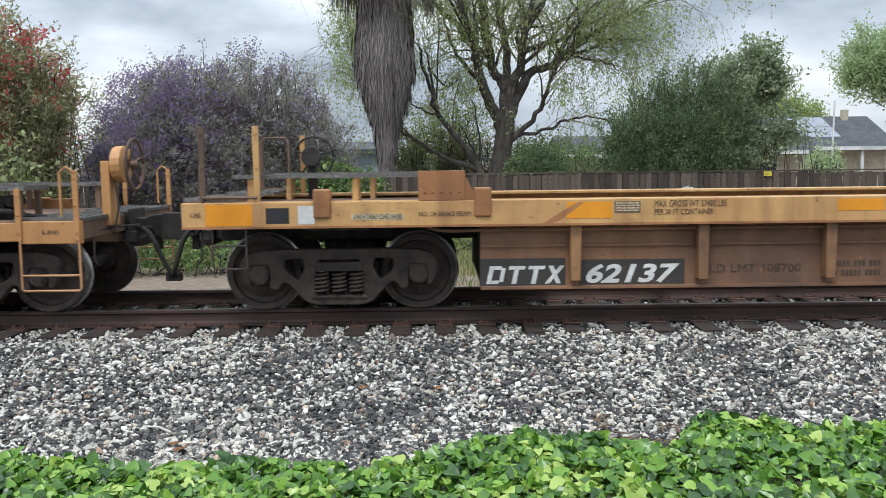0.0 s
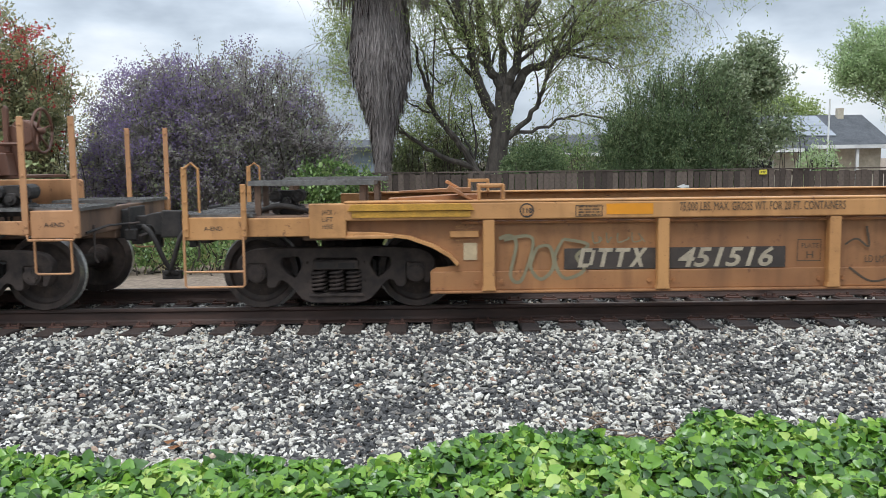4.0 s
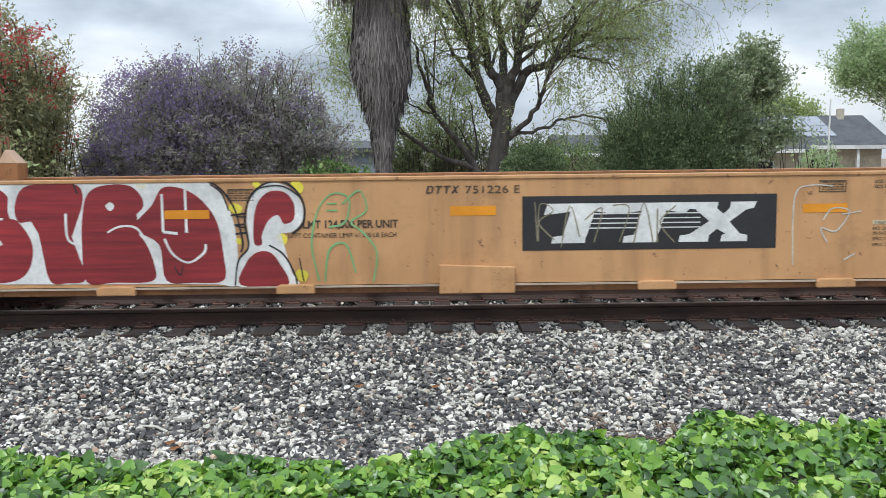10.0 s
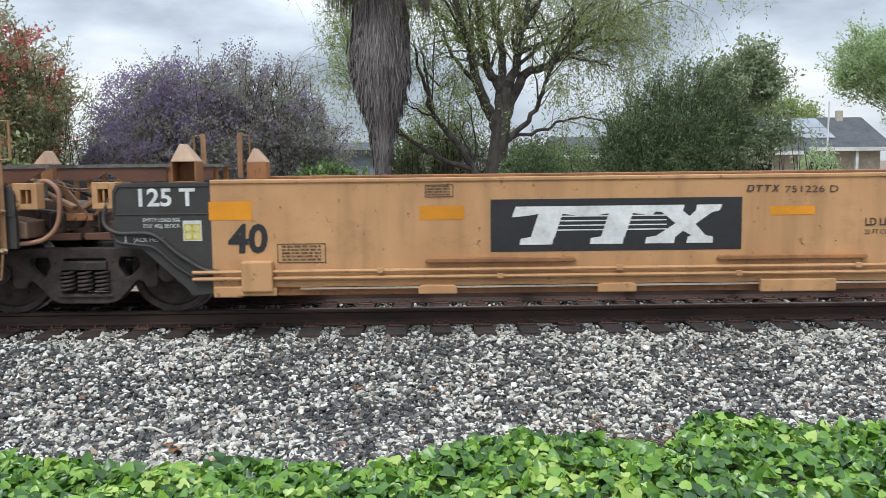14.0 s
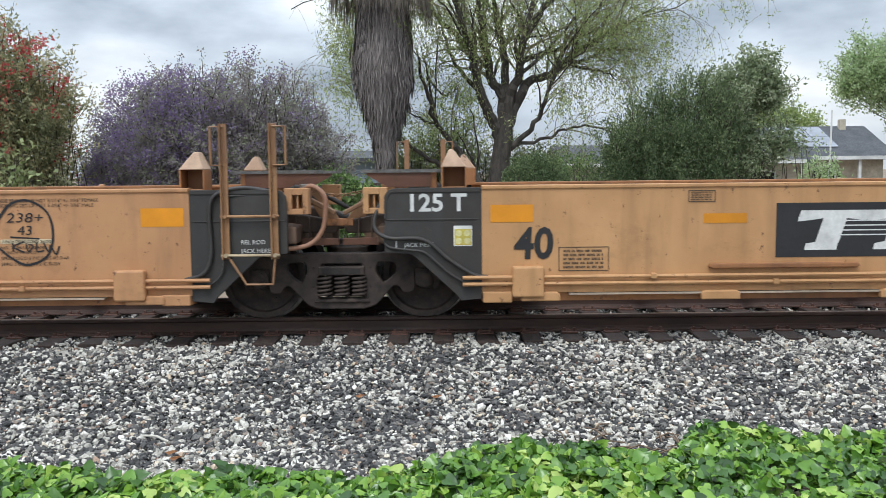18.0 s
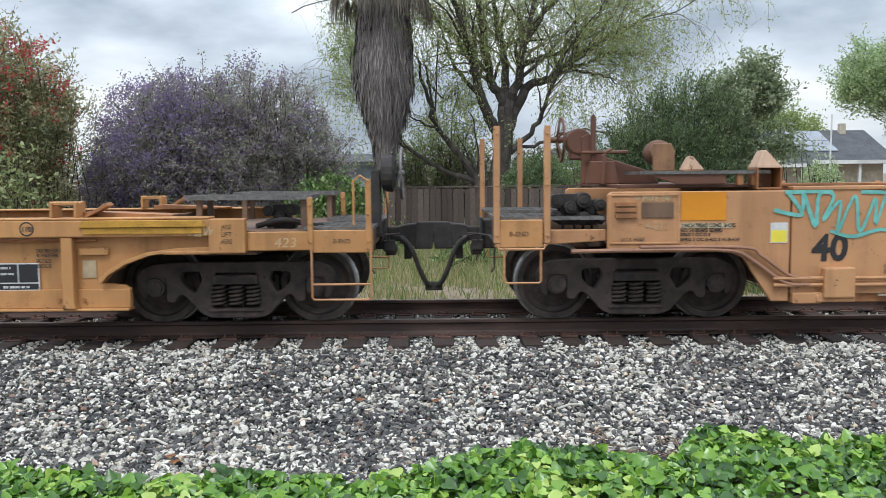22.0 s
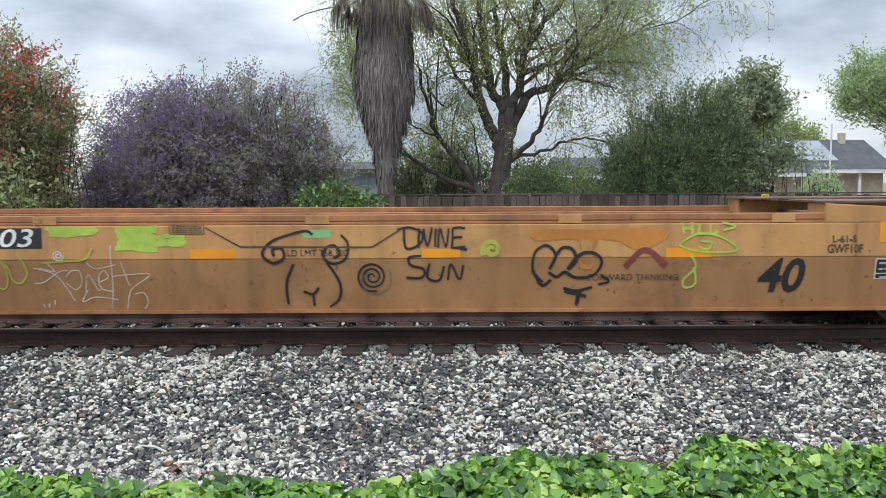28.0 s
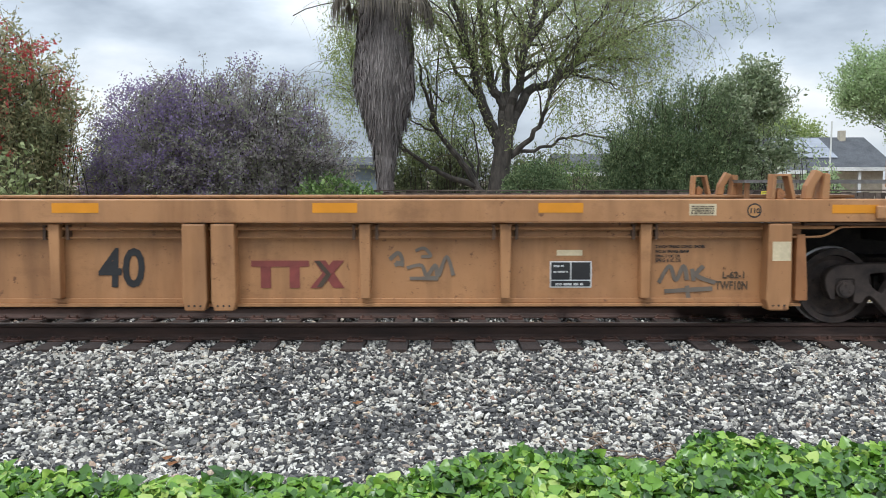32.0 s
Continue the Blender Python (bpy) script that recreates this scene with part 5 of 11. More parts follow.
# ---------------------------------------------------------------- single well cars
def end_gear(car, s, f, coat, hand_brake, wheel_coat=None):
    """Couplers and walkway of a single car's end; s maps a distance from the middle to x."""
    coupler(car, s(9.10), f)
    if hand_brake:
        bm = bmesh.new()
        post_y = -0.62
        box(bm, *sorted((s(9.10), s(9.20))), post_y - 0.13, post_y + 0.13, 0.9, 1.62)
        part("brake_stand", bm, coat, car, "", 0.01)
        bm = bmesh.new()
        lathe_x = [(0.0, 0.10), (0.03, 0.20), (0.14, 0.21), (0.17, 0.12)]
        rings = [[bm.verts.new((s(9.2 + a), post_y + q * math.cos(2 * math.pi * k / 18), 1.58 + q * math.sin(2 * math.pi * k / 18))) for k in range(18)] for a, q in lathe_x]
        for a, b2 in zip(rings, rings[1:]):
            for k in range(18):
                bm.faces.new((a[k], a[(k + 1) % 18], b2[(k + 1) % 18], b2[k]))
        bm.faces.new(rings[0])
        bm.faces.new(rings[-1])
        part("brake_housing", bm, coat, car, "yellow round hand-brake housing", 0.008)
        brake_wheel(car, s(9.44), post_y, 1.58, 0.28, wheel_coat)
        hose(car, [(s(9.25), post_y - 0.1, 1.4), (s(9.28), post_y - 0.12, 1.1), (s(9.2), post_y - 0.1, 0.8)], 0.012, BLACKENED, "brake_chain")


def roundel(x, z, car):
    """A ringed container-load number stencilled on the chord."""
    part("roundel", disc(bmesh.new(), x, z, -1.503, -1.5015, 0.075, 24), BLACK, car)
    part("roundel_face", disc(bmesh.new(), x, z, -1.505, -1.5035, 0.060, 24), YELLOW, car)
    lettering("110", x, z - 0.026, 0.052, BLACK, car, -1.508, bold=0.003, align="CENTER")


def latch(parent, x, sd, z, coat):
    """A container latch on the top chord: two cheeks, a bar and a tilted flap."""
    bm = bmesh.new()
    for k in (-0.14, 0.11):
        yprism(bm, [(x + k, z), (x + k + 0.03, z), (x + k + 0.03, z + 0.15), (x + k, z + 0.17)], 1.22, 1.46, sd)
    ybox(bm, x - 0.14, x + 0.14, 1.24, 1.30, z + 0.12, z + 0.165, sd)
    ybox(bm, x - 0.14, x + 0.14, 1.40, 1.44, z + 0.13, z + 0.16, sd)
    k = 1 if x > 0 else -1
    flap = bmesh.new()
    yprism(flap, [(x + k * 0.18, z), (x + k * 0.23, z), (x + k * 0.46, z + 0.12), (x + k * 0.43, z + 0.155)][::k], 1.26, 1.42, sd)
    part("latch_flap", flap, RUSTY, parent, "", 0.006)
    return part("container_latch", bm, coat, parent, "", 0.006)


def ribbed_car(at, label, marks, brake_coat, wheel_coat, wall=None):
    """A 40-foot well car with a deep top chord, recessed panels and stout side posts."""
    car = new_car("well_car", label, at)
    coat = YELLOW
    for sd in (-1, 1):
        bm = bmesh.new()
        yprism(bm, [(-7.5, 0.95), (7.5, 0.95), (7.5, 1.125), (-7.5, 1.125)], 1.42, 1.50, sd)
        ybox(bm, -7.5, 7.5, 1.28, 1.50, 1.125, 1.15, sd)
        part("top_chord", bm, coat, car, "", 0.012)
        bm = bmesh.new()
        arch = [(6.62, 0.20), (6.62, 0.40), (6.56, 0.44), (6.34, 0.46), (6.42, 0.55), (6.60, 0.66), (6.85, 0.75), (7.15, 0.79), (7.5, 0.80), (7.5, 0.952)]
        yprism(bm, arch + mirrored(arch[::-1], -1), 1.33, 1.375, sd)
        part("side_panel", bm, wall or coat, car)
        edge = [(6.34, 0.46), (6.42, 0.55), (6.60, 0.66), (6.85, 0.75), (7.15, 0.79), (7.5, 0.80)]
        rim = edge + [(x - 0.02, z + 0.035) for x, z in edge[::-1]]
        for f in (-1, 1):
            part("arch_flange", yprism(bmesh.new(), mirrored(rim, f), 1.30, 1.47, sd), coat, car, "", 0.006)
        bm = bmesh.new()
        ybox(bm, -6.62, 6.62, 1.28, 1.46, 0.175, 0.20, sd)
        ybox(bm, -6.62, 6.62, 1.375, 1.40, 0.20, 0.40, sd)
        part("bottom_sill", bm, wall or coat, car, "", 0.008)
        for x in (0, 1.21, -1.21, 2.42, -2.42, 4.20, -4.20, 6.01, -6.01):
            bm = bmesh.new()
            ybox(bm, x - 0.06, x + 0.06, 1.375, 1.49, 0.23, 0.95, sd)
            yprism(bm, [(x - 0.075, 0.20), (x + 0.075, 0.20), (x + 0.06, 0.26), (x - 0.06, 0.26)], 1.375, 1.49, sd)
            ps = part("side_post", bm, coat, car, "", 0.012)
            if sd < 0:
                for o in (-0.13, 0.13):
                    part("rivet", disc(bmesh.new(), x + o, 0.29, -1.42, -1.40, 0.022, 6), RUSTY, ps)
        part("train_line", tube(bmesh.new(), [(-6.3, sd * 1.42, 0.915), (6.3, sd * 1.42, 0.915)], 0.016, 7), RUSTY, car)
        for x in (-5.98, 5.98):
            latch(car, x, sd, 1.15, coat)
        for f in (-1, 1):
            bm = bmesh.new()
            yprism(bm, mirrored([(6.10, 1.151), (7.05, 1.151), (7.05, 1.165), (6.3, 1.20), (6.10, 1.20)], f), 0.95, 1.30, sd)
            part("deck_ramp", bm, RUSTY, car)
            bm = bmesh.new()
            ybox(bm, *sorted((f * 7.48, f * 7.86)), 1.40, 1.503, 0.77, 1.13, sd)
            ybox(bm, *sorted((f * 7.0, f * 7.50)), 1.40, 1.49, 0.76, 0.80, sd)
            part("jacking_block", bm, coat, car, "", 0.012)
            bm = bmesh.new()
            ybox(bm, *sorted((f * 7.86, f * 8.56)), 1.36, 1.44, 0.79, 0.985, sd)
            part("end_sill", bm, coat, car, "", 0.01)
            bm = bmesh.new()
            ybox(bm, *sorted((f * 8.52, f * 9.17)), 1.42, 1.48, 0.765, 1.0, sd)
            part("platform_plate", bm, coat, car, "", 0.01)
            bm = bmesh.new()
            yprism(bm, mirrored([(6.2, 0.98), (7.42, 0.98), (7.42, 1.045), (6.2, 1.045)], f), 1.50, 1.515, sd)
            yprism(bm, mirrored([(6.16, 1.05), (7.46, 1.05), (7.42, 1.12), (6.20, 1.12)], f), 1.50, 1.535, sd)
            part("walk_step", bm, LEMONSTEP, car, "yellow ribbed step", 0.004)
            for x, z in ((8.53, 1.34), (9.13, 1.52)):
                post(car, f * x, sd * 1.49, 0.80, z, coat, 0.028)
            part("grab_iron", tube(bmesh.new(), [(f * 9.13, sd * 1.5, 1.50), (f * 9.05, sd * 1.5, 1.56), (f * 8.98, sd * 1.5, 1.50), (f * 8.98, sd * 1.5, 1.05)], 0.013, 6), coat, car)
            loop_step(car, *sorted((f * 8.54, f * 9.15)), sd * 1.50, 0.28, 0.80, (0.44,))
            grating(car, *sorted((f * 8.45, f * 9.17)), *sorted((sd * 0.35, sd * 1.42)), 1.03)
            grating(car, *sorted((f * 7.20, f * 8.52)), *sorted((sd * 0.75, sd * 1.32)), 1.365, "crossover_walkway", 0.05)
            for x in (7.3, 8.4):
                for ya in (0.80, 1.22):
                    part("walkway_support", ybox(bmesh.new(), *sorted((f * x, f * (x + 0.06))), ya, ya + 0.05, 1.0, 1.315, sd), BROWN, car)
    well_floor(car, -6.4, 6.4, 1.33, 0.22, 8)
    for f in (-1, 1):
        bm = bmesh.new()
        prism(bm, mirrored([(6.20, 0.3), (6.26, 0.3), (6.60, 1.1), (6.54, 1.1)], f), -1.33, 1.33)
        box(bm, *sorted((f * 6.5, f * 9.1)), -0.34, 0.34, 0.68, 0.99)
        box(bm, *sorted((f * 6.5, f * 8.5)), -1.36, 1.36, 0.96, 1.0)
        box(bm, *sorted((f * 7.35, f * 7.95)), -1.36, 1.36, 0.74, 0.96)
        box(bm, *sorted((f * 9.05, f * 9.15)), -1.42, 1.42, 0.80, 1.0)
        part("draft_sill", bm, BROWN, car, "", 0.012)
        end_gear(car, lambda a, f=f: f * a, f, brake_coat, f > 0, wheel_coat)
        truck(car, f * 7.645)
        lettering("B-END" if f > 0 else "A-END", f * 8.85, 0.865, 0.045, BLACK, car, -1.483, align="CENTER")
        for k, w in enumerate(("JACK", "LIFT", "HERE")):
            lettering(w, f * 7.67, 1.02 - 0.075 * k, 0.05, DARKTEXT, car, -1.506, 0.11, align="CENTER")
        roundel(f * 5.62, 1.04, car)
        bm = bmesh.new()
        box(bm, f * 6.26 - 0.15, f * 6.26 + 0.15, -1.42, -1.375, 0.76, 0.83)
        box(bm, f * 6.26 - 0.10, f * 6.26 + 0.10, -1.375, -1.34, 0.70, 0.90)
        part("placard_holder", bm, coat, car, "", 0.006)
        patch(f * 6.20 - 0.07, f * 6.20 + 0.07, 0.52, 0.70, PALESIGN, car, -1.385, "paper_placard")
        valve_gear(car, f * 8.15, -0.95, 1.12, 0.9)
        hose(car, [(f * 7.9, -1.1, 1.03), (f * 8.2, -1.2, 1.10), (f * 8.45, -1.1, 1.04), (f * 8.6, -1.0, 1.02)], 0.03)
    for x0 in (-4.8, -1.75, 1.4, 4.4):
        patch(x0, x0 + 0.48, 0.99, 1.10, ORANGE, car, -1.503, "reflector")
    marks(car)
    return car


LEMONSTEP = plain("yellow_step", (0.56, 0.29, 0.035), 0.6, 0.4, 60)
PALESIGN = plain("weathered_placard", (0.47, 0.36, 0.22), 0.7, 0.2, 20)


def smooth_car(at, label, marks):
    """A 48-foot well car with flat folded sides and raised end decks."""
    car = new_car("well_car", label, at)
    coat = FAWN
    for sd in (-1, 1):
        end = [(7.95, 1.12), (7.95, 0.69), (6.95, 0.69), (6.27, 0.245)]
        bm = bmesh.new()
        top = [(-7.95, 0.78), (7.95, 0.78), (7.95, 1.13), (-7.95, 1.13)]
        yprism(bm, [(-7.95, 0.80), (-7.95, 0.69), (-6.95, 0.69), (-6.83, 0.78), (6.83, 0.78), (6.95, 0.69), (7.95, 0.69), (7.95, 1.13), (-7.95, 1.13)], 1.44, 1.50, sd)
        part("side_wall", bm, coat, car, "", 0.01)
        bm = bmesh.new()
        lower = [(-6.84, 0.779), (-6.27, 0.245), (6.27, 0.245), (6.84, 0.779)]
        a = [bm.verts.new((x, sd * (1.50 if z > 0.5 else 1.41), z)) for x, z in lower]
        b2 = [bm.verts.new((x, sd * (1.45 if z > 0.5 else 1.36), z)) for x, z in lower]
        bm.faces.new(a)
        bm.faces.new(b2[::-1])
        for i in range(4):
            bm.faces.new((a[i], a[(i + 1) % 4], b2[(i + 1) % 4], b2[i]))
        # the browner coat carries shade that the slight lean alone doesn't give
        part("lower_panel", bm, SHADEDFAWN, car, "lower panel browned by grime and painted-in shade")
        for f in (-1, 1):
            part("arch_flange", yprism(bmesh.new(), mirrored([(6.97, 0.69), (6.95, 0.735), (6.86, 0.735), (6.15, 0.30), (6.2, 0.245), (6.27, 0.245)], f), 1.42, 1.515, sd), coat, car, "", 0.008)
        bm = bmesh.new()
        ybox(bm, -6.3, 6.3, 1.38, 1.47, 0.215, 0.245, sd)
        part("bottom_sill", bm, RUSTY, car)
        bm = bmesh.new()
        ybox(bm, -5.45, 5.45, 1.30, 1.47, 1.13, 1.165, sd)
        ybox(bm, -5.45, 5.45, 1.44, 1.475, 1.165, 1.235, sd)
        part("top_chord", bm, RUSTY, car, "rust-worn top chord", 0.01)
        for x in (-5.0, -2.6, 0.2, 2.8, 5.0):
            part("chord_patch", ybox(bmesh.new(), x - 0.12, x + 0.12, 1.475, 1.49, 1.14, 1.225, sd), coat, car)
        for f in (-1, 1):
            bm = bmesh.new()
            yprism(bm, mirrored([(5.43, 1.131), (7.55, 1.131), (7.55, 1.22), (7.40, 1.30), (6.0, 1.30), (5.43, 1.33)], f), 1.05, 1.495, sd)
            part("raised_deck", bm, coat, car, "", 0.01)
            bm = bmesh.new()
            ybox(bm, *sorted((f * 5.4, f * 7.5)), 0.60, 1.48, 1.335, 1.355, sd)
            part("deck_sheet", bm, BROWN, car)
            bm = bmesh.new()
            ybox(bm, *sorted((f * 7.48, f * 8.02)), 1.38, 1.46, 1.12, 1.30, sd)
            part("latch_arm", bm, coat, car, "", 0.012)
            a = part("latch_cheek", yprism(bmesh.new(), mirrored([(7.66, 1.131), (8.14, 1.131), (8.14, 1.36), (8.0, 1.36), (7.68, 1.22)], f), 1.465, 1.50, sd), coat, car, "", 0.012)
            # no opening is cut: a black sheet paints the dark of the slot
            part("slot_shade", ybox(bmesh.new(), *sorted((f * 8.01, f * 8.10)), 1.501, 1.504, 1.17, 1.27, sd), BLACKENED, a)
            bm = bmesh.new()
            ybox(bm, *sorted((f * 7.2, f * 7.86)), 1.50, 1.515, 0.76, 1.10, sd)
            part("end_door", bm, coat, car, "", 0.012)
            part("door_frame", yprism(bmesh.new(), mirrored([(7.16, 0.72), (7.90, 0.72), (7.90, 1.12), (7.88, 1.12), (7.88, 0.74), (7.18, 0.74), (7.18, 1.12), (7.16, 1.12)], f), 1.50, 1.512, sd), RUSTY, car)
            bm = bmesh.new()
            yprism(bm, mirrored([(7.95, 0.86), (9.24, 0.86), (9.24, 1.02), (7.95, 1.02)], f), 1.36, 1.42, sd)
            ybox(bm, *sorted((f * 8.60, f * 9.22)), 1.42, 1.47, 0.85, 1.0, sd)
            part("end_sill", bm, coat, car, "", 0.01)
            post(car, f * 9.16, sd * 1.49, 0.90, 1.76, coat)
            post(car, f * 8.56, sd * 1.49, 0.90, 1.76, LIMEPOST, 0.034)
            part("grab_iron", tube(bmesh.new(), [(f * 8.6, sd * 1.5, 0.95), (f * 8.63, sd * 1.53, 0.87), (f * 9.12, sd * 1.53, 0.87), (f * 9.16, sd * 1.5, 0.95)], 0.013, 6), coat, car)
            loop_step(car, *sorted((f * 8.62, f * 9.2)), sd * 1.47, 0.43, 0.88, (), WHEEL, 0.009)
            grating(car, *sorted((f * 7.95, f * 9.2)), *sorted((sd * 0.30, sd * 1.40)), 1.20)
            for x in (8.1, 8.6, 9.1):
                part("walkway_support", ybox(bmesh.new(), *sorted((f * x, f * (x + 0.07))), 1.33, 1.38, 1.02, 1.165, sd), coat, car)
    well_floor(car, -6.3, 6.3, 1.38, 0.25, 14)
    for f in (-1, 1):
        bm = bmesh.new()
        prism(bm, mirrored([(5.75, 0.3), (5.81, 0.3), (6.0, 1.2), (5.94, 1.2)], f), -1.38, 1.38)
        box(bm, *sorted((f * 6.0, f * 9.1)), -0.34, 0.34, 0.68, 0.99)
        box(bm, *sorted((f * 7.3, f * 7.95)), -1.36, 1.36, 0.78, 1.0)
        box(bm, *sorted((f * 9.1, f * 9.2)), -1.42, 1.42, 0.84, 1.02)
        part("draft_sill", bm, BROWN, car, "", 0.012)
        end_gear(car, lambda a, f=f: f * a, f, coat, False)
        truck(car, f * 7.61)
        lettering("A-END" if f < 0 else "B-END", f * 8.90, 0.905, 0.04, BLACK, car, -1.473, align="CENTER")
        lettering("JACK HERE", f * 7.66, 0.715, 0.035, BLACK, car, -1.503, align="CENTER")
        patch(f * 7.74 - 0.13, f * 7.74 + 0.13, 0.85, 1.03, PALESIGN, car, -1.522, "paper_placard")
        patch(f * 7.40 - 0.09, f * 7.40 + 0.09, 0.87, 1.06, WHITE, car, -1.522, "paper_placard")
        part("placard_holder", prism(bmesh.new(), [(f * 7.74 - 0.15, 0.83), (f * 7.74 + 0.15, 0.83), (f * 7.74 + 0.15, 1.05), (f * 7.74 - 0.15, 1.05)], -1.519, -1.515), RUSTY, car)
        lettering("JACK HERE", f * 7.5 - 0.08, 0.705, 0.03, DARKTEXT, car, -1.514, 0.2)
        part("weld_seam", box(bmesh.new(), f * 5.75 - 0.012, f * 5.75 + 0.012, -1.506, -1.50, 0.79, 1.125), RUSTY, car)
        hose(car, [(f * 7.9, -1.2, 0.84), (f * 8.1, -1.3, 0.76), (f * 8.35, -1.3, 0.84), (f * 8.6, -1.25, 0.92)], 0.03, BROWN)
        valve_gear(car, f * 8.3, -1.1, 1.0, 0.7)
    before = {o.name for o in car.children}
    marks(car)
    # marks on the lower panel follow its inward lean
    for o in car.children:
        if o.name not in before:
            for v in o.data.vertices:
                if v.co.z < 0.779 and v.co.y < -1.49:
                    v.co.y += (0.779 - v.co.z) / 0.534 * 0.09
    return car


LIMEPOST = plain("lime_yellow_post", (0.52, 0.50, 0.07), 0.6, 0.3)


def deep_car(at, label, marks, coat, wall, chord, panel_out, post_xs, wide_post, end_x, tall, brake, post_coat=None):
    """A well car with a square top chord, deep recessed walls and open trucks."""
    car = new_car("well_car", label, at)
    z0, z1 = chord
    for sd in (-1, 1):
        bm = bmesh.new()
        yz = [(1.50, z0), (1.50, z1), (1.20, z1), (1.20, z1 - 0.04), (1.46, z1 - 0.04), (1.46, z0 + 0.02), (1.25, z0 + 0.02), (1.25, z0)]
        rows = [[bm.verts.new((x, sd * a, c)) for a, c in yz] for x in (-end_x, end_x)]
        for k in range(8):
            bm.faces.new((rows[0][k], rows[0][(k + 1) % 8], rows[1][(k + 1) % 8], rows[1][k]))
        bm.faces.new(rows[0])
        bm.faces.new(rows[1])
        bmesh.ops.recalc_face_normals(bm, faces=bm.faces)
        part("top_chord", bm, coat, car, "", 0.014)
        if not tall:
            part("chord_edge", ybox(bmesh.new(), -end_x, end_x, 1.44, 1.506, z0 - 0.012, z0 + 0.012, sd), RUSTY, car, "rust-worn lower edge")
            part("wall_rib", ybox(bmesh.new(), -panel_out, panel_out, 1.30, 1.33, 0.665, 0.69, sd), wall, car)
        bm = bmesh.new()
        ybox(bm, -panel_out, panel_out, 1.26, 1.30, 0.25, z0 - 0.015, sd)
        part("side_panel", bm, wall, car)
        bm = bmesh.new()
        ybox(bm, -panel_out, panel_out, 1.22, 1.36, 0.215, 0.25, sd)
        if tall:
            ybox(bm, -panel_out, panel_out, 1.30, 1.32, 0.25, 0.30, sd)
        part("bottom_sill", bm, wall, car, "", 0.006)
        for x in post_xs:
            bm = bmesh.new()
            yprism(bm, [(x - 0.05, 0.31), (x + 0.05, 0.31), (x + 0.06, z0 - 0.015), (x - 0.06, z0 - 0.015)], 1.30, 1.44, sd)
            part("side_post", bm, post_coat or coat, car, "", 0.012)
        for x in wide_post:
            bm = bmesh.new()
            yprism(bm, [(x - 0.10, 0.19), (x + 0.10, 0.19), (x + 0.13, 0.30), (x + 0.12, z0 - 0.015), (x - 0.12, z0 - 0.015), (x - 0.13, 0.30)], 1.30, 1.50, sd)
            foot = part("side_post", bm, coat, car, "", 0.015)
            # black discs on the face paint the shade inside three bolt holes
            for k in (-0.06, 0.0, 0.06):
                part("bolt_hole_shade", disc(bmesh.new(), x + k, 0.245, sd * 1.503 - 0.001, sd * 1.503 + 0.001, 0.012, 8), BLACKENED, foot)
        if tall:
            part("train_line", tube(bmesh.new(), [(-5.76, sd * 1.36, z0 - 0.07), (5.76, sd * 1.36, z0 - 0.07)], 0.02, 7), wall, car)
            part("air_pipe", tube(bmesh.new(), [(-5.76, sd * 1.35, z0 - 0.165), (5.76, sd * 1.35, z0 - 0.165)], 0.011, 6), wall, car)
            for x in post_xs:
                for dx in (-0.12, 0.12):
                    part("pipe_clamp", ybox(bmesh.new(), x + dx - 0.015, x + dx + 0.015, 1.30, 1.385, z0 - 0.185, z0 - 0.03, sd), BROWN, car)
        else:
            part("train_line", tube(bmesh.new(), [(-panel_out, sd * 1.37, z0 - 0.06), (panel_out, sd * 1.37, z0 - 0.06)], 0.018, 7), wall, car)
        for f in (-1, 1):
            if tall:
                part("train_line", tube(bmesh.new(), [(f * 6.02, sd * 1.38, z0 - 0.06), (f * 6.5, sd * 1.38, z0 - 0.06)], 0.02, 7), wall, car)
                part("air_pipe", tube(bmesh.new(), curve_through([(f * 6.02, sd * 1.38, z0 - 0.16), (f * 6.30, sd * 1.38, z0 - 0.16), (f * 6.42, sd * 1.38, z0 - 0.14), (f * 6.55, sd * 1.38, z0 - 0.07), (f * 6.66, sd * 1.38, z0 - 0.055), (f * 7.2, sd * 1.38, z0 - 0.055)], 5), 0.013, 7), wall, car)
                part("end_post", yprism(bmesh.new(), mirrored([(6.11, 0.28), (6.24, 0.28), (6.24, 0.40), (6.20, 0.98), (6.11, 0.98)], f), 1.28, 1.40, sd), RUSTY, car, "", 0.01)
            else:
                part("train_line", tube(bmesh.new(), curve_through([(f * panel_out, sd * 1.37, z0 - 0.06), (f * (panel_out + 0.4), sd * 1.37, z0 - 0.06), (f * (panel_out + 0.65), sd * 1.36, z0 + 0.0), (f * 7.2, sd * 1.34, z0 + 0.0)], 6), 0.018, 7), wall, car)
            if tall:
                a = part("container_latch", yprism(bmesh.new(), mirrored([(5.81, z1), (5.845, z1), (5.86, z1 + 0.235), (5.97, z1 + 0.235), (6.03, z1), (6.065, z1), (6.005, z1 + 0.26), (5.825, z1 + 0.26)], f), 1.30, 1.46, sd), coat, car, "", 0.006)
                part("latch_arm", yprism(bmesh.new(), mirrored([(5.88, z1), (5.95, z1), (5.97, z1 + 0.07), (5.91, z1 + 0.12), (5.88, z1 + 0.08)], f), 1.34, 1.42, sd), RUSTY, a, "", 0.008)
                a = part("container_latch", yprism(bmesh.new(), mirrored([(6.33, z1), (6.41, z1), (6.41, z1 + 0.26), (6.36, z1 + 0.27)], f), 1.26, 1.46, sd), coat, car, "", 0.006)
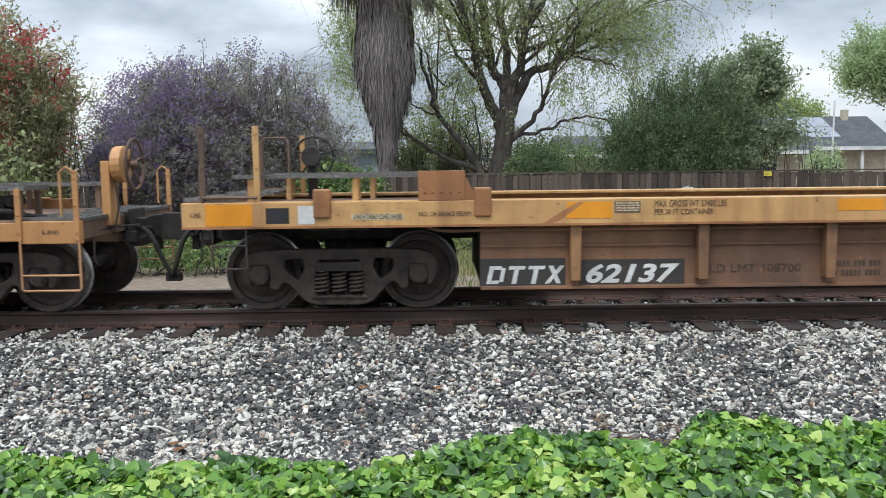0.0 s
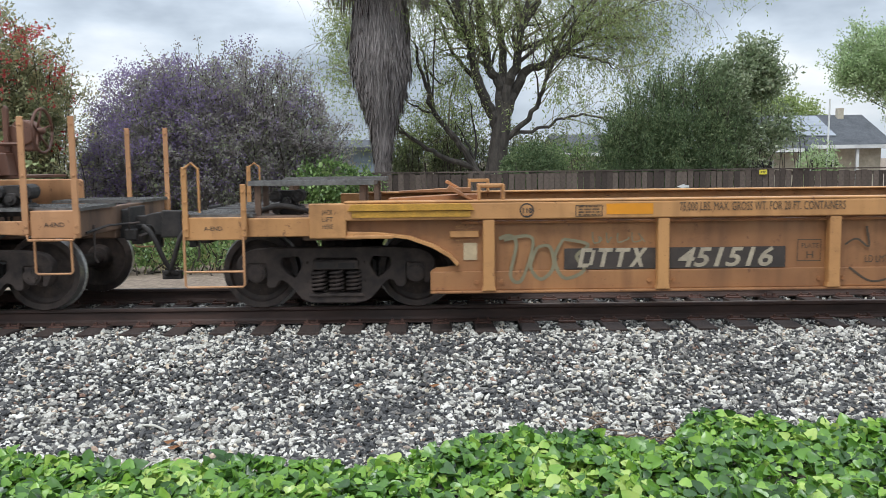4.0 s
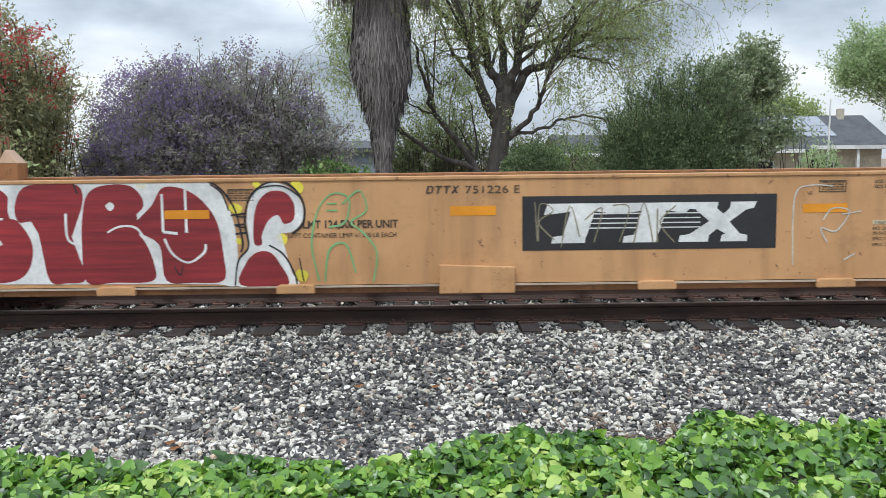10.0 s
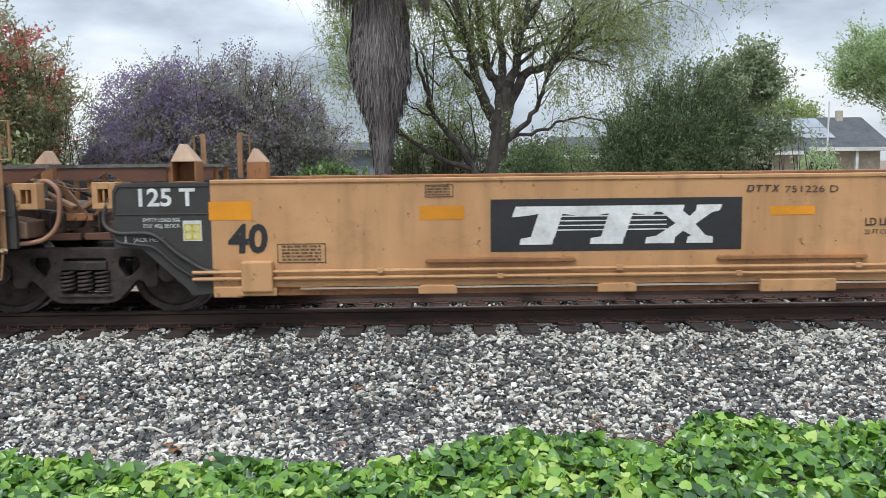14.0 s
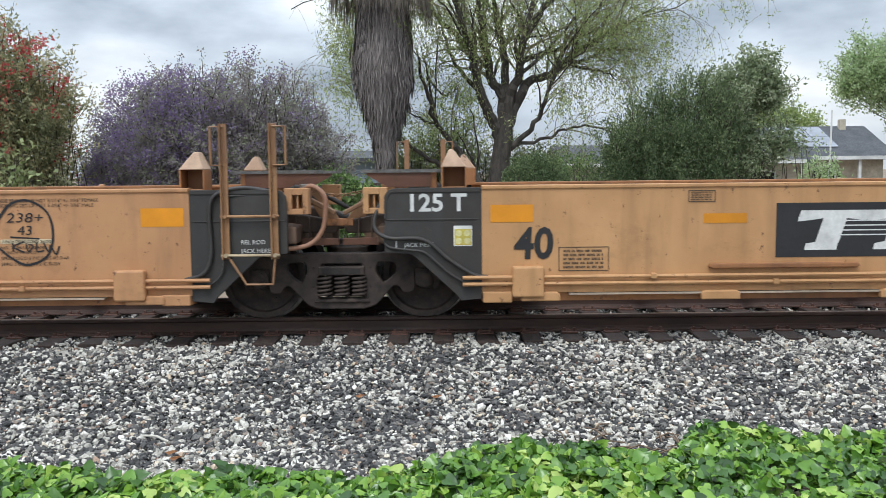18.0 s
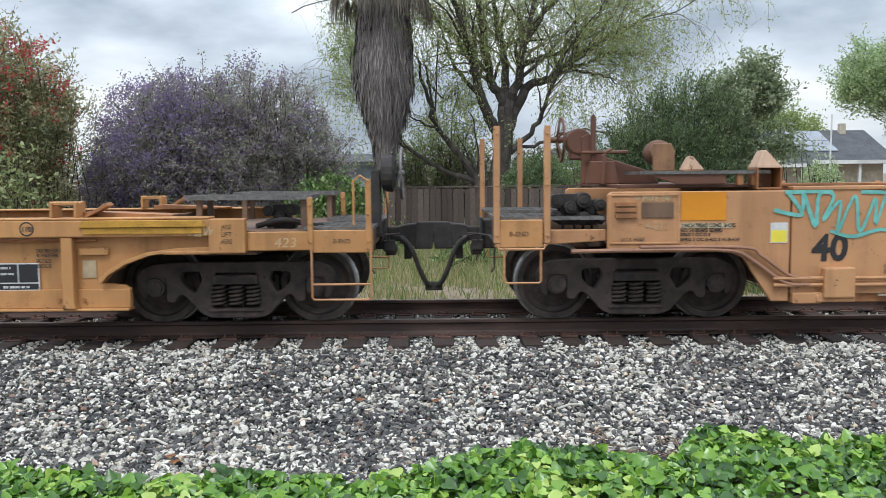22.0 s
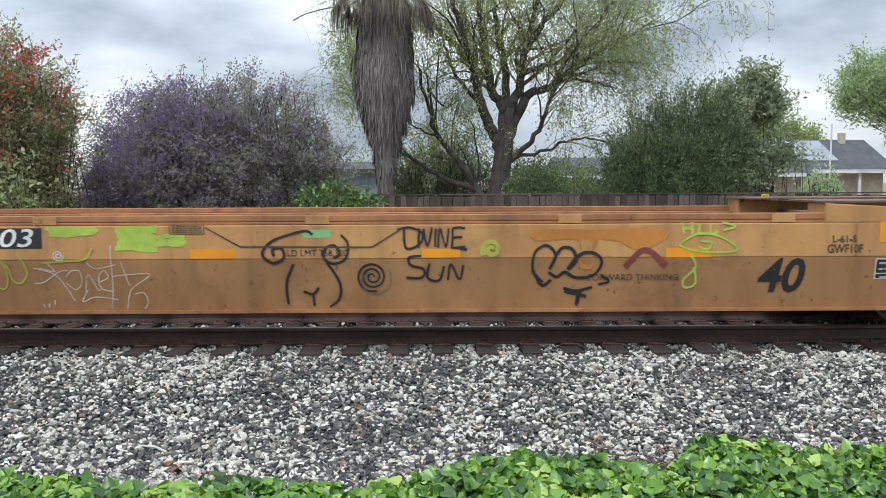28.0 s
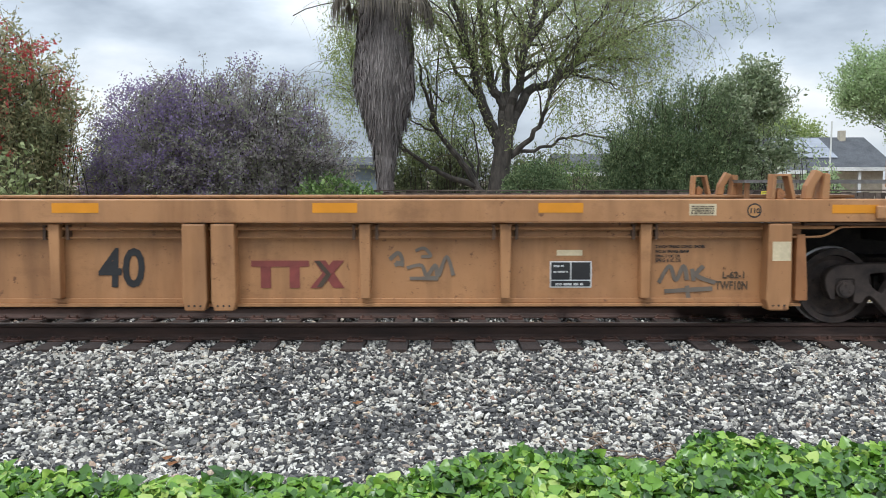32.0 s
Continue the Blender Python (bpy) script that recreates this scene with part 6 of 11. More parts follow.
                part("latch_arm", yprism(bmesh.new(), mirrored([(6.16, z1), (6.24, z1), (6.26, z1 + 0.12), (6.345, z1 + 0.27), (6.27, z1 + 0.305), (6.18, z1 + 0.14)], f), 1.32, 1.44, sd), coat, a, "", 0.01)
                bm = bmesh.new()
                ybox(bm, *sorted((f * 7.47, f * 7.97)), 1.38, 1.46, 0.84, z0 - 0.015, sd)
                part("jacking_block", bm, coat, car, "", 0.01)
                part("jacking_flange", ybox(bmesh.new(), *sorted((f * 7.42, f * 8.03)), 1.30, 1.50, 0.825, 0.839, sd), coat, car)
                for x in (6.86, 7.29):
                    part("roping_lug", ybox(bmesh.new(), *sorted((f * x, f * (x + 0.12))), 1.503, 1.56, z0 + 0.035, z0 + 0.17, sd), coat, car, "", 0.015)
                part("slot_plate", ybox(bmesh.new(), *sorted((f * 7.01, f * 7.26)), 1.503, 1.512, z0 + 0.06, z0 + 0.15, sd), RUSTY, car)
                # brown sheet laid on the plate as the shaded inside of its slot
                part("slot_shade", ybox(bmesh.new(), *sorted((f * 7.03, f * 7.24)), 1.513, 1.516, z0 + 0.075, z0 + 0.135, sd), BROWN, car)
            bm = bmesh.new()
            ybox(bm, *sorted((f * end_x, f * 9.19)), 1.36, 1.44, 0.985, 1.105, sd)
            ybox(bm, *sorted((f * 8.60, f * 9.19)), 1.44, 1.48, 0.97, 1.10, sd)
            part("end_sill", bm, coat, car, "", 0.01)
            if tall:
                for x in (8.62, 9.14):
                    post(car, f * x, sd * 1.49, 1.05, 1.88, coat)
                part("grab_iron", tube(bmesh.new(), [(f * 8.6, sd * 1.5, 1.86), (f * 8.54, sd * 1.5, 1.84), (f * 8.54, sd * 1.5, 1.45), (f * 8.6, sd * 1.5, 1.43)], 0.012, 6), coat, car)
                part("grab_iron", tube(bmesh.new(), [(f * 8.62, sd * 1.5, 1.08), (f * 8.64, sd * 1.53, 0.98), (f * 9.1, sd * 1.53, 0.98), (f * 9.14, sd * 1.5, 1.08)], 0.012, 6), coat, car)
            else:
                post(car, f * 8.98, sd * 1.46, 1.10, 1.95, BROWN)
                post(car, f * 8.42, sd * 1.46, 1.10, 1.95, coat)
                part("grab_iron", tube(bmesh.new(), [(f * 8.98, sd * 1.48, 1.14), (f * 8.98, sd * 1.48, 1.22), (f * 8.42, sd * 1.48, 1.22)], 0.02, 6), BROWN, car)
            loop_step(car, *sorted((f * 8.55, f * 8.90)), sd * 1.46, 0.48, 1.0, () if tall else (0.72,), WHEEL, 0.010)
            grating(car, *sorted((f * 8.60, f * 9.19)), *sorted((sd * 0.30, sd * 1.42)), 1.27 if tall else 1.22)
            grating(car, *sorted((f * 6.35, f * 8.70)), *sorted((sd * 0.85, sd * 1.32)), z1 + (0.20 if tall else 0.28), "crossover_walkway", 0.04)
            for x in (6.4, 7.4, 8.5):
                for ya in (0.95, 1.22):
                    part("walkway_support", ybox(bmesh.new(), *sorted((f * x, f * (x + 0.06))), ya, ya + 0.05, 1.1, z1 + (0.16 if tall else 0.24), sd), coat, car)
    well_floor(car, -panel_out, panel_out, 1.26, 0.25, 8)
    for f in (-1, 1):
        bm = bmesh.new()
        prism(bm, mirrored([(panel_out - 0.06, 0.25), (panel_out, 0.25), (panel_out, 1.1), (panel_out - 0.06, 1.1)], f), -1.26, 1.26)
        box(bm, *sorted((f * panel_out, f * 9.1)), -0.34, 0.34, 0.68, 0.99)
        box(bm, *sorted((f * 7.3, f * 7.95)), -1.36, 1.36, 0.86, 1.05)
        box(bm, *sorted((f * 9.05, f * 9.15)), -1.42, 1.42, 0.90, 1.08)
        part("draft_sill", bm, BLACKENED, car, "", 0.012)
        bm = bmesh.new()
        box(bm, *sorted((f * panel_out, f * 9.1)), -1.38, 1.38, 1.07, 1.10)
        part("end_deck", bm, BROWN, car, "", 0.006)
        end_gear(car, lambda a, f=f: f * a, f, coat, False)
        truck(car, f * 7.645)
        if brake == f:
            brake_wheel(car, f * 8.25, 1.36, 1.66, 0.27, BLACKENED, "y")
            stand = part("brake_stand", box(bmesh.new(), *sorted((f * 8.19, f * 8.31)), 1.16, 1.30, 1.1, 1.80), BLACKENED, car, "", 0.02)
            part("brake_housing", disc(bmesh.new(), f * 8.25, 1.66, 1.08, 1.16, 0.13, 20), BLACKENED, stand, "", 0.01)
            part("grab_iron", tube(bmesh.new(), [(f * 8.95, 1.30, 1.10), (f * 8.95, 1.30, 1.86), (f * 8.88, 1.30, 1.92), (f * 8.62, 1.30, 1.92), (f * 8.58, 1.30, 1.86), (f * 8.58, 1.30, 1.10)], 0.014, 6), BROWN, car)
    marks(car)
    return car

# ---------------------------------------------------------------- lettering, emblems and spray on each car
def outline_box(x0, x1, z0, z1, material, parent, y, t=0.008):
    bm = bmesh.new()
    for a, b2, c, d in ((x0, x1, z0, z0 + t), (x0, x1, z1 - t, z1), (x0, x0 + t, z0 + t, z1 - t), (x1 - t, x1, z0 + t, z1 - t)):
        prism(bm, [(a, c), (b2, c), (b2, d), (a, d)], y, y + 0.001)
    return part("stencil_frame", bm, material, parent)


def spiral(x, z, r, turns):
    n = int(turns * 10)
    return [(x + r * (0.12 + 0.88 * k / n) * math.cos(2 * math.pi * turns * k / n), z + r * (0.12 + 0.88 * k / n) * math.sin(2 * math.pi * turns * k / n)) for k in range(n + 1)]


def scribble(x0, x1, z0, z1, n, seed):
    """A hasty tag: loops and jabs between two lines."""
    rnd = random.Random(seed)
    lines, w = [], (x1 - x0) / n
    for k in range(n):
        a = x0 + k * w
        pts = [(a + w * rnd.uniform(0, 0.4), z1 - (z1 - z0) * rnd.uniform(0, 0.15)), (a + w * rnd.uniform(0.1, 0.5), z0 + (z1 - z0) * rnd.uniform(0, 0.2)), (a + w * rnd.uniform(0.5, 1.0), z0 + (z1 - z0) * rnd.uniform(0.3, 0.7)), (a + w * rnd.uniform(0.6, 1.1), z1 - (z1 - z0) * rnd.uniform(0.1, 0.5)), (a + w * rnd.uniform(0.5, 1.2), z0 + (z1 - z0) * rnd.uniform(0, 0.3))]
        lines.append(pts[: rnd.choice((3, 4, 5))])
    return lines


def daub(x0, x1, z0, z1, n, seed, width, material, parent, y=-1.5045):
    """A patch rubbed or sprayed on in many short overlapping strokes, with a ragged edge."""
    rnd = random.Random(seed)
    lines = []
    for k in range(n):
        z = z0 + (z1 - z0) * (k + 0.5) / n
        a, b2 = x0 + (x1 - x0) * rnd.uniform(0.0, 0.22), x1 - (x1 - x0) * rnd.uniform(0.0, 0.22)
        lines.append([(a, z + rnd.uniform(-0.01, 0.01)), ((2 * a + b2) / 3, z + rnd.uniform(-0.02, 0.02)), ((a + 2 * b2) / 3, z + rnd.uniform(-0.02, 0.02)), (b2, z + rnd.uniform(-0.02, 0.02))])
    for k, pts in enumerate(lines):
        strokes([pts], width, material, parent, y - 0.0001 * (k % 7))


def faded_emblem(x0, x1, z0, z1, material, parent, y):
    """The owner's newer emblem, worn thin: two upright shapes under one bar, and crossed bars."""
    w, h = x1 - x0, z1 - z0
    bm = bmesh.new()
    def q(pts, dy=0.0):
        prism(bm, [(x0 + a * w, z0 + c * h) for a, c in pts], y + dy, y + dy + 0.001)
    q([(0, 0.78), (0.62, 0.78), (0.62, 1), (0, 1)])
    q([(0.10, 0), (0.21, 0), (0.21, 0.779), (0.10, 0.779)])
    q([(0.41, 0), (0.52, 0), (0.52, 0.779), (0.41, 0.779)])
    q([(0.63, 0), (0.75, 0), (1.0, 1), (0.88, 1)], -0.0015)
    q([(0.88, 0), (1.0, 0), (0.80, 1), (0.67, 1)])
    part("emblem_shape", bm, material, parent)
    bm = bmesh.new()
    prism(bm, [(x0 + a * w, z0 + c * h) for a, c in ((0.68, 0.98), (0.74, 0.98), (0.86, 0.5), (0.76, 0.02), (0.70, 0.02), (0.80, 0.5))], y - 0.003, y - 0.002)
    part("emblem_chevron", bm, DARKTEXT, parent)



def marks_first(car):
    patch(-8.95, -8.47, 0.930, 1.150, ORANGE, car, -1.5035, 'reflector')
    patch(-8.33, -8.09, 0.950, 1.110, BLACK, car, -1.503, 'decal')
    patch(-8.00, -7.83, 0.940, 1.130, WHITE, car, -1.503, 'decal')
    patch(-5.24, -4.77, 0.970, 1.140, ORANGE, car, -1.5035, 'reflector')
    patch(-2.45, -1.97, 1.020, 1.140, ORANGE, car, -1.5035, 'reflector')
    patch(-7.45, -6.91, 0.980, 1.040, CREAM, car, -1.503, 'decal')
    lettering('2 INCH TREAD COND. SHOES', -7.43, 0.99, 0.050, BLACK, car, -1.508, 0.5, 0, 0)
    lettering('NO. 24 BRAKE BEAM', -6.76, 1.01, 0.050, DARKTEXT, car, -1.506, 0.53, 0, 0)
    lettering('MAX GROSS WT 57400 LBS', -4.34, 1.08, 0.070, DARKTEXT, car, -1.506, 0.74, 0, 0)
    lettering('PER 20 FT CONTAINER', -4.34, 1, 0.060, DARKTEXT, car, -1.506, 0.61, 0, 0)
    lettering('A END', -9.11, 1.02, 0.050, DARKTEXT, car, -1.506, 0.11, 0, 0)
    patch(-4.75, -4.48, 1.020, 1.140, BROWN, car, -1.503, 'decal')
    bars(-4.73, 1.13, [(0.24, 0.015, 0.010)] * 4, CREAM, car, -1.506)
    filled([(-5.49, 0.91), (-5.26, 1.06), (-5.11, 1.14), (-5.08, 1.12), (-5.23, 1.01), (-5.34, 0.94)], RUSTY, car, -1.504)
    patch(-6.12, -5.22, 0.220, 0.540, CHARCOAL, car, -1.302, 'number_field')
    patch(-5.08, -3.96, 0.210, 0.520, CHARCOAL, car, -1.302, 'number_field')
    slanted_marks(-6.06, 0.27, 0.190, 0.79, WHITE, car, -1.306)
    lettering('62137', -5.03, 0.28, 0.190, WHITE, car, -1.306, 0.99, 0.25, 0.008)
    lettering('LD LMT 108700', -3.7, 0.37, 0.090, DARKTEXT, car, -1.306, 0.96, 0, 0)
    bars(-2.42, 0.48, [(0.55, 0.060, 0.040)] * 2, DARKTEXT, car, -1.306)
    bm = bmesh.new()
    box(bm, -6.76, -6.28, -1.50, -1.44, 1.17, 1.475)
    prism(bm, [(-6.28, 1.17), (-6.15, 1.17), (-6.28, 1.42)], -1.49, -1.45)
    for k in range(5):
        disc(bm, -6.70 + 0.09 * k, 1.26, -1.51, -1.50, 0.016, 8)
    part("guide_bracket", bm, RUSTY, car, "rust-stained bolted bracket", 0.01)
    for x in (-7.75, -6.1):
        bm = bmesh.new()
        box(bm, x - 0.09, x + 0.09, -1.53, -1.40, 1.0, 1.30)
        part("chord_lug", bm, RUSTY, car, "", 0.02)


def marks_second(car):
    lettering('75,000 LBS. MAX. GROSS WT. FOR 20 FT. CONTAINERS', -4.05, 1.02, 0.090, DARKTEXT, car, -1.506, 1.71, 0, 0)
    strokes([[(0.46, 1.07), (0.56, 1.11), (0.51, 1), (0.59, 1.01)], [(0.65, 1), (0.7, 1.11), (0.77, 1.01), (0.82, 1.09), (0.86, 1.01), (1.03, 1.08), (0.94, 0.99)], [(1.09, 1.09), (1.17, 1.12), (1.15, 0.99), (1.26, 1.11), (1.32, 1.01)]], 0.015, DARKTEXT, car, -1.507)
    outline_box(-5.12, -4.84, 0.97, 1.09, DARKTEXT, car, -1.506)
    bars(-5.09, 1.08, [(0.23, 0.017, 0.011)] * 4, DARKTEXT, car, -1.506)
    patch(-5.22, -2.90, 0.410, 0.630, WORNBLACK, car, -1.399, 'decal')
    slanted_marks(-5.08, 0.43, 0.200, 0.69, DULLCREAM, car, -1.404)
    lettering('451516', -4.04, 0.43, 0.200, DULLCREAM, car, -1.404, 1, 0.25, 0.006)
    outline_box(-2.78, -2.53, 0.47, 0.70, DARKTEXT, car, -1.402)
    lettering('PLATE', -2.74, 0.61, 0.050, DARKTEXT, car, -1.402, 0.18, 0, 0)
    lettering('H', -2.69, 0.5, 0.080, DARKTEXT, car, -1.402, 0.07, 0, 0)
    lettering('LD LMT 169,500', -2.07, 0.45, 0.080, DARKTEXT, car, -1.402, 0.51, 0, 0)
    lettering('40', -0.84, 0.44, 0.390, BLACK, car, -1.402, 0.5, 0.05, 0.012)
    strokes([[(-2.28, 0.64), (-2.16, 0.7), (-2.03, 0.62), (-2.06, 0.83)], [(-1.84, 0.84), (-1.69, 0.6), (-1.75, 0.33), (-1.99, 0.25), (-2.23, 0.4)], [(-1.1, 0.8), (-1.07, 0.51), (-0.77, 0.29), (-0.41, 0.29), (-0.18, 0.49)]], 0.026, DARKTEXT, car, -1.403)
    strokes([[(-5.9, 0.74), (-5.79, 0.77), (-5.72, 0.68), (-5.78, 0.35), (-5.66, 0.31), (-5.55, 0.74), (-5.85, 0.73)], [(-5.5, 0.65), (-5.57, 0.44), (-5.46, 0.31), (-5.33, 0.44), (-5.37, 0.65), (-5.5, 0.65)], [(-5.23, 0.73), (-5.32, 0.53), (-5.22, 0.32), (-5.01, 0.4), (-5.09, 0.55), (-4.97, 0.67), (-5.23, 0.73)]], 0.041, GHOST, car, -1.403)
    strokes(scribble(-4.94, -4.40, 0.67, 0.81, 4, 3), 0.017, GHOST, car, -1.403)
    for xa, xb, n, seed in ((-0.35, 0.10, 7, 21), (0.62, 1.15, 9, 22), (1.84, 2.18, 6, 23), (2.24, 2.95, 13, 24), (3.05, 3.32, 5, 25), (3.38, 3.86, 9, 26)):
        strokes(scribble(xa, xb, 0.995, 1.085, n, seed), 0.008, RUSTINK, car, -1.507)
    faded_emblem(2.58, 4.12, 0.44, 0.87, THINRED, car, -1.402)
    lettering('L-61-5', 4.36, 0.54, 0.080, DARKTEXT, car, -1.402, 0.25, 0, 0.003)
    lettering('NWF11F', 4.34, 0.42, 0.090, DARKTEXT, car, -1.402, 0.31, 0, 0.003)
    service_box(5.18, 5.60, 0.41, 0.68, car, -1.399)
    outline_box(5.64, 5.93, 0.47, 0.65, DARKTEXT, car, -1.402)
    patch(5.79, 5.91, 0.490, 0.630, ORANGE, car, -1.3995, 'reflector')
    lettering('2 INCH TREAD COND. SHOES', 5.38, 0.82, 0.040, BLACK, car, -1.402, 0.48, 0, 0.0012)
    lettering('NO. 24 BRAKE BEAM', 5.38, 0.77, 0.040, BLACK, car, -1.402, 0.34, 0, 0.0012)
    lettering('SPRG 7 OC D5', 5.38, 0.73, 0.030, BLACK, car, -1.402, 0.24, 0, 0.0012)


def marks_a(car):
    patch(0.25, 3.40, 0.800, 1.090, BLACK, car, -1.503, 'number_field')
    slanted_marks(0.45, 0.83, 0.240, 1.07, WHITE, car, -1.508)
    lettering('751226', 1.84, 0.85, 0.220, WHITE, car, -1.508, 1.37, 0.22, 0.01)
    lettering('GWG52D', 2.12, 1.21, 0.110, DARKTEXT, car, -1.506, 0.47, 0, 0.004)
    patch(-0.21, 0.24, 1.010, 1.100, ORANGE, car, -1.5035, 'reflector')
    patch(3.40, 3.84, 1.010, 1.110, ORANGE, car, -1.5035, 'reflector')
    outline_box(3.97, 4.20, 0.81, 1.05, DARKTEXT, car, -1.506)
    lettering('PLATE', 4, 0.97, 0.040, DARKTEXT, car, -1.506, 0.18, 0, 0)
    lettering('H', 4.05, 0.85, 0.080, DARKTEXT, car, -1.506, 0.08, 0, 0)
    outline_box(4.27, 4.55, 1.21, 1.34, DARKTEXT, car, -1.506)
    bars(4.29, 1.32, [(0.24, 0.015, 0.010)] * 4, DARKTEXT, car, -1.506)
    lettering('CONTROLLED INTERCHANGE CAR', 4.91, 0.51, 0.050, DARKTEXT, car, -1.506, 0.78, 0, 0)
    lettering('SEE EQUIPMENT REGISTER', 4.91, 0.46, 0.040, DARKTEXT, car, -1.506, 0.63, 0, 0)
    outline_box(4.57, 4.83, 0.44, 0.53, CRIMSON, car, -1.506)
    bars(4.59, 0.51, [(0.23, 0.014, 0.009)] * 3, CRIMSON, car, -1.506)
    bars(4.12, 0.55, [(0.35, 0.027, 0.018)] * 2, CRIMSON, car, -1.506)
    patch(5.80, 5.98, 0.450, 0.650, LEMON, car, -1.503, 'service_decal')
    patch(5.80, 5.95, 0.590, 0.640, WHITE, car, -1.505, 'service_decal')
    lettering('L 261-6', 6.08, 0.73, 0.080, DARKTEXT, car, -1.506, 0.3, 0, 0)
    patch(6.05, 6.62, 1.190, 1.240, CREAM, car, -1.503, 'decal')
    lettering('2 INCH TREAD COND. SHOES', 6.07, 1.2, 0.040, BLACK, car, -1.508, 0.53, 0, 0.0012)
    lettering('NO. 24 BRAKE BEAM', 6.07, 1.15, 0.040, BLACK, car, -1.508, 0.38, 0, 0.0012)
    lettering('SPRG 7 OC D5', 6.07, 1.11, 0.030, BLACK, car, -1.508, 0.27, 0, 0.0012)
    lettering('SPRG 5 IC D5', 6.07, 1.06, 0.030, BLACK, car, -1.508, 0.27, 0, 0.0012)
    service_box(6.70, 7.16, 1.04, 1.33, car, -1.503)
    bars(6.77, 0.96, [(0.38, 0.027, 0.018)] * 2, DARKTEXT, car, -1.506)
    patch(7.34, 7.80, 1.000, 1.290, ORANGE, car, -1.5035, 'reflector')
    lettering('JACK HERE', 7.52, 0.87, 0.040, DARKTEXT, car, -1.506, 0.26, 0, 0)
    strokes(scribble(7.52, 7.86, 1.29, 1.36, 5, 8), 0.012, PALESPRAY, car, -1.507)
    bm = bmesh.new()
    for x in (5.90, 6.02, 6.37):
        box(bm, x - 0.04, x + 0.04, -1.54, -1.50, 0.915, 0.985)
    box(bm, 6.08, 6.30, -1.53, -1.50, 0.91, 0.975)
    part("placard_holder", bm, RUSTY, car, "", 0.006)
    slanted_marks(-0.46, 1.25, 0.070, 0.33, DARKTEXT, car, -1.506)
    lettering('751226 A', -0.06, 1.25, 0.070, DARKTEXT, car, -1.506, 0.56, 0, 0)
    lettering('40', -5.76, 0.67, 0.300, BLACK, car, -1.506, 0.4, 0.05, 0.012)
    outline_box(-5.29, -4.79, 0.53, 0.77, DARKTEXT, car, -1.506)
    bars(-5.24, 0.76, [(0.41, 0.026, 0.018)] * 5, DARKTEXT, car, -1.506)
    patch(-5.99, -5.55, 1.020, 1.220, ORANGE, car, -1.5035, 'reflector')
    outline_box(-3.04, -2.76, 1.20, 1.31, DARKTEXT, car, -1.506)
    bars(-3.01, 1.30, [(0.23, 0.014, 0.009)] * 4, DARKTEXT, car, -1.506)
    lettering('LD LMT 124,500 PER UNIT', -2.04, 0.9, 0.080, DARKTEXT, car, -1.506, 1.13, 0, 0.003)
    lettering('20 FT CONTAINER LIMIT 61,500 LB EACH', -2.04, 0.8, 0.050, DARKTEXT, car, -1.506, 1.12, 0, 0)
    patch(-3.14, -2.66, 1.010, 1.110, ORANGE, car, -1.5035, 'reflector')
    strokes([[(-2.62, 1.12), (-2.7, 1.25), (-2.91, 1.29), (-3.1, 1.22), (-3.18, 1.09), (-3.14, 0.95), (-2.86, 0.91), (-2.62, 0.88), (-2.5, 0.7), (-2.58, 0.54), (-2.79, 0.45), (-3.02, 0.45), (-3.2, 0.55), (-3.23, 0.68), (-3.17, 0.83), (-3.04, 0.91)], [(-3.04, 0.91), (-2.92, 1), (-2.96, 1.07)], [(-2.09, 0.98), (-2.17, 1.12), (-2.34, 1.18), (-2.48, 1.16), (-2.59, 1.05), (-2.6, 0.91)], [(-2.5, 0.76), (-2.49, 0.64), (-2.61, 0.52), (-2.43, 0.43), (-2.2, 0.43), (-2.06, 0.53), (-2.04, 0.67)], [(-2.06, 0.53), (-1.89, 0.43), (-1.7, 0.47), (-1.6, 0.57), (-1.57, 0.81), (-1.67, 1.01), (-1.88, 1.09), (-2.08, 1.06), (-2.22, 0.92)], [(-1.9, 0.9), (-1.9, 0.61), (-1.79, 0.68), (-1.77, 0.84), (-1.9, 0.9)], [(-1.6, 0.57), (-1.49, 0.42), (-1.4, 0.53), (-1.47, 0.81), (-1.59, 0.97), (-1.56, 1.11), (-1.45, 1.17), (-1.36, 1.04), (-1.34, 1.14), (-1.23, 1.19), (-1.18, 1.05), (-1.14, 1.15), (-1, 1.19), (-0.91, 1.05), (-0.93, 0.86), (-1.05, 0.76)], [(-1.26, 0.86), (-1.2, 0.51), (-1.06, 0.42), (-0.88, 0.47), (-0.82, 0.62)], [(-0.95, 0.95), (-0.84, 1.09), (-0.62, 1.14), (-0.5, 1.03), (-0.54, 0.89), (-0.67, 0.86), (-0.48, 0.74), (-0.46, 0.59), (-0.59, 0.45), (-0.79, 0.45), (-0.88, 0.53)]], 0.038, INK, car, -1.507)
    strokes([[(-0.54, 0.81), (-0.46, 1.03), (-0.38, 0.84)], [(-0.51, 0.9), (-0.39, 0.92)], [(-0.26, 1), (-0.36, 0.98), (-0.26, 0.9), (-0.36, 0.82)], [(-0.2, 1.06), (-0.17, 0.75)], [(-0.01, 1.04), (-0.15, 0.91), (-0, 0.74)], [(0.02, 0.88), (0.08, 0.94), (0.12, 0.86), (0.05, 0.82), (0.02, 0.88)], [(0.17, 1.03), (0.18, 0.79)], [(-0.18, 0.73), (0.17, 0.7), (0.68, 0.67)], [(0.24, 0.79), (0.41, 0.97), (0.37, 0.78), (0.57, 0.91), (0.49, 0.76), (0.68, 0.78)]], 0.026, INK, car, -1.507)
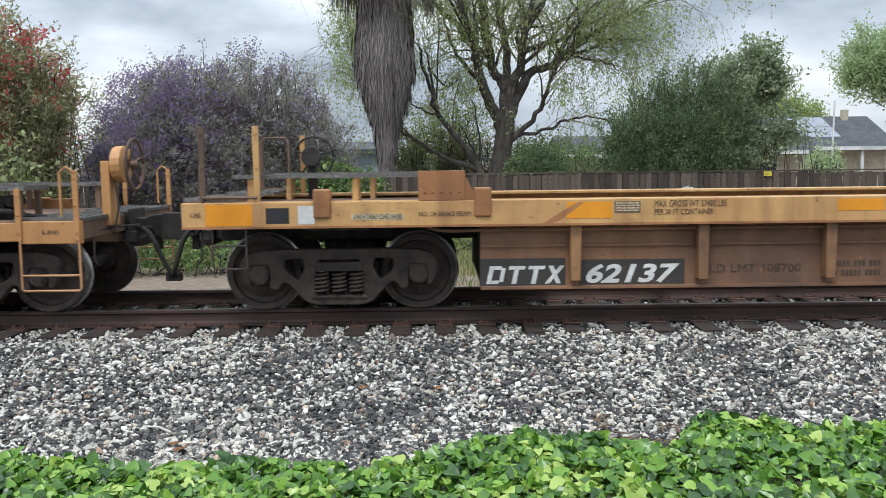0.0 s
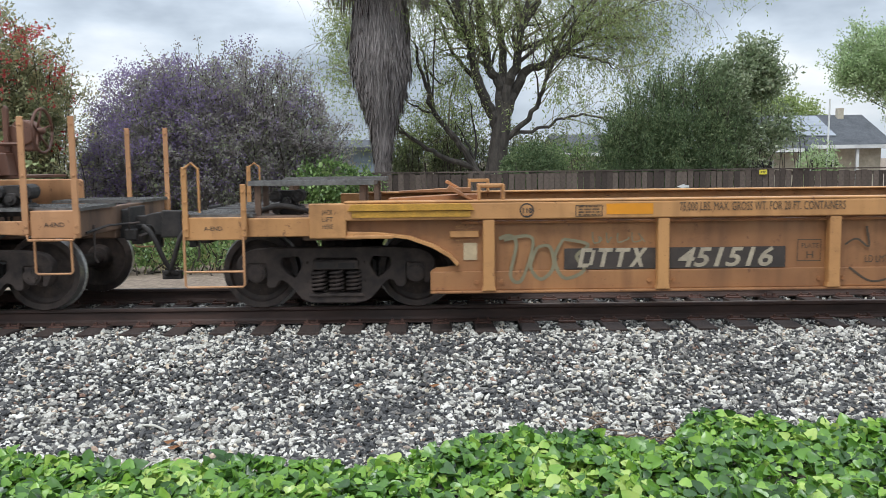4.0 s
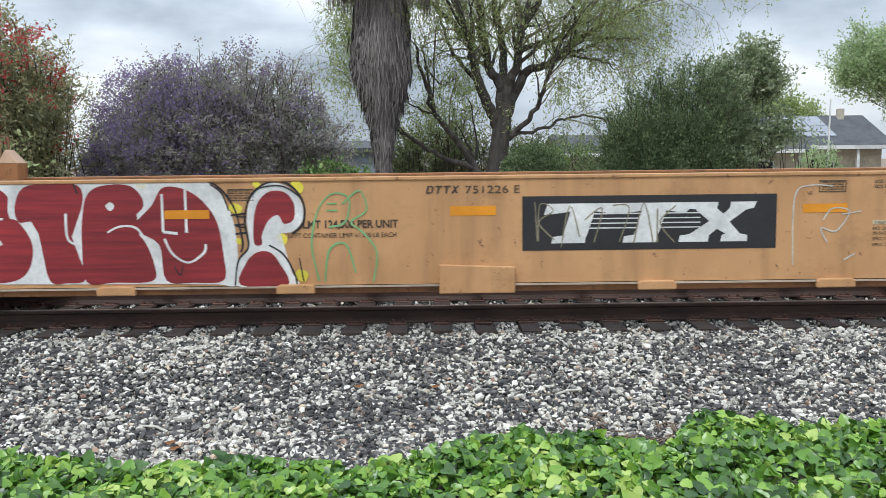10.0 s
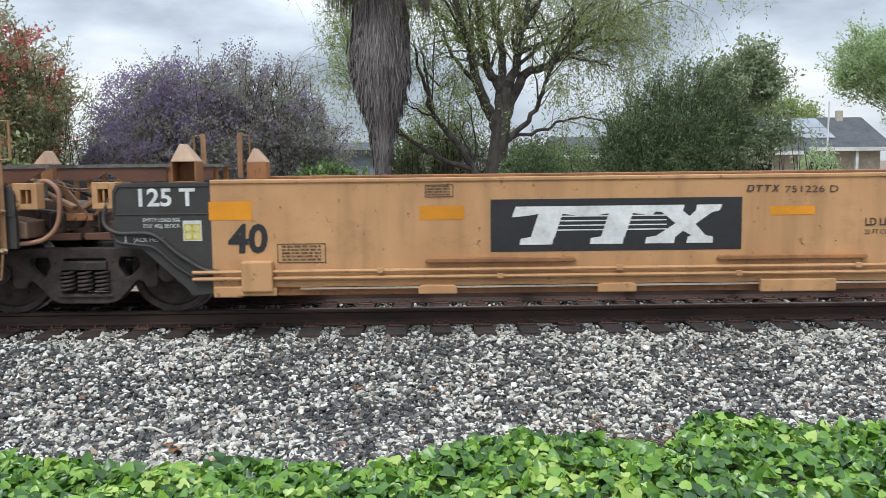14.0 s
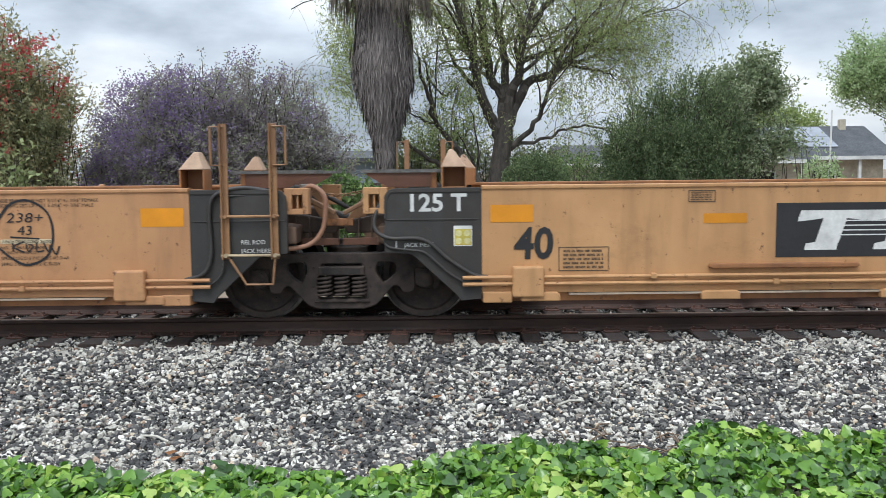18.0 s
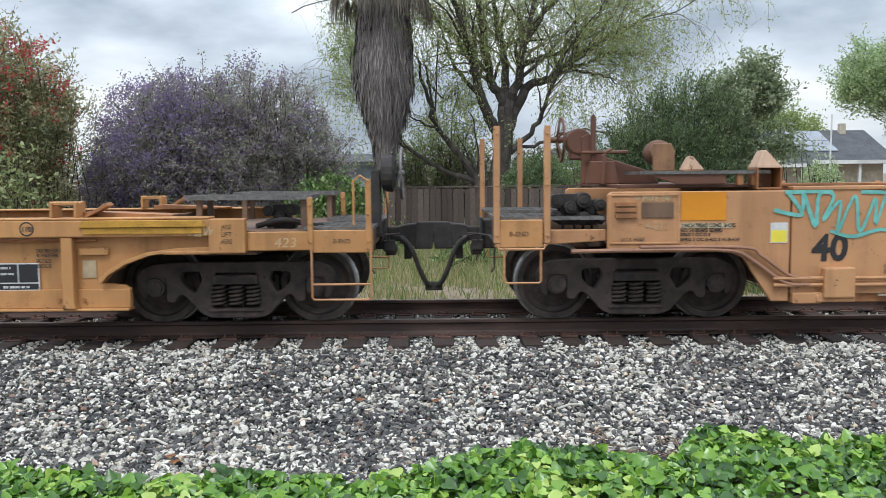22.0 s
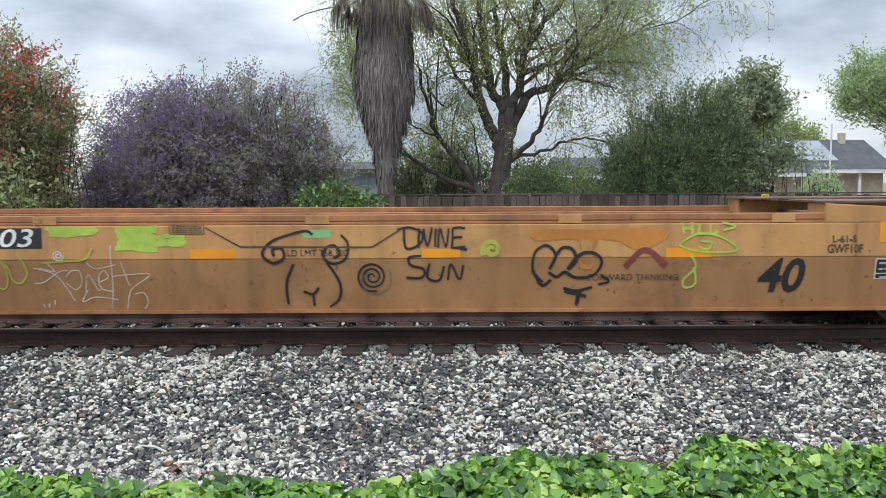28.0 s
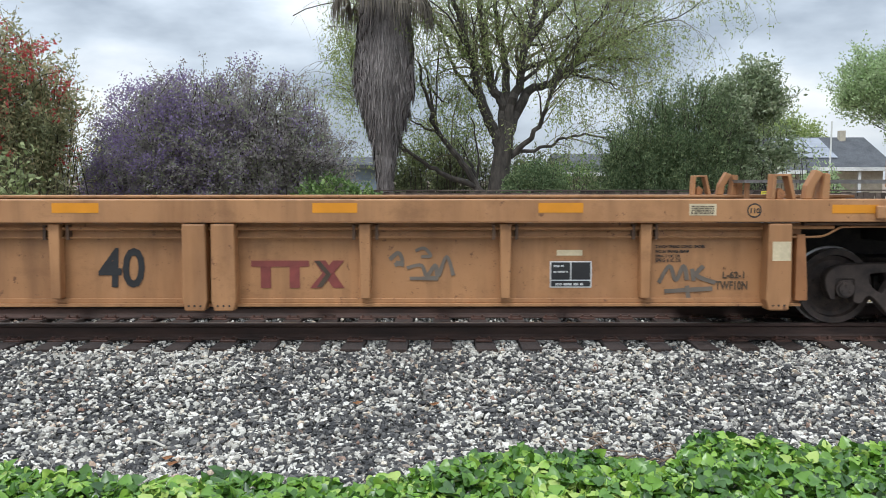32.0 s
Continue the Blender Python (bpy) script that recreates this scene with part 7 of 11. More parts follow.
    strokes([[(-2.65, 1.29), (-2.63, 1.08), (-2.54, 1.28), (-2.51, 1.08)], [(-2.45, 1.08), (-2.36, 1.27), (-2.29, 1.08)], [(-2.22, 1.28), (-2.21, 1.1), (-2.08, 1.12)], [(-2.51, 0.91), (-2.45, 0.98), (-2.38, 0.88), (-2.49, 0.79)], [(-2.34, 0.98), (-2.16, 0.99), (-2.29, 0.87)]], 0.015, CHALK, car, -1.507)
    strokes([[(-6.51, 0.98), (-6.63, 0.95), (-6.63, 0.84), (-6.49, 0.89), (-6.59, 0.75)], [(-6.45, 1.01), (-6.45, 0.8), (-6.35, 0.99), (-6.38, 0.8)], [(-6.31, 0.92), (-6.38, 0.72), (-6.29, 0.8), (-6.25, 0.66)], [(-6.42, 0.75), (-6.29, 0.63), (-6.34, 0.51), (-6.13, 0.6), (-6.1, 0.65)], [(-6.25, 0.54), (-6.27, 0.42)]], 0.035, TEAL, car, -1.505)


def marks_e(car):
    lettering('40', -5.82, 0.71, 0.280, BLACK, car, -1.506, 0.41, 0.05, 0.012)
    patch(-6.04, -5.56, 1.020, 1.190, ORANGE, car, -1.5035, 'reflector')
    filled([(-5.52, 0.77), (-5.45, 1.09), (-5.47, 1.24), (-5.32, 1.38), (-4.97, 1.4), (-4.22, 1.39), (-3.24, 1.37), (-2.94, 1.38), (-2.71, 1.35), (-2.55, 1.13), (-2.47, 0.79), (-2.49, 0.33), (-2.69, 0.32), (-3.28, 0.33), (-4.45, 0.34), (-5.31, 0.37), (-5.47, 0.53)], WHITE, car, -1.506)
    filled([(-5.4, 1.13), (-5.28, 1.33), (-4.98, 1.36), (-4.79, 1.24), (-4.87, 1.04), (-4.71, 1), (-4.57, 0.76), (-4.62, 0.49), (-4.81, 0.37), (-5.2, 0.37), (-5.39, 0.5), (-5.43, 0.76), (-5.22, 0.88), (-5, 0.79), (-4.89, 0.82), (-5.05, 0.91), (-5.35, 0.94)], REDSPRAY, car, -1.5075)
    filled([(-4.72, 1.18), (-4.58, 1.36), (-4.08, 1.36), (-4.05, 1.11), (-4.19, 1.02), (-4.12, 0.69), (-4.04, 0.39), (-4.23, 0.35), (-4.41, 0.38), (-4.48, 0.76), (-4.54, 0.98), (-4.7, 0.99)], REDSPRAY, car, -1.5075)
    filled([(-3.98, 1.26), (-3.82, 1.35), (-3.53, 1.34), (-3.41, 1.14), (-3.61, 0.93), (-3.43, 0.8), (-3.32, 0.51), (-3.36, 0.36), (-3.74, 0.35), (-4.03, 0.36), (-4.06, 0.75), (-4.04, 1.04)], REDSPRAY, car, -1.5075)
    filled([(-3.33, 1.14), (-3.19, 1.33), (-2.9, 1.26), (-2.68, 1), (-2.61, 0.62), (-2.62, 0.36), (-2.93, 0.34), (-3.21, 0.37), (-3.27, 0.74), (-3.52, 0.91)], REDSPRAY, car, -1.5075)
    filled([(-2.52, 0.31), (-2.46, 0.56), (-2.33, 0.71), (-2.36, 0.97), (-2.31, 1.2), (-2.14, 1.35), (-1.95, 1.33), (-1.8, 1.17), (-1.79, 0.97), (-1.91, 0.85), (-2.06, 0.87), (-2.18, 0.81), (-2.14, 0.72), (-2.02, 0.62), (-1.9, 0.41), (-1.88, 0.29)], WHITE, car, -1.506)
    filled([(-2.29, 0.74), (-2.29, 0.97), (-2.24, 1.16), (-2.12, 1.27), (-1.96, 1.26), (-1.87, 1.14), (-1.88, 0.98), (-1.98, 0.94), (-2.04, 1.03), (-2.14, 0.97), (-2.21, 0.82), (-2.21, 0.73)], REDSPRAY, car, -1.5075)
    filled([(-2.44, 0.31), (-2.39, 0.52), (-2.28, 0.64), (-2.14, 0.65), (-2.04, 0.54), (-1.96, 0.3)], REDSPRAY, car, -1.5075)
    strokes([[(-2.5, 0.31), (-2.46, 0.56), (-2.35, 0.71), (-2.38, 0.97), (-2.32, 1.22), (-2.14, 1.36), (-1.93, 1.35), (-1.78, 1.17), (-1.78, 0.95), (-1.9, 0.83)], [(-2.14, 0.72), (-1.99, 0.62), (-1.88, 0.41), (-1.86, 0.29)], [(-2.85, 1.4), (-2.66, 1.34), (-2.49, 1.12), (-2.41, 0.77), (-2.43, 0.65)], [(-2.52, 1.03), (-2.38, 1.05)], [(-2.49, 0.93), (-2.37, 0.94)], [(-2.48, 0.84), (-2.37, 0.85)], [(-5.53, 0.35), (-5.54, 0.69), (-5.46, 0.92), (-5.54, 1.1), (-5.5, 1.3), (-5.36, 1.39)]], 0.023, INK, car, -1.5085)
    strokes([[(-3.22, 1.26), (-3.22, 0.87)], [(-3.07, 0.85), (-3.22, 0.87)], [(-2.98, 1.3), (-2.98, 0.86)], [(-3.21, 0.8), (-3.13, 0.64), (-2.97, 0.55), (-2.81, 0.65), (-2.79, 0.74)], [(-5.04, 1.14), (-5, 1.03), (-4.85, 1.02)], [(-4.21, 1.07), (-4.2, 0.81), (-4.08, 0.74)], [(-3.79, 0.87), (-3.66, 0.93), (-3.49, 0.91), (-3.38, 0.74)], [(-5, 0.89), (-4.88, 0.76), (-5, 0.82)]], 0.029, WHITE, car, -1.51)
    filled([(-3.8, 1.14), (-3.75, 1.18), (-3.71, 1.14), (-3.75, 1.09)], WHITE, car, -1.509)
    patch(-3.20, -2.74, 1.000, 1.090, ORANGE, car, -1.5105, 'reflector')
    strokes([[(-5.55, 1.03), (-5.56, 1.23), (-5.43, 1.38)], [(-2.54, 1.08), (-2.61, 1.26), (-2.72, 1.35)], [(-2.32, 1.2), (-2.21, 1.31), (-1.97, 1.32), (-1.78, 1.19)], [(-1.83, 0.58), (-1.79, 0.34)], [(-3.12, 0.51), (-3.06, 0.42), (-3.03, 0.52)], [(-4.08, 1.27), (-4.12, 1.39)], [(-4.93, 1.23), (-4.88, 1.14)], [(-2.47, 1.02), (-2.36, 1.01)], [(-2.47, 0.92), (-2.36, 0.9)]], 0.017, INK, car, -1.51)
    filled([(-5.72, 1.3), (-5.66, 1.38), (-5.56, 1.32), (-5.62, 1.22)], LEMON, car, -1.506)
    filled([(-5.56, 0.83), (-5.54, 0.87), (-5.47, 0.84), (-5.5, 0.78)], LEMON, car, -1.506)
    filled([(-5.65, 0.41), (-5.6, 0.48), (-5.49, 0.42), (-5.54, 0.33)], LEMON, car, -1.506)
    filled([(-2.54, 1.1), (-2.49, 1.16), (-2.4, 1.11), (-2.45, 1.04)], LEMON, car, -1.506)
    filled([(-1.9, 1.32), (-1.86, 1.39), (-1.77, 1.33), (-1.8, 1.25)], LEMON, car, -1.506)
    filled([(-2.07, 0.79), (-2.03, 0.85), (-1.95, 0.8), (-1.98, 0.72)], LEMON, car, -1.506)
    filled([(-1.88, 0.4), (-1.83, 0.47), (-1.74, 0.42), (-1.79, 0.33)], LEMON, car, -1.506)
    filled([(-3.48, 1.35), (-3.45, 1.41), (-3.38, 1.36), (-3.41, 1.3)], LEMON, car, -1.506)
    filled([(-2.29, 1.34), (-2.27, 1.38), (-2.21, 1.35), (-2.23, 1.3)], LEMON, car, -1.506)
    filled([(-2.48, 0.76), (-2.46, 0.8), (-2.41, 0.77), (-2.44, 0.73)], LEMON, car, -1.506)
    filled([(-5.6, 1.06), (-5.56, 1.1), (-5.52, 1.07), (-5.54, 1.02)], LEMON, car, -1.506)
    lettering('RWD', -6.04, 1.24, 0.120, INK, car, -1.506, 0.29, 0, 0.006)
    lettering('EVN', -6.04, 0.88, 0.090, INK, car, -1.506, 0.24, 0, 0.006)
    lettering('MNS', -6.06, 0.73, 0.100, INK, car, -1.506, 0.25, 0, 0.006)
    lettering('OROECK', -6.04, 0.55, 0.130, INK, car, -1.506, 0.47, 0, 0.006)
    lettering('KLEEN', -6.06, 0.39, 0.120, INK, car, -1.506, 0.46, 0, 0.006)
    lettering('LMT 124,500 PER UNIT', -1.79, 0.89, 0.080, DARKTEXT, car, -1.506, 0.98, 0, 0.003)
    lettering('20 FT CONTAINER LIMIT 61,500 LB EACH', -1.95, 0.79, 0.050, DARKTEXT, car, -1.506, 1.12, 0, 0)
    strokes([[(-1.63, 0.34), (-1.7, 0.72), (-1.63, 1.07), (-1.48, 1.24), (-1.31, 1.19), (-1.35, 0.95), (-1.52, 0.9)], [(-1.38, 1.13), (-1.2, 1.27), (-1.13, 1.07), (-1.29, 0.95), (-1.16, 0.83), (-1.03, 0.63), (-1.07, 0.33)], [(-1.57, 0.34), (-1.52, 0.66), (-1.35, 0.72), (-1.25, 0.42)], [(-1.54, 1.14), (-1.43, 1.14)], [(-1.54, 1.07), (-1.43, 1.07)]], 0.023, MINT, car, -1.507)
    slanted_marks(-0.52, 1.23, 0.080, 0.33, DARKTEXT, car, -1.506)
    lettering('751226 E', -0.12, 1.23, 0.080, DARKTEXT, car, -1.506, 0.56, 0, 0)
    patch(-0.27, 0.20, 1.000, 1.100, ORANGE, car, -1.5035, 'reflector')
    outline_box(-2.55, -2.28, 1.18, 1.30, DARKTEXT, car, -1.506)
    bars(-2.54, 1.29, [(0.23, 0.015, 0.010)] * 4, DARKTEXT, car, -1.506)
    block_logo(0.47, 3.09, 0.63, 1.19, car, -1.504, BLACK, WHITE)
    patch(3.36, 3.82, 0.990, 1.080, ORANGE, car, -1.5035, 'reflector')
    outline_box(3.52, 3.80, 1.20, 1.32, DARKTEXT, car, -1.506)
    bars(3.55, 1.31, [(0.23, 0.015, 0.010)] * 4, DARKTEXT, car, -1.506)
    strokes([[(3.27, 0.45), (3.27, 1.15), (3.43, 1.27), (3.66, 1.26)], [(3.57, 0.91), (3.66, 1.03), (3.84, 1), (3.71, 0.8), (3.55, 0.83), (3.62, 0.68)], [(3.77, 0.97), (3.96, 1)], [(3.8, 0.5), (3.91, 0.56)]], 0.017, CHALK, car, -1.507)
    strokes([[(0.6, 1.13), (0.63, 0.72), (0.65, 1.1), (0.79, 1.04), (0.64, 0.92), (0.8, 0.74)], [(0.87, 0.66), (0.96, 1.09), (1.06, 0.77)], [(1.11, 0.94), (1.29, 1.06), (1.21, 0.71)], [(1.4, 1.09), (1.57, 1.06), (1.47, 0.71)], [(1.62, 0.7), (1.72, 1.11), (1.82, 0.7)], [(1.86, 1.05), (1.86, 0.7)], [(2.05, 1.08), (1.89, 0.91), (2.04, 0.7)]], 0.015, OLIVEINK, car, -1.509)
    lettering('SBAF', 6.07, 1.18, 0.100, CHALK, car, -1.504, 0.31, 0, 0)
    strokes([[(-6.68, 0.99), (-6.67, 0.76)], [(-6.7, 0.98), (-6.58, 0.96), (-6.67, 0.89), (-6.56, 0.76)], [(-6.56, 0.73), (-6.5, 0.96), (-6.42, 0.73)], [(-6.29, 0.96), (-6.42, 0.87), (-6.33, 0.79)], [(-6.35, 0.99), (-6.35, 0.74)], [(-6.23, 0.96), (-6.33, 0.87), (-6.22, 0.75)], [(-6.5, 0.67), (-6.5, 0.52)], [(-6.5, 0.65), (-6.38, 0.64), (-6.47, 0.58), (-6.37, 0.49)], [(-6.33, 0.61), (-6.34, 0.52), (-6.25, 0.52)], [(-6.21, 0.64), (-6.15, 0.55), (-6.08, 0.65), (-6.16, 0.43), (-6.27, 0.46)]], 0.023, PALESPRAY, car, -1.505)


def marks_d(car):
    block_logo(-3.17, -0.58, 0.64, 1.18, car, -1.504, BLACK, WHITE)
    slanted_marks(-0.54, 1.23, 0.070, 0.33, DARKTEXT, car, -1.506)
    lettering('751226 D', -0.15, 1.22, 0.070, DARKTEXT, car, -1.506, 0.55, 0, 0)
    patch(-0.29, 0.17, 0.990, 1.080, ORANGE, car, -1.5035, 'reflector')
    lettering('LD LMT 124,500 PER UNIT', 0.69, 0.87, 0.080, DARKTEXT, car, -1.506, 1.13, 0, 0.003)
    lettering('20 FT CONTAINER LIMIT 61,500 LB EACH', 0.69, 0.78, 0.050, DARKTEXT, car, -1.506, 1.11, 0, 0)
    lettering('D', 2.17, 0.79, 0.220, BLACK, car, -1.506, 0.27, 0.25, 0.012)
    outline_box(2.16, 2.44, 1.17, 1.29, DARKTEXT, car, -1.506)
    bars(2.19, 1.28, [(0.23, 0.015, 0.010)] * 4, DARKTEXT, car, -1.506)
    patch(2.67, 3.13, 0.990, 1.090, ORANGE, car, -1.5035, 'reflector')
    strokes([[(1, 1.09), (1.06, 1.17), (1.18, 1.03), (1.21, 1.14)], [(1.61, 1.2), (1.7, 1.23), (1.73, 1.11)], [(3.74, 0.97), (3.77, 0.76), (3.85, 0.97)], [(4.09, 0.88), (4.15, 0.7), (4.23, 0.91), (4.27, 0.7)], [(4.5, 0.87), (4.61, 0.99), (4.65, 0.75)], [(5.19, 1.16), (5.28, 1.07), (5.22, 1.04)]], 0.017, CHALK, car, -1.507)
    lettering('40', -5.87, 0.67, 0.290, BLACK, car, -1.506, 0.41, 0.05, 0.012)
    outline_box(-5.37, -4.87, 0.55, 0.75, DARKTEXT, car, -1.506)
    bars(-5.32, 0.73, [(0.41, 0.020, 0.014)] * 5, DARKTEXT, car, -1.506)
    patch(-6.06, -5.62, 1.000, 1.190, ORANGE, car, -1.5035, 'reflector')
    patch(-3.90, -3.44, 0.980, 1.120, ORANGE, car, -1.5035, 'reflector')
    outline_box(-3.84, -3.55, 1.21, 1.34, DARKTEXT, car, -1.506)
    bars(-3.82, 1.33, [(0.24, 0.017, 0.011)] * 4, DARKTEXT, car, -1.506)
    lettering('EMPTY LOAD 50%', -6.74, 0.99, 0.040, WHITE, car, -1.504, 0.38, 0, 0)
    lettering('7/16" ADJ. BLOCK', -6.74, 0.93, 0.040, WHITE, car, -1.504, 0.38, 0, 0)


def marks_c(car):
    lettering('40', -5.85, 0.66, 0.320, BLACK, car, -1.506, 0.41, 0.05, 0.012)
    outline_box(-5.39, -4.87, 0.52, 0.77, DARKTEXT, car, -1.506)
    bars(-5.34, 0.74, [(0.42, 0.025, 0.017)] * 5, DARKTEXT, car, -1.506)
    patch(-6.09, -5.65, 1.030, 1.210, ORANGE, car, -1.5035, 'reflector')
    patch(-3.90, -3.45, 1.000, 1.100, ORANGE, car, -1.5035, 'reflector')
    outline_box(-4.06, -3.78, 1.22, 1.34, DARKTEXT, car, -1.506)
    bars(-4.03, 1.32, [(0.22, 0.014, 0.009)] * 4, DARKTEXT, car, -1.506)
    block_logo(-3.15, -0.60, 0.64, 1.20, car, -1.504, BLACK, WHITE)
    slanted_marks(-0.54, 1.23, 0.070, 0.31, DARKTEXT, car, -1.506)
    lettering('751226 C', -0.16, 1.23, 0.070, DARKTEXT, car, -1.506, 0.58, 0, 0)
    patch(-0.29, 0.16, 1.000, 1.100, ORANGE, car, -1.5035, 'reflector')
    lettering('LD LMT 124,500 PER UNIT', 0.69, 0.9, 0.080, DARKTEXT, car, -1.506, 1.08, 0, 0.003)
    lettering('20 FT CONTAINER LIMIT 61,500 LB EACH', 0.69, 0.81, 0.050, DARKTEXT, car, -1.506, 1.07, 0, 0)
    lettering('C', 2.13, 0.8, 0.220, BLACK, car, -1.506, 0.24, 0.25, 0.012)
    strokes([[(1.35, 1.24), (1.44, 1.32), (1.49, 1.18), (1.58, 1.29)], [(1.67, 1.35), (1.73, 1.15), (1.81, 1.32)], [(1.96, 1.32), (2.1, 1.14), (2.19, 1.35)]], 0.017, GREYSPRAY, car, -1.507)
    strokes([[(2.36, 1.23), (2.59, 1.31), (2.83, 1.17)], [(2.94, 1.28), (3.12, 1.22), (3.17, 1.31)]], 0.017, PALESPRAY, car, -1.507)


def marks_b(car):
    lettering('B:', 0.34, 0.78, 0.210, BLACK, car, -1.506, 0.37, 0.25, 0.012)
    lettering('LD LMT 124,500 PER UNIT', 0.86, 0.86, 0.080, DARKTEXT, car, -1.506, 1.14, 0, 0.003)
    lettering('20 FT CONTAINER LIMIT 61,500 LB EACH', 0.86, 0.77, 0.060, DARKTEXT, car, -1.506, 1.12, 0, 0)
    patch(2.68, 3.11, 0.980, 1.070, ORANGE, car, -1.5035, 'reflector')
    patch(-0.23, 0.21, 0.990, 1.080, ORANGE, car, -1.5035, 'reflector')
    outline_box(2.75, 3.05, 1.16, 1.27, DARKTEXT, car, -1.506)
    bars(2.79, 1.26, [(0.23, 0.014, 0.009)] * 4, DARKTEXT, car, -1.506)
    lettering('751226 B', -0.11, 1.21, 0.080, DARKTEXT, car, -1.506, 0.57, 0, 0)
    strokes([[(0.52, 1.1), (0.5, 1.25), (0.59, 1.34), (0.73, 1.3), (0.62, 1.1), (0.75, 1.19), (0.84, 1.26), (0.8, 1.13)], [(1.73, 1.13), (1.62, 1.27), (1.32, 1.33), (1.04, 1.31), (0.89, 1.13), (0.89, 0.87), (1, 0.61), (1.21, 0.45)], [(1.73, 1.05), (1.52, 0.97), (1.32, 1.01), (1.18, 1.1), (1.09, 1.01), (1.14, 0.81), (1.23, 0.75)], [(1.89, 1.18), (2.02, 1.29), (2.16, 1.24), (1.86, 1.03), (1.77, 0.86), (1.84, 0.68), (2.04, 0.59), (2.25, 0.67), (2.3, 0.86), (2.18, 1.05), (2.07, 1.15)], [(1.68, 1.09), (1.66, 0.83), (1.73, 0.44)], [(1.7, 1.15), (1.89, 1.31), (2.02, 1.33)], [(2.25, 1.29), (2.54, 1.3), (2.73, 1.16), (2.59, 0.96)], [(2.59, 0.96), (2.77, 1.09), (3.02, 1.11), (3.29, 0.98), (3.39, 0.73), (3.36, 0.43)], [(2.36, 1.24), (2.57, 0.97), (2.62, 0.68), (2.54, 0.47)], [(2.68, 0.53), (2.66, 0.8), (2.73, 0.95), (2.82, 0.85), (2.77, 0.62), (2.7, 0.47)], [(3.04, 1.11), (3.18, 1.21), (3.36, 1.31), (3.59, 1.33), (3.73, 1.19), (3.73, 1.02), (3.61, 0.89), (3.46, 0.96)], [(3.52, 1.14), (3.64, 1.23), (3.75, 1.12), (3.7, 0.96), (3.55, 1), (3.52, 1.14)], [(3.29, 1.17), (3.43, 1.17), (3.5, 1.02), (3.41, 0.94), (3.3, 1.02)], [(3.46, 0.78), (3.59, 0.87), (3.7, 0.9)], [(3.46, 0.67), (3.52, 0.79), (3.64, 0.76), (3.52, 0.61), (3.43, 0.67)], [(3.7, 0.79), (3.88, 0.66), (4, 0.44)]], 0.041, INK, car, -1.507)
    strokes([[(4.07, 1.12), (4.2, 1.27), (4.39, 1.3), (4.57, 1.18), (4.62, 0.95), (4.55, 0.73), (4.34, 0.64), (4.16, 0.73), (4.05, 0.82), (3.93, 0.83), (4.02, 0.93), (4.07, 1.12)]], 0.029, INK, car, -1.507)
    lettering('238+', 4.14, 1.08, 0.100, INK, car, -1.506, 0.38, 0.15, 0)
    lettering('43', 4.25, 0.95, 0.100, INK, car, -1.506, 0.15, 0.1, 0)
    strokes([[(4.18, 0.93), (4.48, 0.91)], [(4.2, 0.87), (4.21, 0.78)], [(4.32, 0.88), (4.21, 0.83), (4.32, 0.77)], [(4.34, 0.87), (4.36, 0.78), (4.41, 0.84), (4.36, 0.85)], [(4.45, 0.87), (4.45, 0.78), (4.52, 0.79)], [(4.52, 0.87), (4.57, 0.77), (4.59, 0.84), (4.64, 0.75), (4.68, 0.83)]], 0.020, INK, car, -1.507)
    lettering('40', -5.82, 0.65, 0.270, BLACK, car, -1.506, 0.38, 0.05, 0.012)
    patch(-6.25, -6.07, 0.830, 1.040, WHITE, car, -1.503, 'service_decal')
    patch(-6.24, -6.08, 0.840, 0.960, LEMON, car, -1.505, 'service_decal')
    lettering('CONTROLLED INTERCHANGE CAR', -5.07, 0.56, 0.040, DARKTEXT, car, -1.506, 0.7, 0, 0)
    lettering('SEE EQUIPMENT REGISTER', -5.07, 0.51, 0.040, DARKTEXT, car, -1.506, 0.62, 0, 0)
    patch(-3.86, -3.39, 1.010, 1.090, ORANGE, car, -1.5035, 'reflector')
    outline_box(-4.24, -3.97, 0.80, 1.04, DARKTEXT, car, -1.506)
    lettering('PLATE', -4.19, 0.95, 0.040, DARKTEXT, car, -1.506, 0.19, 0, 0)
    lettering('H', -4.14, 0.83, 0.090, DARKTEXT, car, -1.506, 0.09, 0, 0)
    filled([(-3.39, 1.09), (-2.79, 1.1), (-2.15, 1.07), (-2.11, 0.92), (-2.14, 0.77), (-2.5, 0.78), (-2.79, 0.71), (-3.08, 0.79), (-3.42, 0.78), (-3.42, 0.94)], BLACKSPRAY, car, -1.506)
    filled([(-2.07, 1.08), (-1.22, 1.09), (-0.29, 1.07), (-0.25, 0.91), (-0.27, 0.76), (-1.11, 0.77), (-1.97, 0.77), (-2.08, 0.92)], BLACKSPRAY, car, -1.506)
    strokes([[(-3.14, 1.04), (-3.18, 0.81)], [(-3.21, 1.02), (-3.03, 1), (-2.96, 0.9), (-3.06, 0.82), (-3.21, 0.81)], [(-2.92, 1.01), (-2.64, 1.03)], [(-2.79, 1.01), (-2.81, 0.8)], [(-2.67, 1), (-2.68, 0.8)], [(-2.51, 1.01), (-2.32, 0.8)], [(-2.32, 1.03), (-2.54, 0.8)]], 0.047, WHITE, car, -1.51)
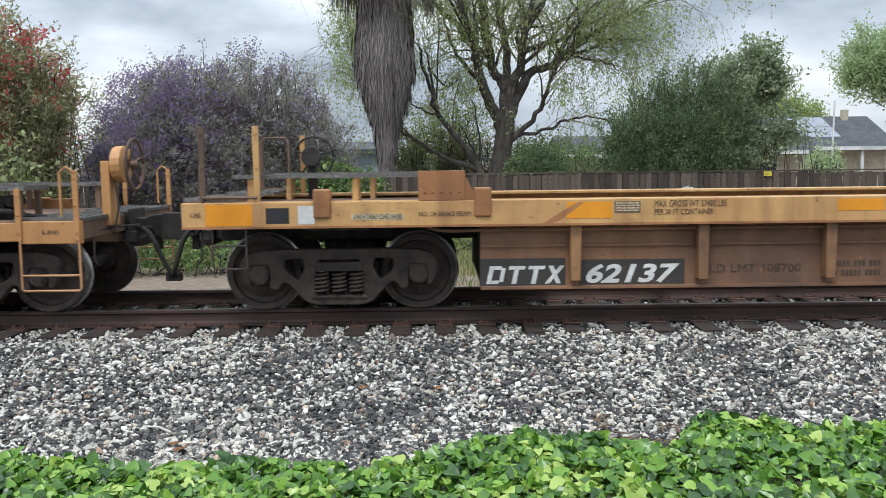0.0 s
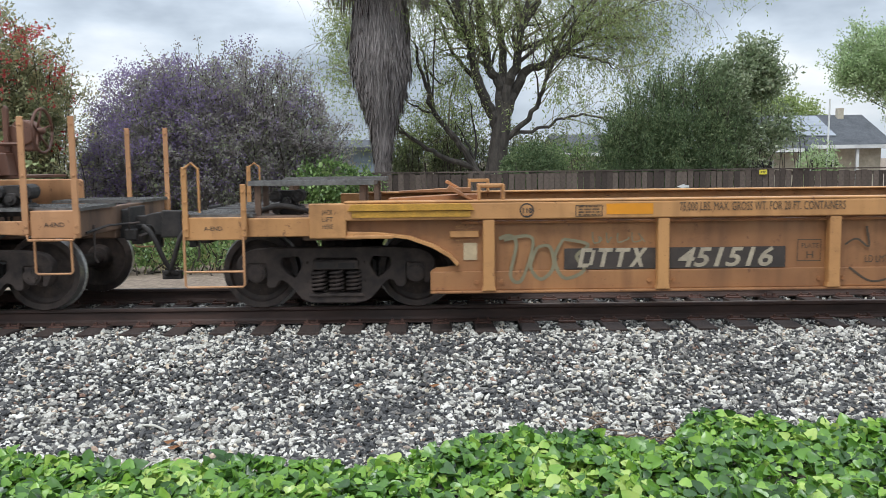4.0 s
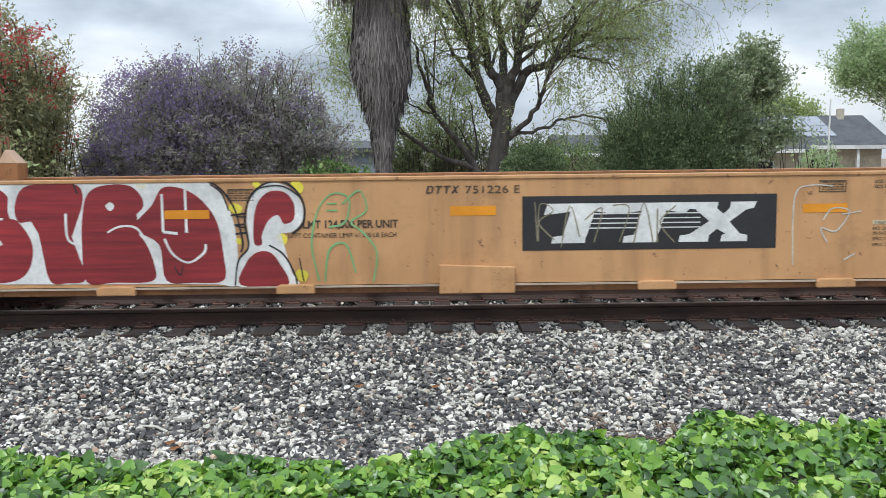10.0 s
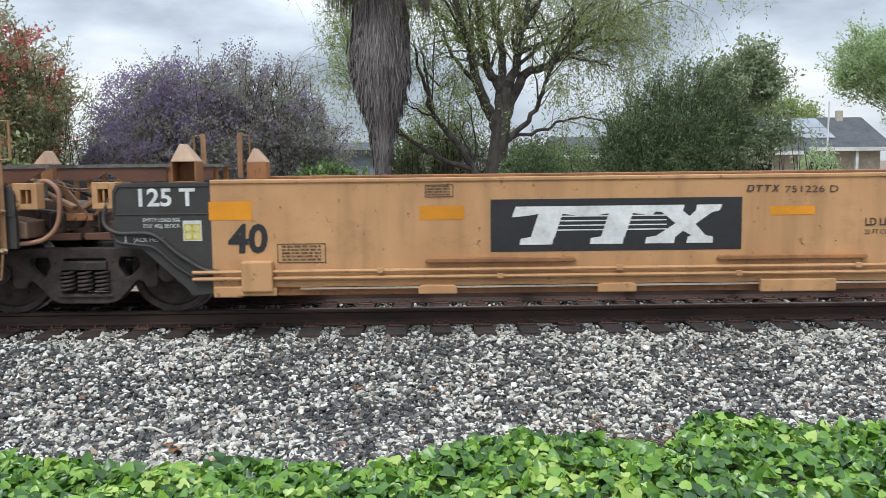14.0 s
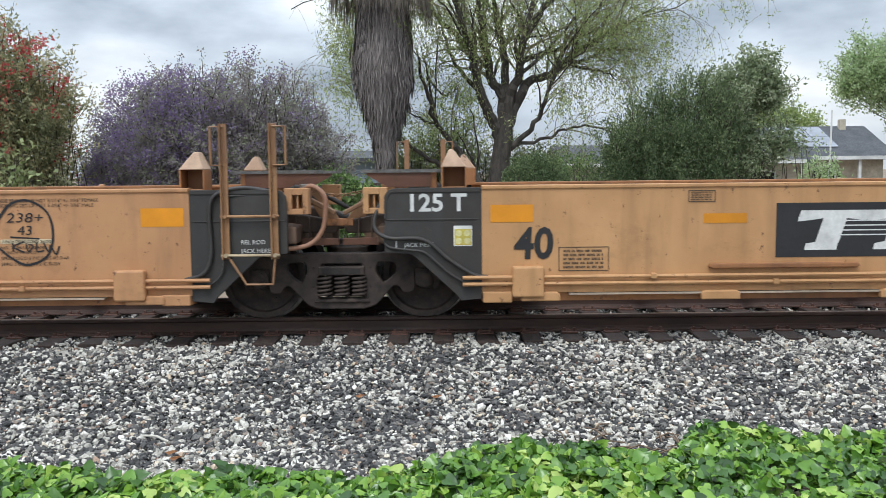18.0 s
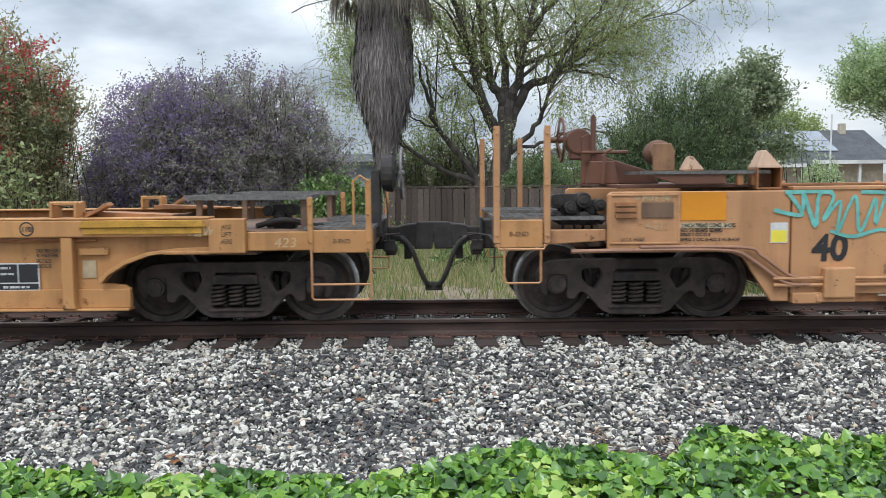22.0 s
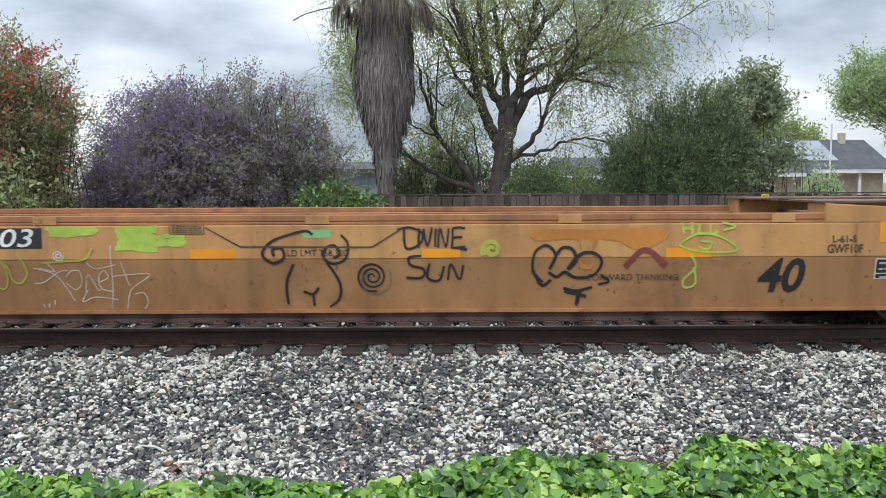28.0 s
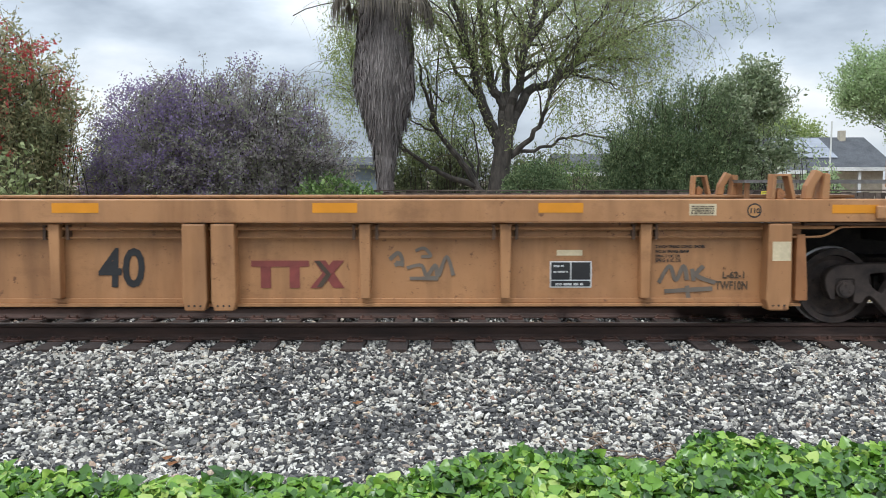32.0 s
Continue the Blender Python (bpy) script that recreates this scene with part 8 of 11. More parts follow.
    strokes([[(-1.85, 1.03), (-1.68, 1.04), (-1.79, 0.8)], [(-1.49, 1.05), (-1.61, 1.04), (-1.62, 0.93), (-1.5, 0.92), (-1.5, 0.83), (-1.64, 0.8)], [(-1.39, 1.03), (-1.39, 0.8)], [(-1.29, 0.99), (-1.21, 1.03), (-1.15, 0.97), (-1.26, 0.81), (-1.14, 0.8)], [(-1.01, 0.97), (-0.92, 1.02), (-0.86, 0.96), (-0.99, 0.81), (-0.85, 0.8)], [(-0.52, 1.06), (-0.64, 0.91), (-0.59, 0.79), (-0.48, 0.85), (-0.52, 0.92), (-0.61, 0.88)]], 0.029, WHITE, car, -1.51)
    strokes([[(-6.22, 1.17), (-5.93, 1.12), (-6.08, 1.35), (-5.93, 1.17), (-5.92, 1.34), (-5.79, 1), (-5.76, 1.32), (-5.61, 1.31), (-5.71, 1.06), (-5.54, 1.26), (-5.56, 0.94), (-5.39, 1.31), (-5.33, 0.94), (-5.18, 1.28), (-5.17, 1.02), (-5.04, 1.34), (-4.89, 0.99), (-4.78, 1.31), (-4.76, 1.05), (-4.61, 1.13)], [(-6.11, 1.35), (-5.62, 1.36)], [(-5.64, 0.95), (-5.4, 0.89), (-5.11, 0.96), (-4.76, 0.89)], [(-5.33, 1.35), (-4.82, 1.33)]], 0.044, TEAL, car, -1.511)
    strokes([[(-4.44, 1.33), (-4.54, 1.13), (-4.69, 0.88), (-4.57, 0.68), (-4.37, 0.5)]], 0.113, TEAL, car, -1.511)
    strokes([[(-4, 1.2), (-3.93, 1.03), (-3.97, 0.91)], [(-4.07, 0.99), (-3.81, 1.01)]], 0.087, TEAL, car, -1.511)
    strokes([[(-4.29, 1.33), (-4.36, 1.06), (-4.31, 0.71), (-4.18, 0.53), (-4.07, 0.75), (-4.11, 1.1), (-4.22, 1.33), (-4.08, 1.32), (-3.94, 0.99), (-3.89, 0.59), (-3.75, 0.52), (-3.81, 0.87), (-3.93, 1.23)], [(-3.69, 1), (-3.54, 0.98), (-3.44, 0.82), (-3.57, 0.69), (-3.67, 0.79), (-3.46, 0.78), (-3.43, 0.58), (-3.56, 0.49)], [(-4.07, 1.29), (-3.82, 1.25), (-3.65, 1.19), (-3.53, 1.31), (-3.31, 1.19), (-3.15, 1.32), (-3.01, 1.19), (-2.79, 1.28), (-2.44, 1.31)], [(-2.49, 1.3), (-2.57, 1.16), (-2.79, 1.2)], [(-2.79, 1.3), (-2.61, 1.09)], [(-3.21, 0.61), (-3.08, 0.49), (-2.79, 0.71)], [(-2.67, 0.75), (-2.42, 0.49), (-2.43, 0.7)]], 0.035, TEAL, car, -1.511)
    strokes([[(-2.25, 1.33), (-2.03, 0.85)], [(-1.86, 1.29), (-1.96, 1.04)], [(-1.86, 1.32), (-1.46, 1.3)], [(-1.68, 1.28), (-1.65, 1.02)], [(-1.28, 1.3), (-1.21, 1.06)], [(-1.28, 1.32), (-1, 1.31), (-0.92, 1.05)], [(-1, 1.31), (-1.11, 1.09)]], 0.078, TEAL, car, -1.511)
    strokes([[(-2.14, 1.33), (-1.97, 0.97)], [(-1.44, 1.29), (-1.39, 1.08)], [(-0.82, 1.28), (-0.75, 1.08)], [(-0.64, 1.27), (-0.7, 1.05)], [(-0.82, 1.3), (-0.64, 1.27)], [(-0.52, 1.26), (-0.18, 1.22), (-0.36, 1.07), (-0.07, 1.25), (-0.02, 1.05), (-0.29, 1.17)], [(0.14, 1.26), (0.18, 1.02), (0.27, 1.34), (0.32, 0.97)], [(0.09, 0.96), (0.11, 0.75), (0.16, 0.95)]], 0.052, TEAL, car, -1.511)
    strokes([[(-2.14, 0.69), (-1.9, 0.63), (-1.74, 0.51), (-1.51, 0.69), (-1.39, 0.53), (-1.11, 0.65), (-0.92, 0.59), (-0.68, 0.68), (-0.41, 0.49), (-0.23, 0.66), (-0.2, 0.85)], [(-1.57, 0.66), (-1.33, 0.61)], [(-0.93, 0.62), (-0.82, 0.47)]], 0.029, MINTPALE, car, -1.511)
    strokes([[(-4.47, 1.12), (-4.24, 1.18)]], 0.017, CHALK, car, -1.511)
    patch(-7.17, -6.71, 1.070, 1.360, ORANGE, car, -1.5035, 'reflector')
    patch(-7.18, -6.64, 0.990, 1.040, CREAM, car, -1.503, 'decal')
    lettering('2 INCH TREAD COND. SHOES', -7.17, 1, 0.040, BLACK, car, -1.508, 0.56, 0, 0.0012)
    lettering('NO. 24 BRAKE BEAMS', -7.18, 0.95, 0.040, BLACK, car, -1.508, 0.43, 0, 0.0012)
    lettering('SPRG 7 OC D-5', -7.18, 0.91, 0.030, BLACK, car, -1.508, 0.31, 0, 0.0012)
    lettering('SPRG 2 OC B-432 2 IC B-433', -7.18, 0.86, 0.030, BLACK, car, -1.508, 0.61, 0, 0.0012)
    strokes(scribble(-7.65, -7.25, 1.27, 1.35, 6, 41), 0.015, PALESPRAY, car, -1.507)
    lettering('4-21', -7.54, 0.98, 0.080, PALESPRAY, car, -1.506, 0.17, 0, 0)
    lettering('JACK HERE', -7.79, 0.86, 0.040, DARKTEXT, car, -1.506, 0.25, 0, 0)
    bm = bmesh.new()
    for z in (1.10, 1.16, 1.22):
        box(bm, -7.85, -7.63, -1.53, -1.50, z, z + 0.045)
    part("defect_card_holder", bm, RUSTY, car, "", 0.004)
    bm = bmesh.new()
    box(bm, -7.58, -7.25, -1.512, -1.497, 1.10, 1.26)
    part("name_plate", bm, BROWN, car, "", 0.004)
    part("train_line", tube(bmesh.new(), curve_through([(-5.85, -1.54, 0.40), (-6.1, -1.54, 0.42), (-6.45, -1.54, 0.66), (-6.7, -1.54, 0.76), (-7.6, -1.54, 0.77), (-8.3, -1.52, 0.76)], 6), 0.022, 8), PALEPIPE, car)
    part("train_line", tube(bmesh.new(), curve_through([(-5.85, -1.545, 0.47), (-6.05, -1.545, 0.49), (-6.35, -1.545, 0.70), (-6.55, -1.545, 0.79), (-7.6, -1.545, 0.80)], 6), 0.018, 8), PALEPIPE, car)


def marks_fourth(car):
    lettering('75,000 LBS. MAX. GROSS WT. FOR 20 FT. CONTAINERS', -4.19, 0.99, 0.090, DARKTEXT, car, -1.506, 1.71, 0, 0)
    patch(-5.19, -2.92, 0.390, 0.610, BLACK, car, -1.399, 'decal')
    slanted_marks(-5.05, 0.41, 0.190, 0.66, CREAM, car, -1.404)
    lettering('451009', -4.13, 0.41, 0.200, CREAM, car, -1.404, 1.08, 0.25, 0.006)
    outline_box(-2.86, -2.62, 0.41, 0.66, DARKTEXT, car, -1.402)
    lettering('PLATE', -2.83, 0.57, 0.040, DARKTEXT, car, -1.402, 0.19, 0, 0)
    lettering('H', -2.78, 0.45, 0.080, DARKTEXT, car, -1.402, 0.08, 0, 0)
    lettering('LD LMT 169,500', -2.12, 0.46, 0.070, DARKTEXT, car, -1.402, 0.52, 0, 0)
    lettering('40', -0.83, 0.42, 0.400, BLACK, car, -1.402, 0.48, 0.05, 0.012)
    bm = bmesh.new()
    box(bm, -3.62, -3.36, -1.41, -1.375, 0.66, 0.72)
    part("placard_holder", bm, CREAM, car, "", 0.005)
    strokes([[(-0.84, 0.85), (-0.89, 0.98), (-0.67, 1.09), (-0.4, 1.01), (-0.47, 0.84), (-0.62, 0.63)], [(-0.86, 0.85), (-0.88, 0.68), (-0.8, 0.23), (-0.46, 0.3), (-0.41, 0.48), (-0.62, 0.63)], [(-0.44, 0.96), (-0.23, 1.08), (-0.04, 1.01), (0, 0.83), (-0.2, 0.61)], [(-0.23, 0.79), (-0.16, 0.6), (0.05, 0.83), (0.07, 0.42), (-0.11, 0.24), (-0.3, 0.31)], [(-0.07, 1.01), (0.23, 1.08), (0.41, 0.95), (0.31, 0.84), (0.37, 0.55)], [(0.24, 0.73), (0.39, 0.48), (0.36, 0.22), (0.13, 0.31), (0.1, 0.67)], [(0.33, 0.96), (0.59, 1.05), (0.88, 1.13), (1.12, 1.07), (1.21, 0.84), (1.06, 0.6), (0.83, 0.57), (0.8, 0.37), (0.65, 0.24), (0.39, 0.31)], [(0.52, 0.65), (0.71, 0.81), (0.83, 0.57)], [(0.59, 0.87), (0.8, 0.84)], [(1.16, 0.3), (1.32, 0.54), (1.36, 0.78), (1.55, 0.54), (1.75, 0.58), (1.71, 0.8)], [(0.77, 0.21), (0.83, 0.39), (1.07, 0.39), (1.16, 0.29), (1.13, 0.2)]], 0.041, WHITE, car, -1.513)
    strokes([[(1.77, 0.68), (1.84, 0.42)], [(1.77, 0.62), (1.96, 0.65), (1.83, 0.52), (1.99, 0.38)], [(2.01, 0.59), (2.07, 0.38), (2.17, 0.5), (2.03, 0.61)], [(2.2, 0.59), (2.23, 0.4)], [(2.31, 0.62), (2.14, 0.45), (2.35, 0.23)]], 0.024, WHITE, car, -1.513)
    faded_emblem(2.56, 4.15, 0.41, 0.83, THINRED, car, -1.402)
    lettering('L-61-5', 4.44, 0.52, 0.080, DARKTEXT, car, -1.402, 0.25, 0, 0.003)
    lettering('NWF11F', 4.41, 0.41, 0.090, DARKTEXT, car, -1.402, 0.3, 0, 0.003)
    patch(5.04, 5.18, 0.490, 0.670, LEMON, car, -1.399, 'decal')
    outline_box(4.90, 5.19, 0.49, 0.68, DARKTEXT, car, -1.402)
    service_box(5.24, 5.68, 0.39, 0.68, car, -1.399)
    lettering('2 INCH TREAD COND. SHOES', 5.66, 0.79, 0.040, BLACK, car, -1.402, 0.31, 0, 0.0012)
    lettering('NO. 24 BRAKE BEAM', 5.66, 0.74, 0.040, BLACK, car, -1.402, 0.22, 0, 0.0012)
    lettering('SPRG 7 OC D5', 5.66, 0.68, 0.040, BLACK, car, -1.402, 0.15, 0, 0.0012)
    lettering('SPRG 5 IC D5', 5.66, 0.63, 0.040, BLACK, car, -1.402, 0.15, 0, 0.0012)
    lettering('423', 8.15, 0.83, 0.100, PALESPRAY, car, -1.506, 0.23, 0.15, 0)
    strokes(scribble(7.28, 7.53, 0.94, 1.07, 5, 51), 0.015, PALESPRAY, car, -1.507)


def marks_fifth(car):
    patch(-4.81, -2.63, 0.900, 1.110, BLACK, car, -1.503, 'number_field')
    slanted_marks(-4.71, 0.92, 0.190, 0.67, WHITE, car, -1.508)
    lettering('455403', -3.83, 0.92, 0.190, WHITE, car, -1.508, 1.10, 0.2, 0.002)
    patch(-6.26, -5.80, 0.930, 1.130, ORANGE, car, -1.5035, 'reflector')
    patch(-4.09, -3.64, 0.800, 0.900, ORANGE, car, -1.5035, 'reflector')
    patch(-1.11, -0.65, 0.790, 0.890, ORANGE, car, -1.5035, 'reflector')
    lettering('52,900 LBS. MAX GROSS WT.', -5.75, 0.79, 0.080, BLACK, car, -1.506, 1.01, 0, 0)
    lettering('FOR 20 FT. CONTAINERS', -5.73, 0.7, 0.070, BLACK, car, -1.506, 0.8, 0, 0)
    strokes([spiral(-6.43, 0.94, 0.22, 3.2)], 0.029, INK, car, -1.507)
    lettering('2 INCH TREAD COND. SHOES', -7.21, 1.1, 0.030, BLACK, car, -1.506, 0.51, 0, 0.0012)
    lettering('NO. 24 BRAKE BEAM', -7.21, 1.06, 0.030, BLACK, car, -1.506, 0.36, 0, 0.0012)
    lettering('SPRG 7 OC D5', -7.22, 1.02, 0.030, BLACK, car, -1.506, 0.26, 0, 0.0012)
    lettering('SPRG 5 IC D5', -7.22, 0.98, 0.030, BLACK, car, -1.506, 0.26, 0, 0.0012)
    patch(-7.17, -6.71, 0.790, 0.900, BROWN, car, -1.503, 'repair_patch')
    patch(-6.28, -5.99, 1.180, 1.300, GREYSPRAY, car, -1.5062, 'info_plate')
    daub(-1.88, -1.43, 0.89, 1.11, 16, 31, 0.05, LIME, car)
    daub(-1.47, -1.15, 0.92, 1.03, 7, 32, 0.045, LIME, car)
    daub(-2.62, -2.04, 1.03, 1.12, 7, 33, 0.04, LIME, car)
    daub(-5.50, -5.35, 0.95, 1.03, 5, 34, 0.035, LIME, car)
    strokes([[(-5.2, 0.67), (-5.11, 0.96), (-4.99, 1.02), (-4.96, 0.73), (-4.92, 0.46), (-4.85, 0.45), (-4.87, 0.58)], [(-4.54, 0.64), (-4.45, 0.73), (-4.39, 0.67)], [(-4.04, 0.72), (-3.98, 0.87), (-3.69, 0.87), (-3.75, 0.81)], [(-2.64, 0.75), (-2.41, 0.77), (-2.2, 0.79), (-2.12, 0.9)]], 0.026, LIMETHIN, car, -1.507)
    strokes([[(-3.64, 0.83), (-3.62, 0.66), (-3.56, 0.56), (-3.51, 0.63), (-3.48, 0.75)], [(-3.38, 0.83), (-3.35, 0.66), (-3.34, 0.54), (-3.28, 0.6), (-3.29, 0.75), (-3.23, 0.79), (-3.19, 0.69), (-3.15, 0.54), (-3.06, 0.48), (-3.01, 0.57), (-3.03, 0.72), (-3.08, 0.79)], [(-3.07, 0.78), (-2.99, 0.69), (-2.96, 0.57), (-2.88, 0.54), (-2.81, 0.63), (-2.83, 0.75), (-2.9, 0.85)]], 0.024, LIMETHIN, car, -1.507)
    daub(-4.44, -4.12, 0.66, 0.84, 18, 35, 0.014, SILVER, car)
    daub(-4.14, -3.98, 0.62, 0.72, 8, 37, 0.016, GREYSPRAY, car)
    daub(-4.06, -3.64, 0.44, 0.63, 20, 36, 0.015, SILVER, car)
    daub(-4.0, -3.7, 0.46, 0.60, 9, 38, 0.02, GREYSPRAY, car, -1.5055)
    patch(-4.66, -4.39, 0.610, 0.650, BROWN, car, -1.503, 'repair_patch')
    strokes([[(-2.73, 0.7), (-2.52, 0.63), (-2.41, 0.48), (-2.34, 0.35)], [(-2.73, 0.54), (-2.64, 0.55), (-2.47, 0.66), (-2.38, 0.67)], [(-2.59, 0.75), (-2.52, 0.66), (-2.67, 0.7)], [(-2.41, 0.54), (-2.32, 0.47), (-2.25, 0.54), (-2.26, 0.66), (-2.34, 0.67), (-2.41, 0.6)], [(-2.22, 0.42), (-2.18, 0.63), (-2.09, 0.47), (-2.06, 0.47)], [(-2.06, 0.55), (-1.97, 0.6), (-2.01, 0.67), (-2.07, 0.6), (-2.05, 0.48), (-1.94, 0.45)], [(-2.67, 0.32), (-2.66, 0.28)], [(-2.61, 0.32), (-2.61, 0.28)], [(-2.55, 0.36), (-2.55, 0.31)]], 0.012, CHALK, car, -1.507)
    strokes([[(-2.19, 0.47), (-2.26, 0.34), (-2.12, 0.39), (-1.89, 0.36)], [(-2.18, 0.75), (-2.09, 0.69), (-1.89, 0.73)], [(-1.93, 0.93), (-1.93, 0.54), (-1.96, 0.26)], [(-1.83, 0.76), (-1.76, 0.51)], [(-1.92, 0.61), (-1.54, 0.63), (-1.74, 0.47), (-1.8, 0.26)], [(-1.71, 0.42), (-1.62, 0.43), (-1.58, 0.34), (-1.62, 0.26)]], 0.012, CHALK, car, -1.507)
    strokes([spiral(-2.47, 0.83, 0.06, 2)], 0.015, CHALK, car, -1.507)
    strokes([[(-0.95, 1.11), (-0.63, 0.93), (-0.6, 0.91)], [(-0.6, 0.91), (0.76, 0.9)], [(0.76, 0.9), (1.08, 1.1)]], 0.017, DARKTEXT, car, -1.507)
    patch(0.05, 0.34, 1.000, 1.080, MINT, car, -1.503, 'info_plate')
    lettering('LD LMT 168,300', -0.12, 0.81, 0.070, BLACK, car, -1.506, 0.62, 0, 0)
    outline_box(-1.32, -0.96, 1.04, 1.14, DARKTEXT, car, -1.506)
    bars(-1.29, 1.13, [(0.31, 0.012, 0.008)] * 4, DARKTEXT, car, -1.506)
    strokes([[(0.44, 1.03), (0.51, 0.94), (0.49, 0.79), (0.37, 0.73), (0.27, 0.78), (0.27, 0.88), (0.37, 0.92), (0.43, 0.83), (0.36, 0.79)], [(-0.03, 1.05), (-0.26, 0.97), (-0.37, 0.84), (-0.27, 0.74), (-0.15, 0.79), (-0.17, 0.89), (-0.26, 0.88), (-0.25, 0.81)], [(-0.03, 1.05), (0.09, 1.07), (0.15, 1.03)], [(-0.05, 0.73), (-0.13, 0.53), (-0.12, 0.3)], [(0.29, 0.75), (0.42, 0.53), (0.41, 0.36), (0.31, 0.27)], [(0.04, 0.44), (0.14, 0.41), (0.2, 0.48)], [(0.14, 0.41), (0.15, 0.28)]], 0.032, INK, car, -1.507)
    strokes([spiral(0.76, 0.59, 0.16, 2.8)], 0.029, INK, car, -1.507)
    strokes([spiral(0.76, 0.56, 0.21, 1.1)], 0.017, GREYSPRAY, car, -1.507)
    strokes([[(1.09, 1.11), (1.11, 0.89), (1.25, 0.93), (1.28, 1.04), (1.15, 1.1), (1.02, 1.08)], [(1.27, 0.81), (1.14, 0.79), (1.16, 0.71), (1.29, 0.67), (1.27, 0.58), (1.11, 0.58)], [(1.35, 0.73), (1.33, 0.58), (1.45, 0.55), (1.5, 0.7)], [(1.54, 0.55), (1.57, 0.72), (1.66, 0.56), (1.7, 0.71)], [(1.63, 0.89), (1.74, 0.87)]], 0.029, INK, car, -1.507)
    strokes([[(2.52, 0.52), (2.42, 0.65), (2.44, 0.84), (2.56, 0.91), (2.65, 0.81), (2.59, 0.66), (2.7, 0.87), (2.82, 0.87), (2.86, 0.75), (2.78, 0.66), (2.9, 0.81), (3.04, 0.83), (3.13, 0.74), (3.05, 0.6), (2.87, 0.57), (2.75, 0.63), (2.67, 0.58), (2.58, 0.63)], [(2.45, 0.59), (2.52, 0.49), (2.61, 0.55)], [(3.12, 0.6), (3.21, 0.53), (3.1, 0.5)], [(2.74, 0.46), (2.87, 0.43), (3.04, 0.47)], [(2.9, 0.43), (2.88, 0.28), (2.92, 0.43)], [(2.75, 0.43), (2.98, 0.37)]], 0.038, INK, car, -1.507)
    strokes([[(3.92, 0.91), (4.1, 1.02), (4.33, 1), (4.53, 0.86), (4.27, 0.83), (4.04, 0.86), (3.92, 0.91)], [(4.15, 0.95), (4.26, 0.93), (4.21, 0.86), (4.13, 0.89)], [(4.04, 0.81), (4.1, 0.68), (3.98, 0.54), (4.01, 0.46), (4.11, 0.51), (4.08, 0.68)], [(3.95, 1.14), (3.97, 1.02)], [(3.95, 1.08), (4.04, 1.08)], [(4.05, 1.14), (4.06, 1.02)], [(4.13, 1.12), (4.13, 1.03), (4.21, 1.03)], [(4.24, 1.12), (4.25, 1.02), (4.32, 1.05)], [(4.36, 1.14), (4.5, 1.1), (4.38, 1.06)]], 0.029, LIME, car, -1.507)
    strokes([spiral(1.99, 0.87, 0.10, 1.6)], 0.058, LIMETHIN, car, -1.507)
    filled([(2.44, 1.07), (3.11, 1.07), (3.34, 1.07), (3.34, 0.95), (3.05, 0.96), (3.04, 0.69), (2.9, 0.69), (2.89, 0.96), (2.46, 0.96)], FADEDORANGE, car, -1.5052)
    filled([(3.28, 1.07), (3.75, 1.07), (3.79, 0.98), (3.54, 0.86), (3.34, 0.93)], FADEDORANGE, car, -1.5052)
    strokes([[(3.37, 0.68), (3.57, 0.86), (3.8, 0.69)]], 0.070, CRIMSON, car, -1.507)
    lettering('FORWARD THINKING', 2.99, 0.54, 0.070, DARKTEXT, car, -1.506, 0.93, 0, 0)
    lettering('40', 4.74, 0.42, 0.350, BLACK, car, -1.506, 0.49, 0.2, 0.012)
    patch(1.27, 1.67, 0.790, 0.880, ORANGE, car, -1.5035, 'reflector')
    patch(3.79, 4.26, 0.780, 0.880, ORANGE, car, -1.5035, 'reflector')
    patch(5.99, 6.46, 0.930, 1.140, ORANGE, car, -1.5035, 'reflector')
    lettering('L-61-5', 5.5, 0.93, 0.070, DARKTEXT, car, -1.506, 0.25, 0, 0.003)
    lettering('GWF10F', 5.45, 0.82, 0.090, DARKTEXT, car, -1.506, 0.37, 0, 0.003)
    service_box(5.96, 6.39, 0.54, 0.76, car, -1.503)
    outline_box(6.47, 6.61, 0.95, 1.12, DARKTEXT, car, -1.506)
    bars(6.49, 1.10, [(0.10, 0.021, 0.014)] * 4, DARKTEXT, car, -1.506)
    lettering('2 INCH TREAD COND. SHOES', 6.81, 1.11, 0.030, BLACK, car, -1.506, 0.51, 0, 0.0012)
    lettering('NO. 24 BRAKE BEAM', 6.81, 1.07, 0.030, BLACK, car, -1.506, 0.36, 0, 0.0012)
    lettering('SPRG 7 OC D5', 6.81, 1.03, 0.030, BLACK, car, -1.506, 0.26, 0, 0.0012)
    lettering('SPRG 5 IC D5', 6.81, 1, 0.020, BLACK, car, -1.506, 0.26, 0, 0.0012)
    patch(6.40, 6.63, 0.800, 0.870, PALESIGN, car, -1.503, 'decal')
    strokes(scribble(7.85, 8.00, 0.98, 1.07, 3, 61), 0.012, PALESPRAY, car, -1.507)


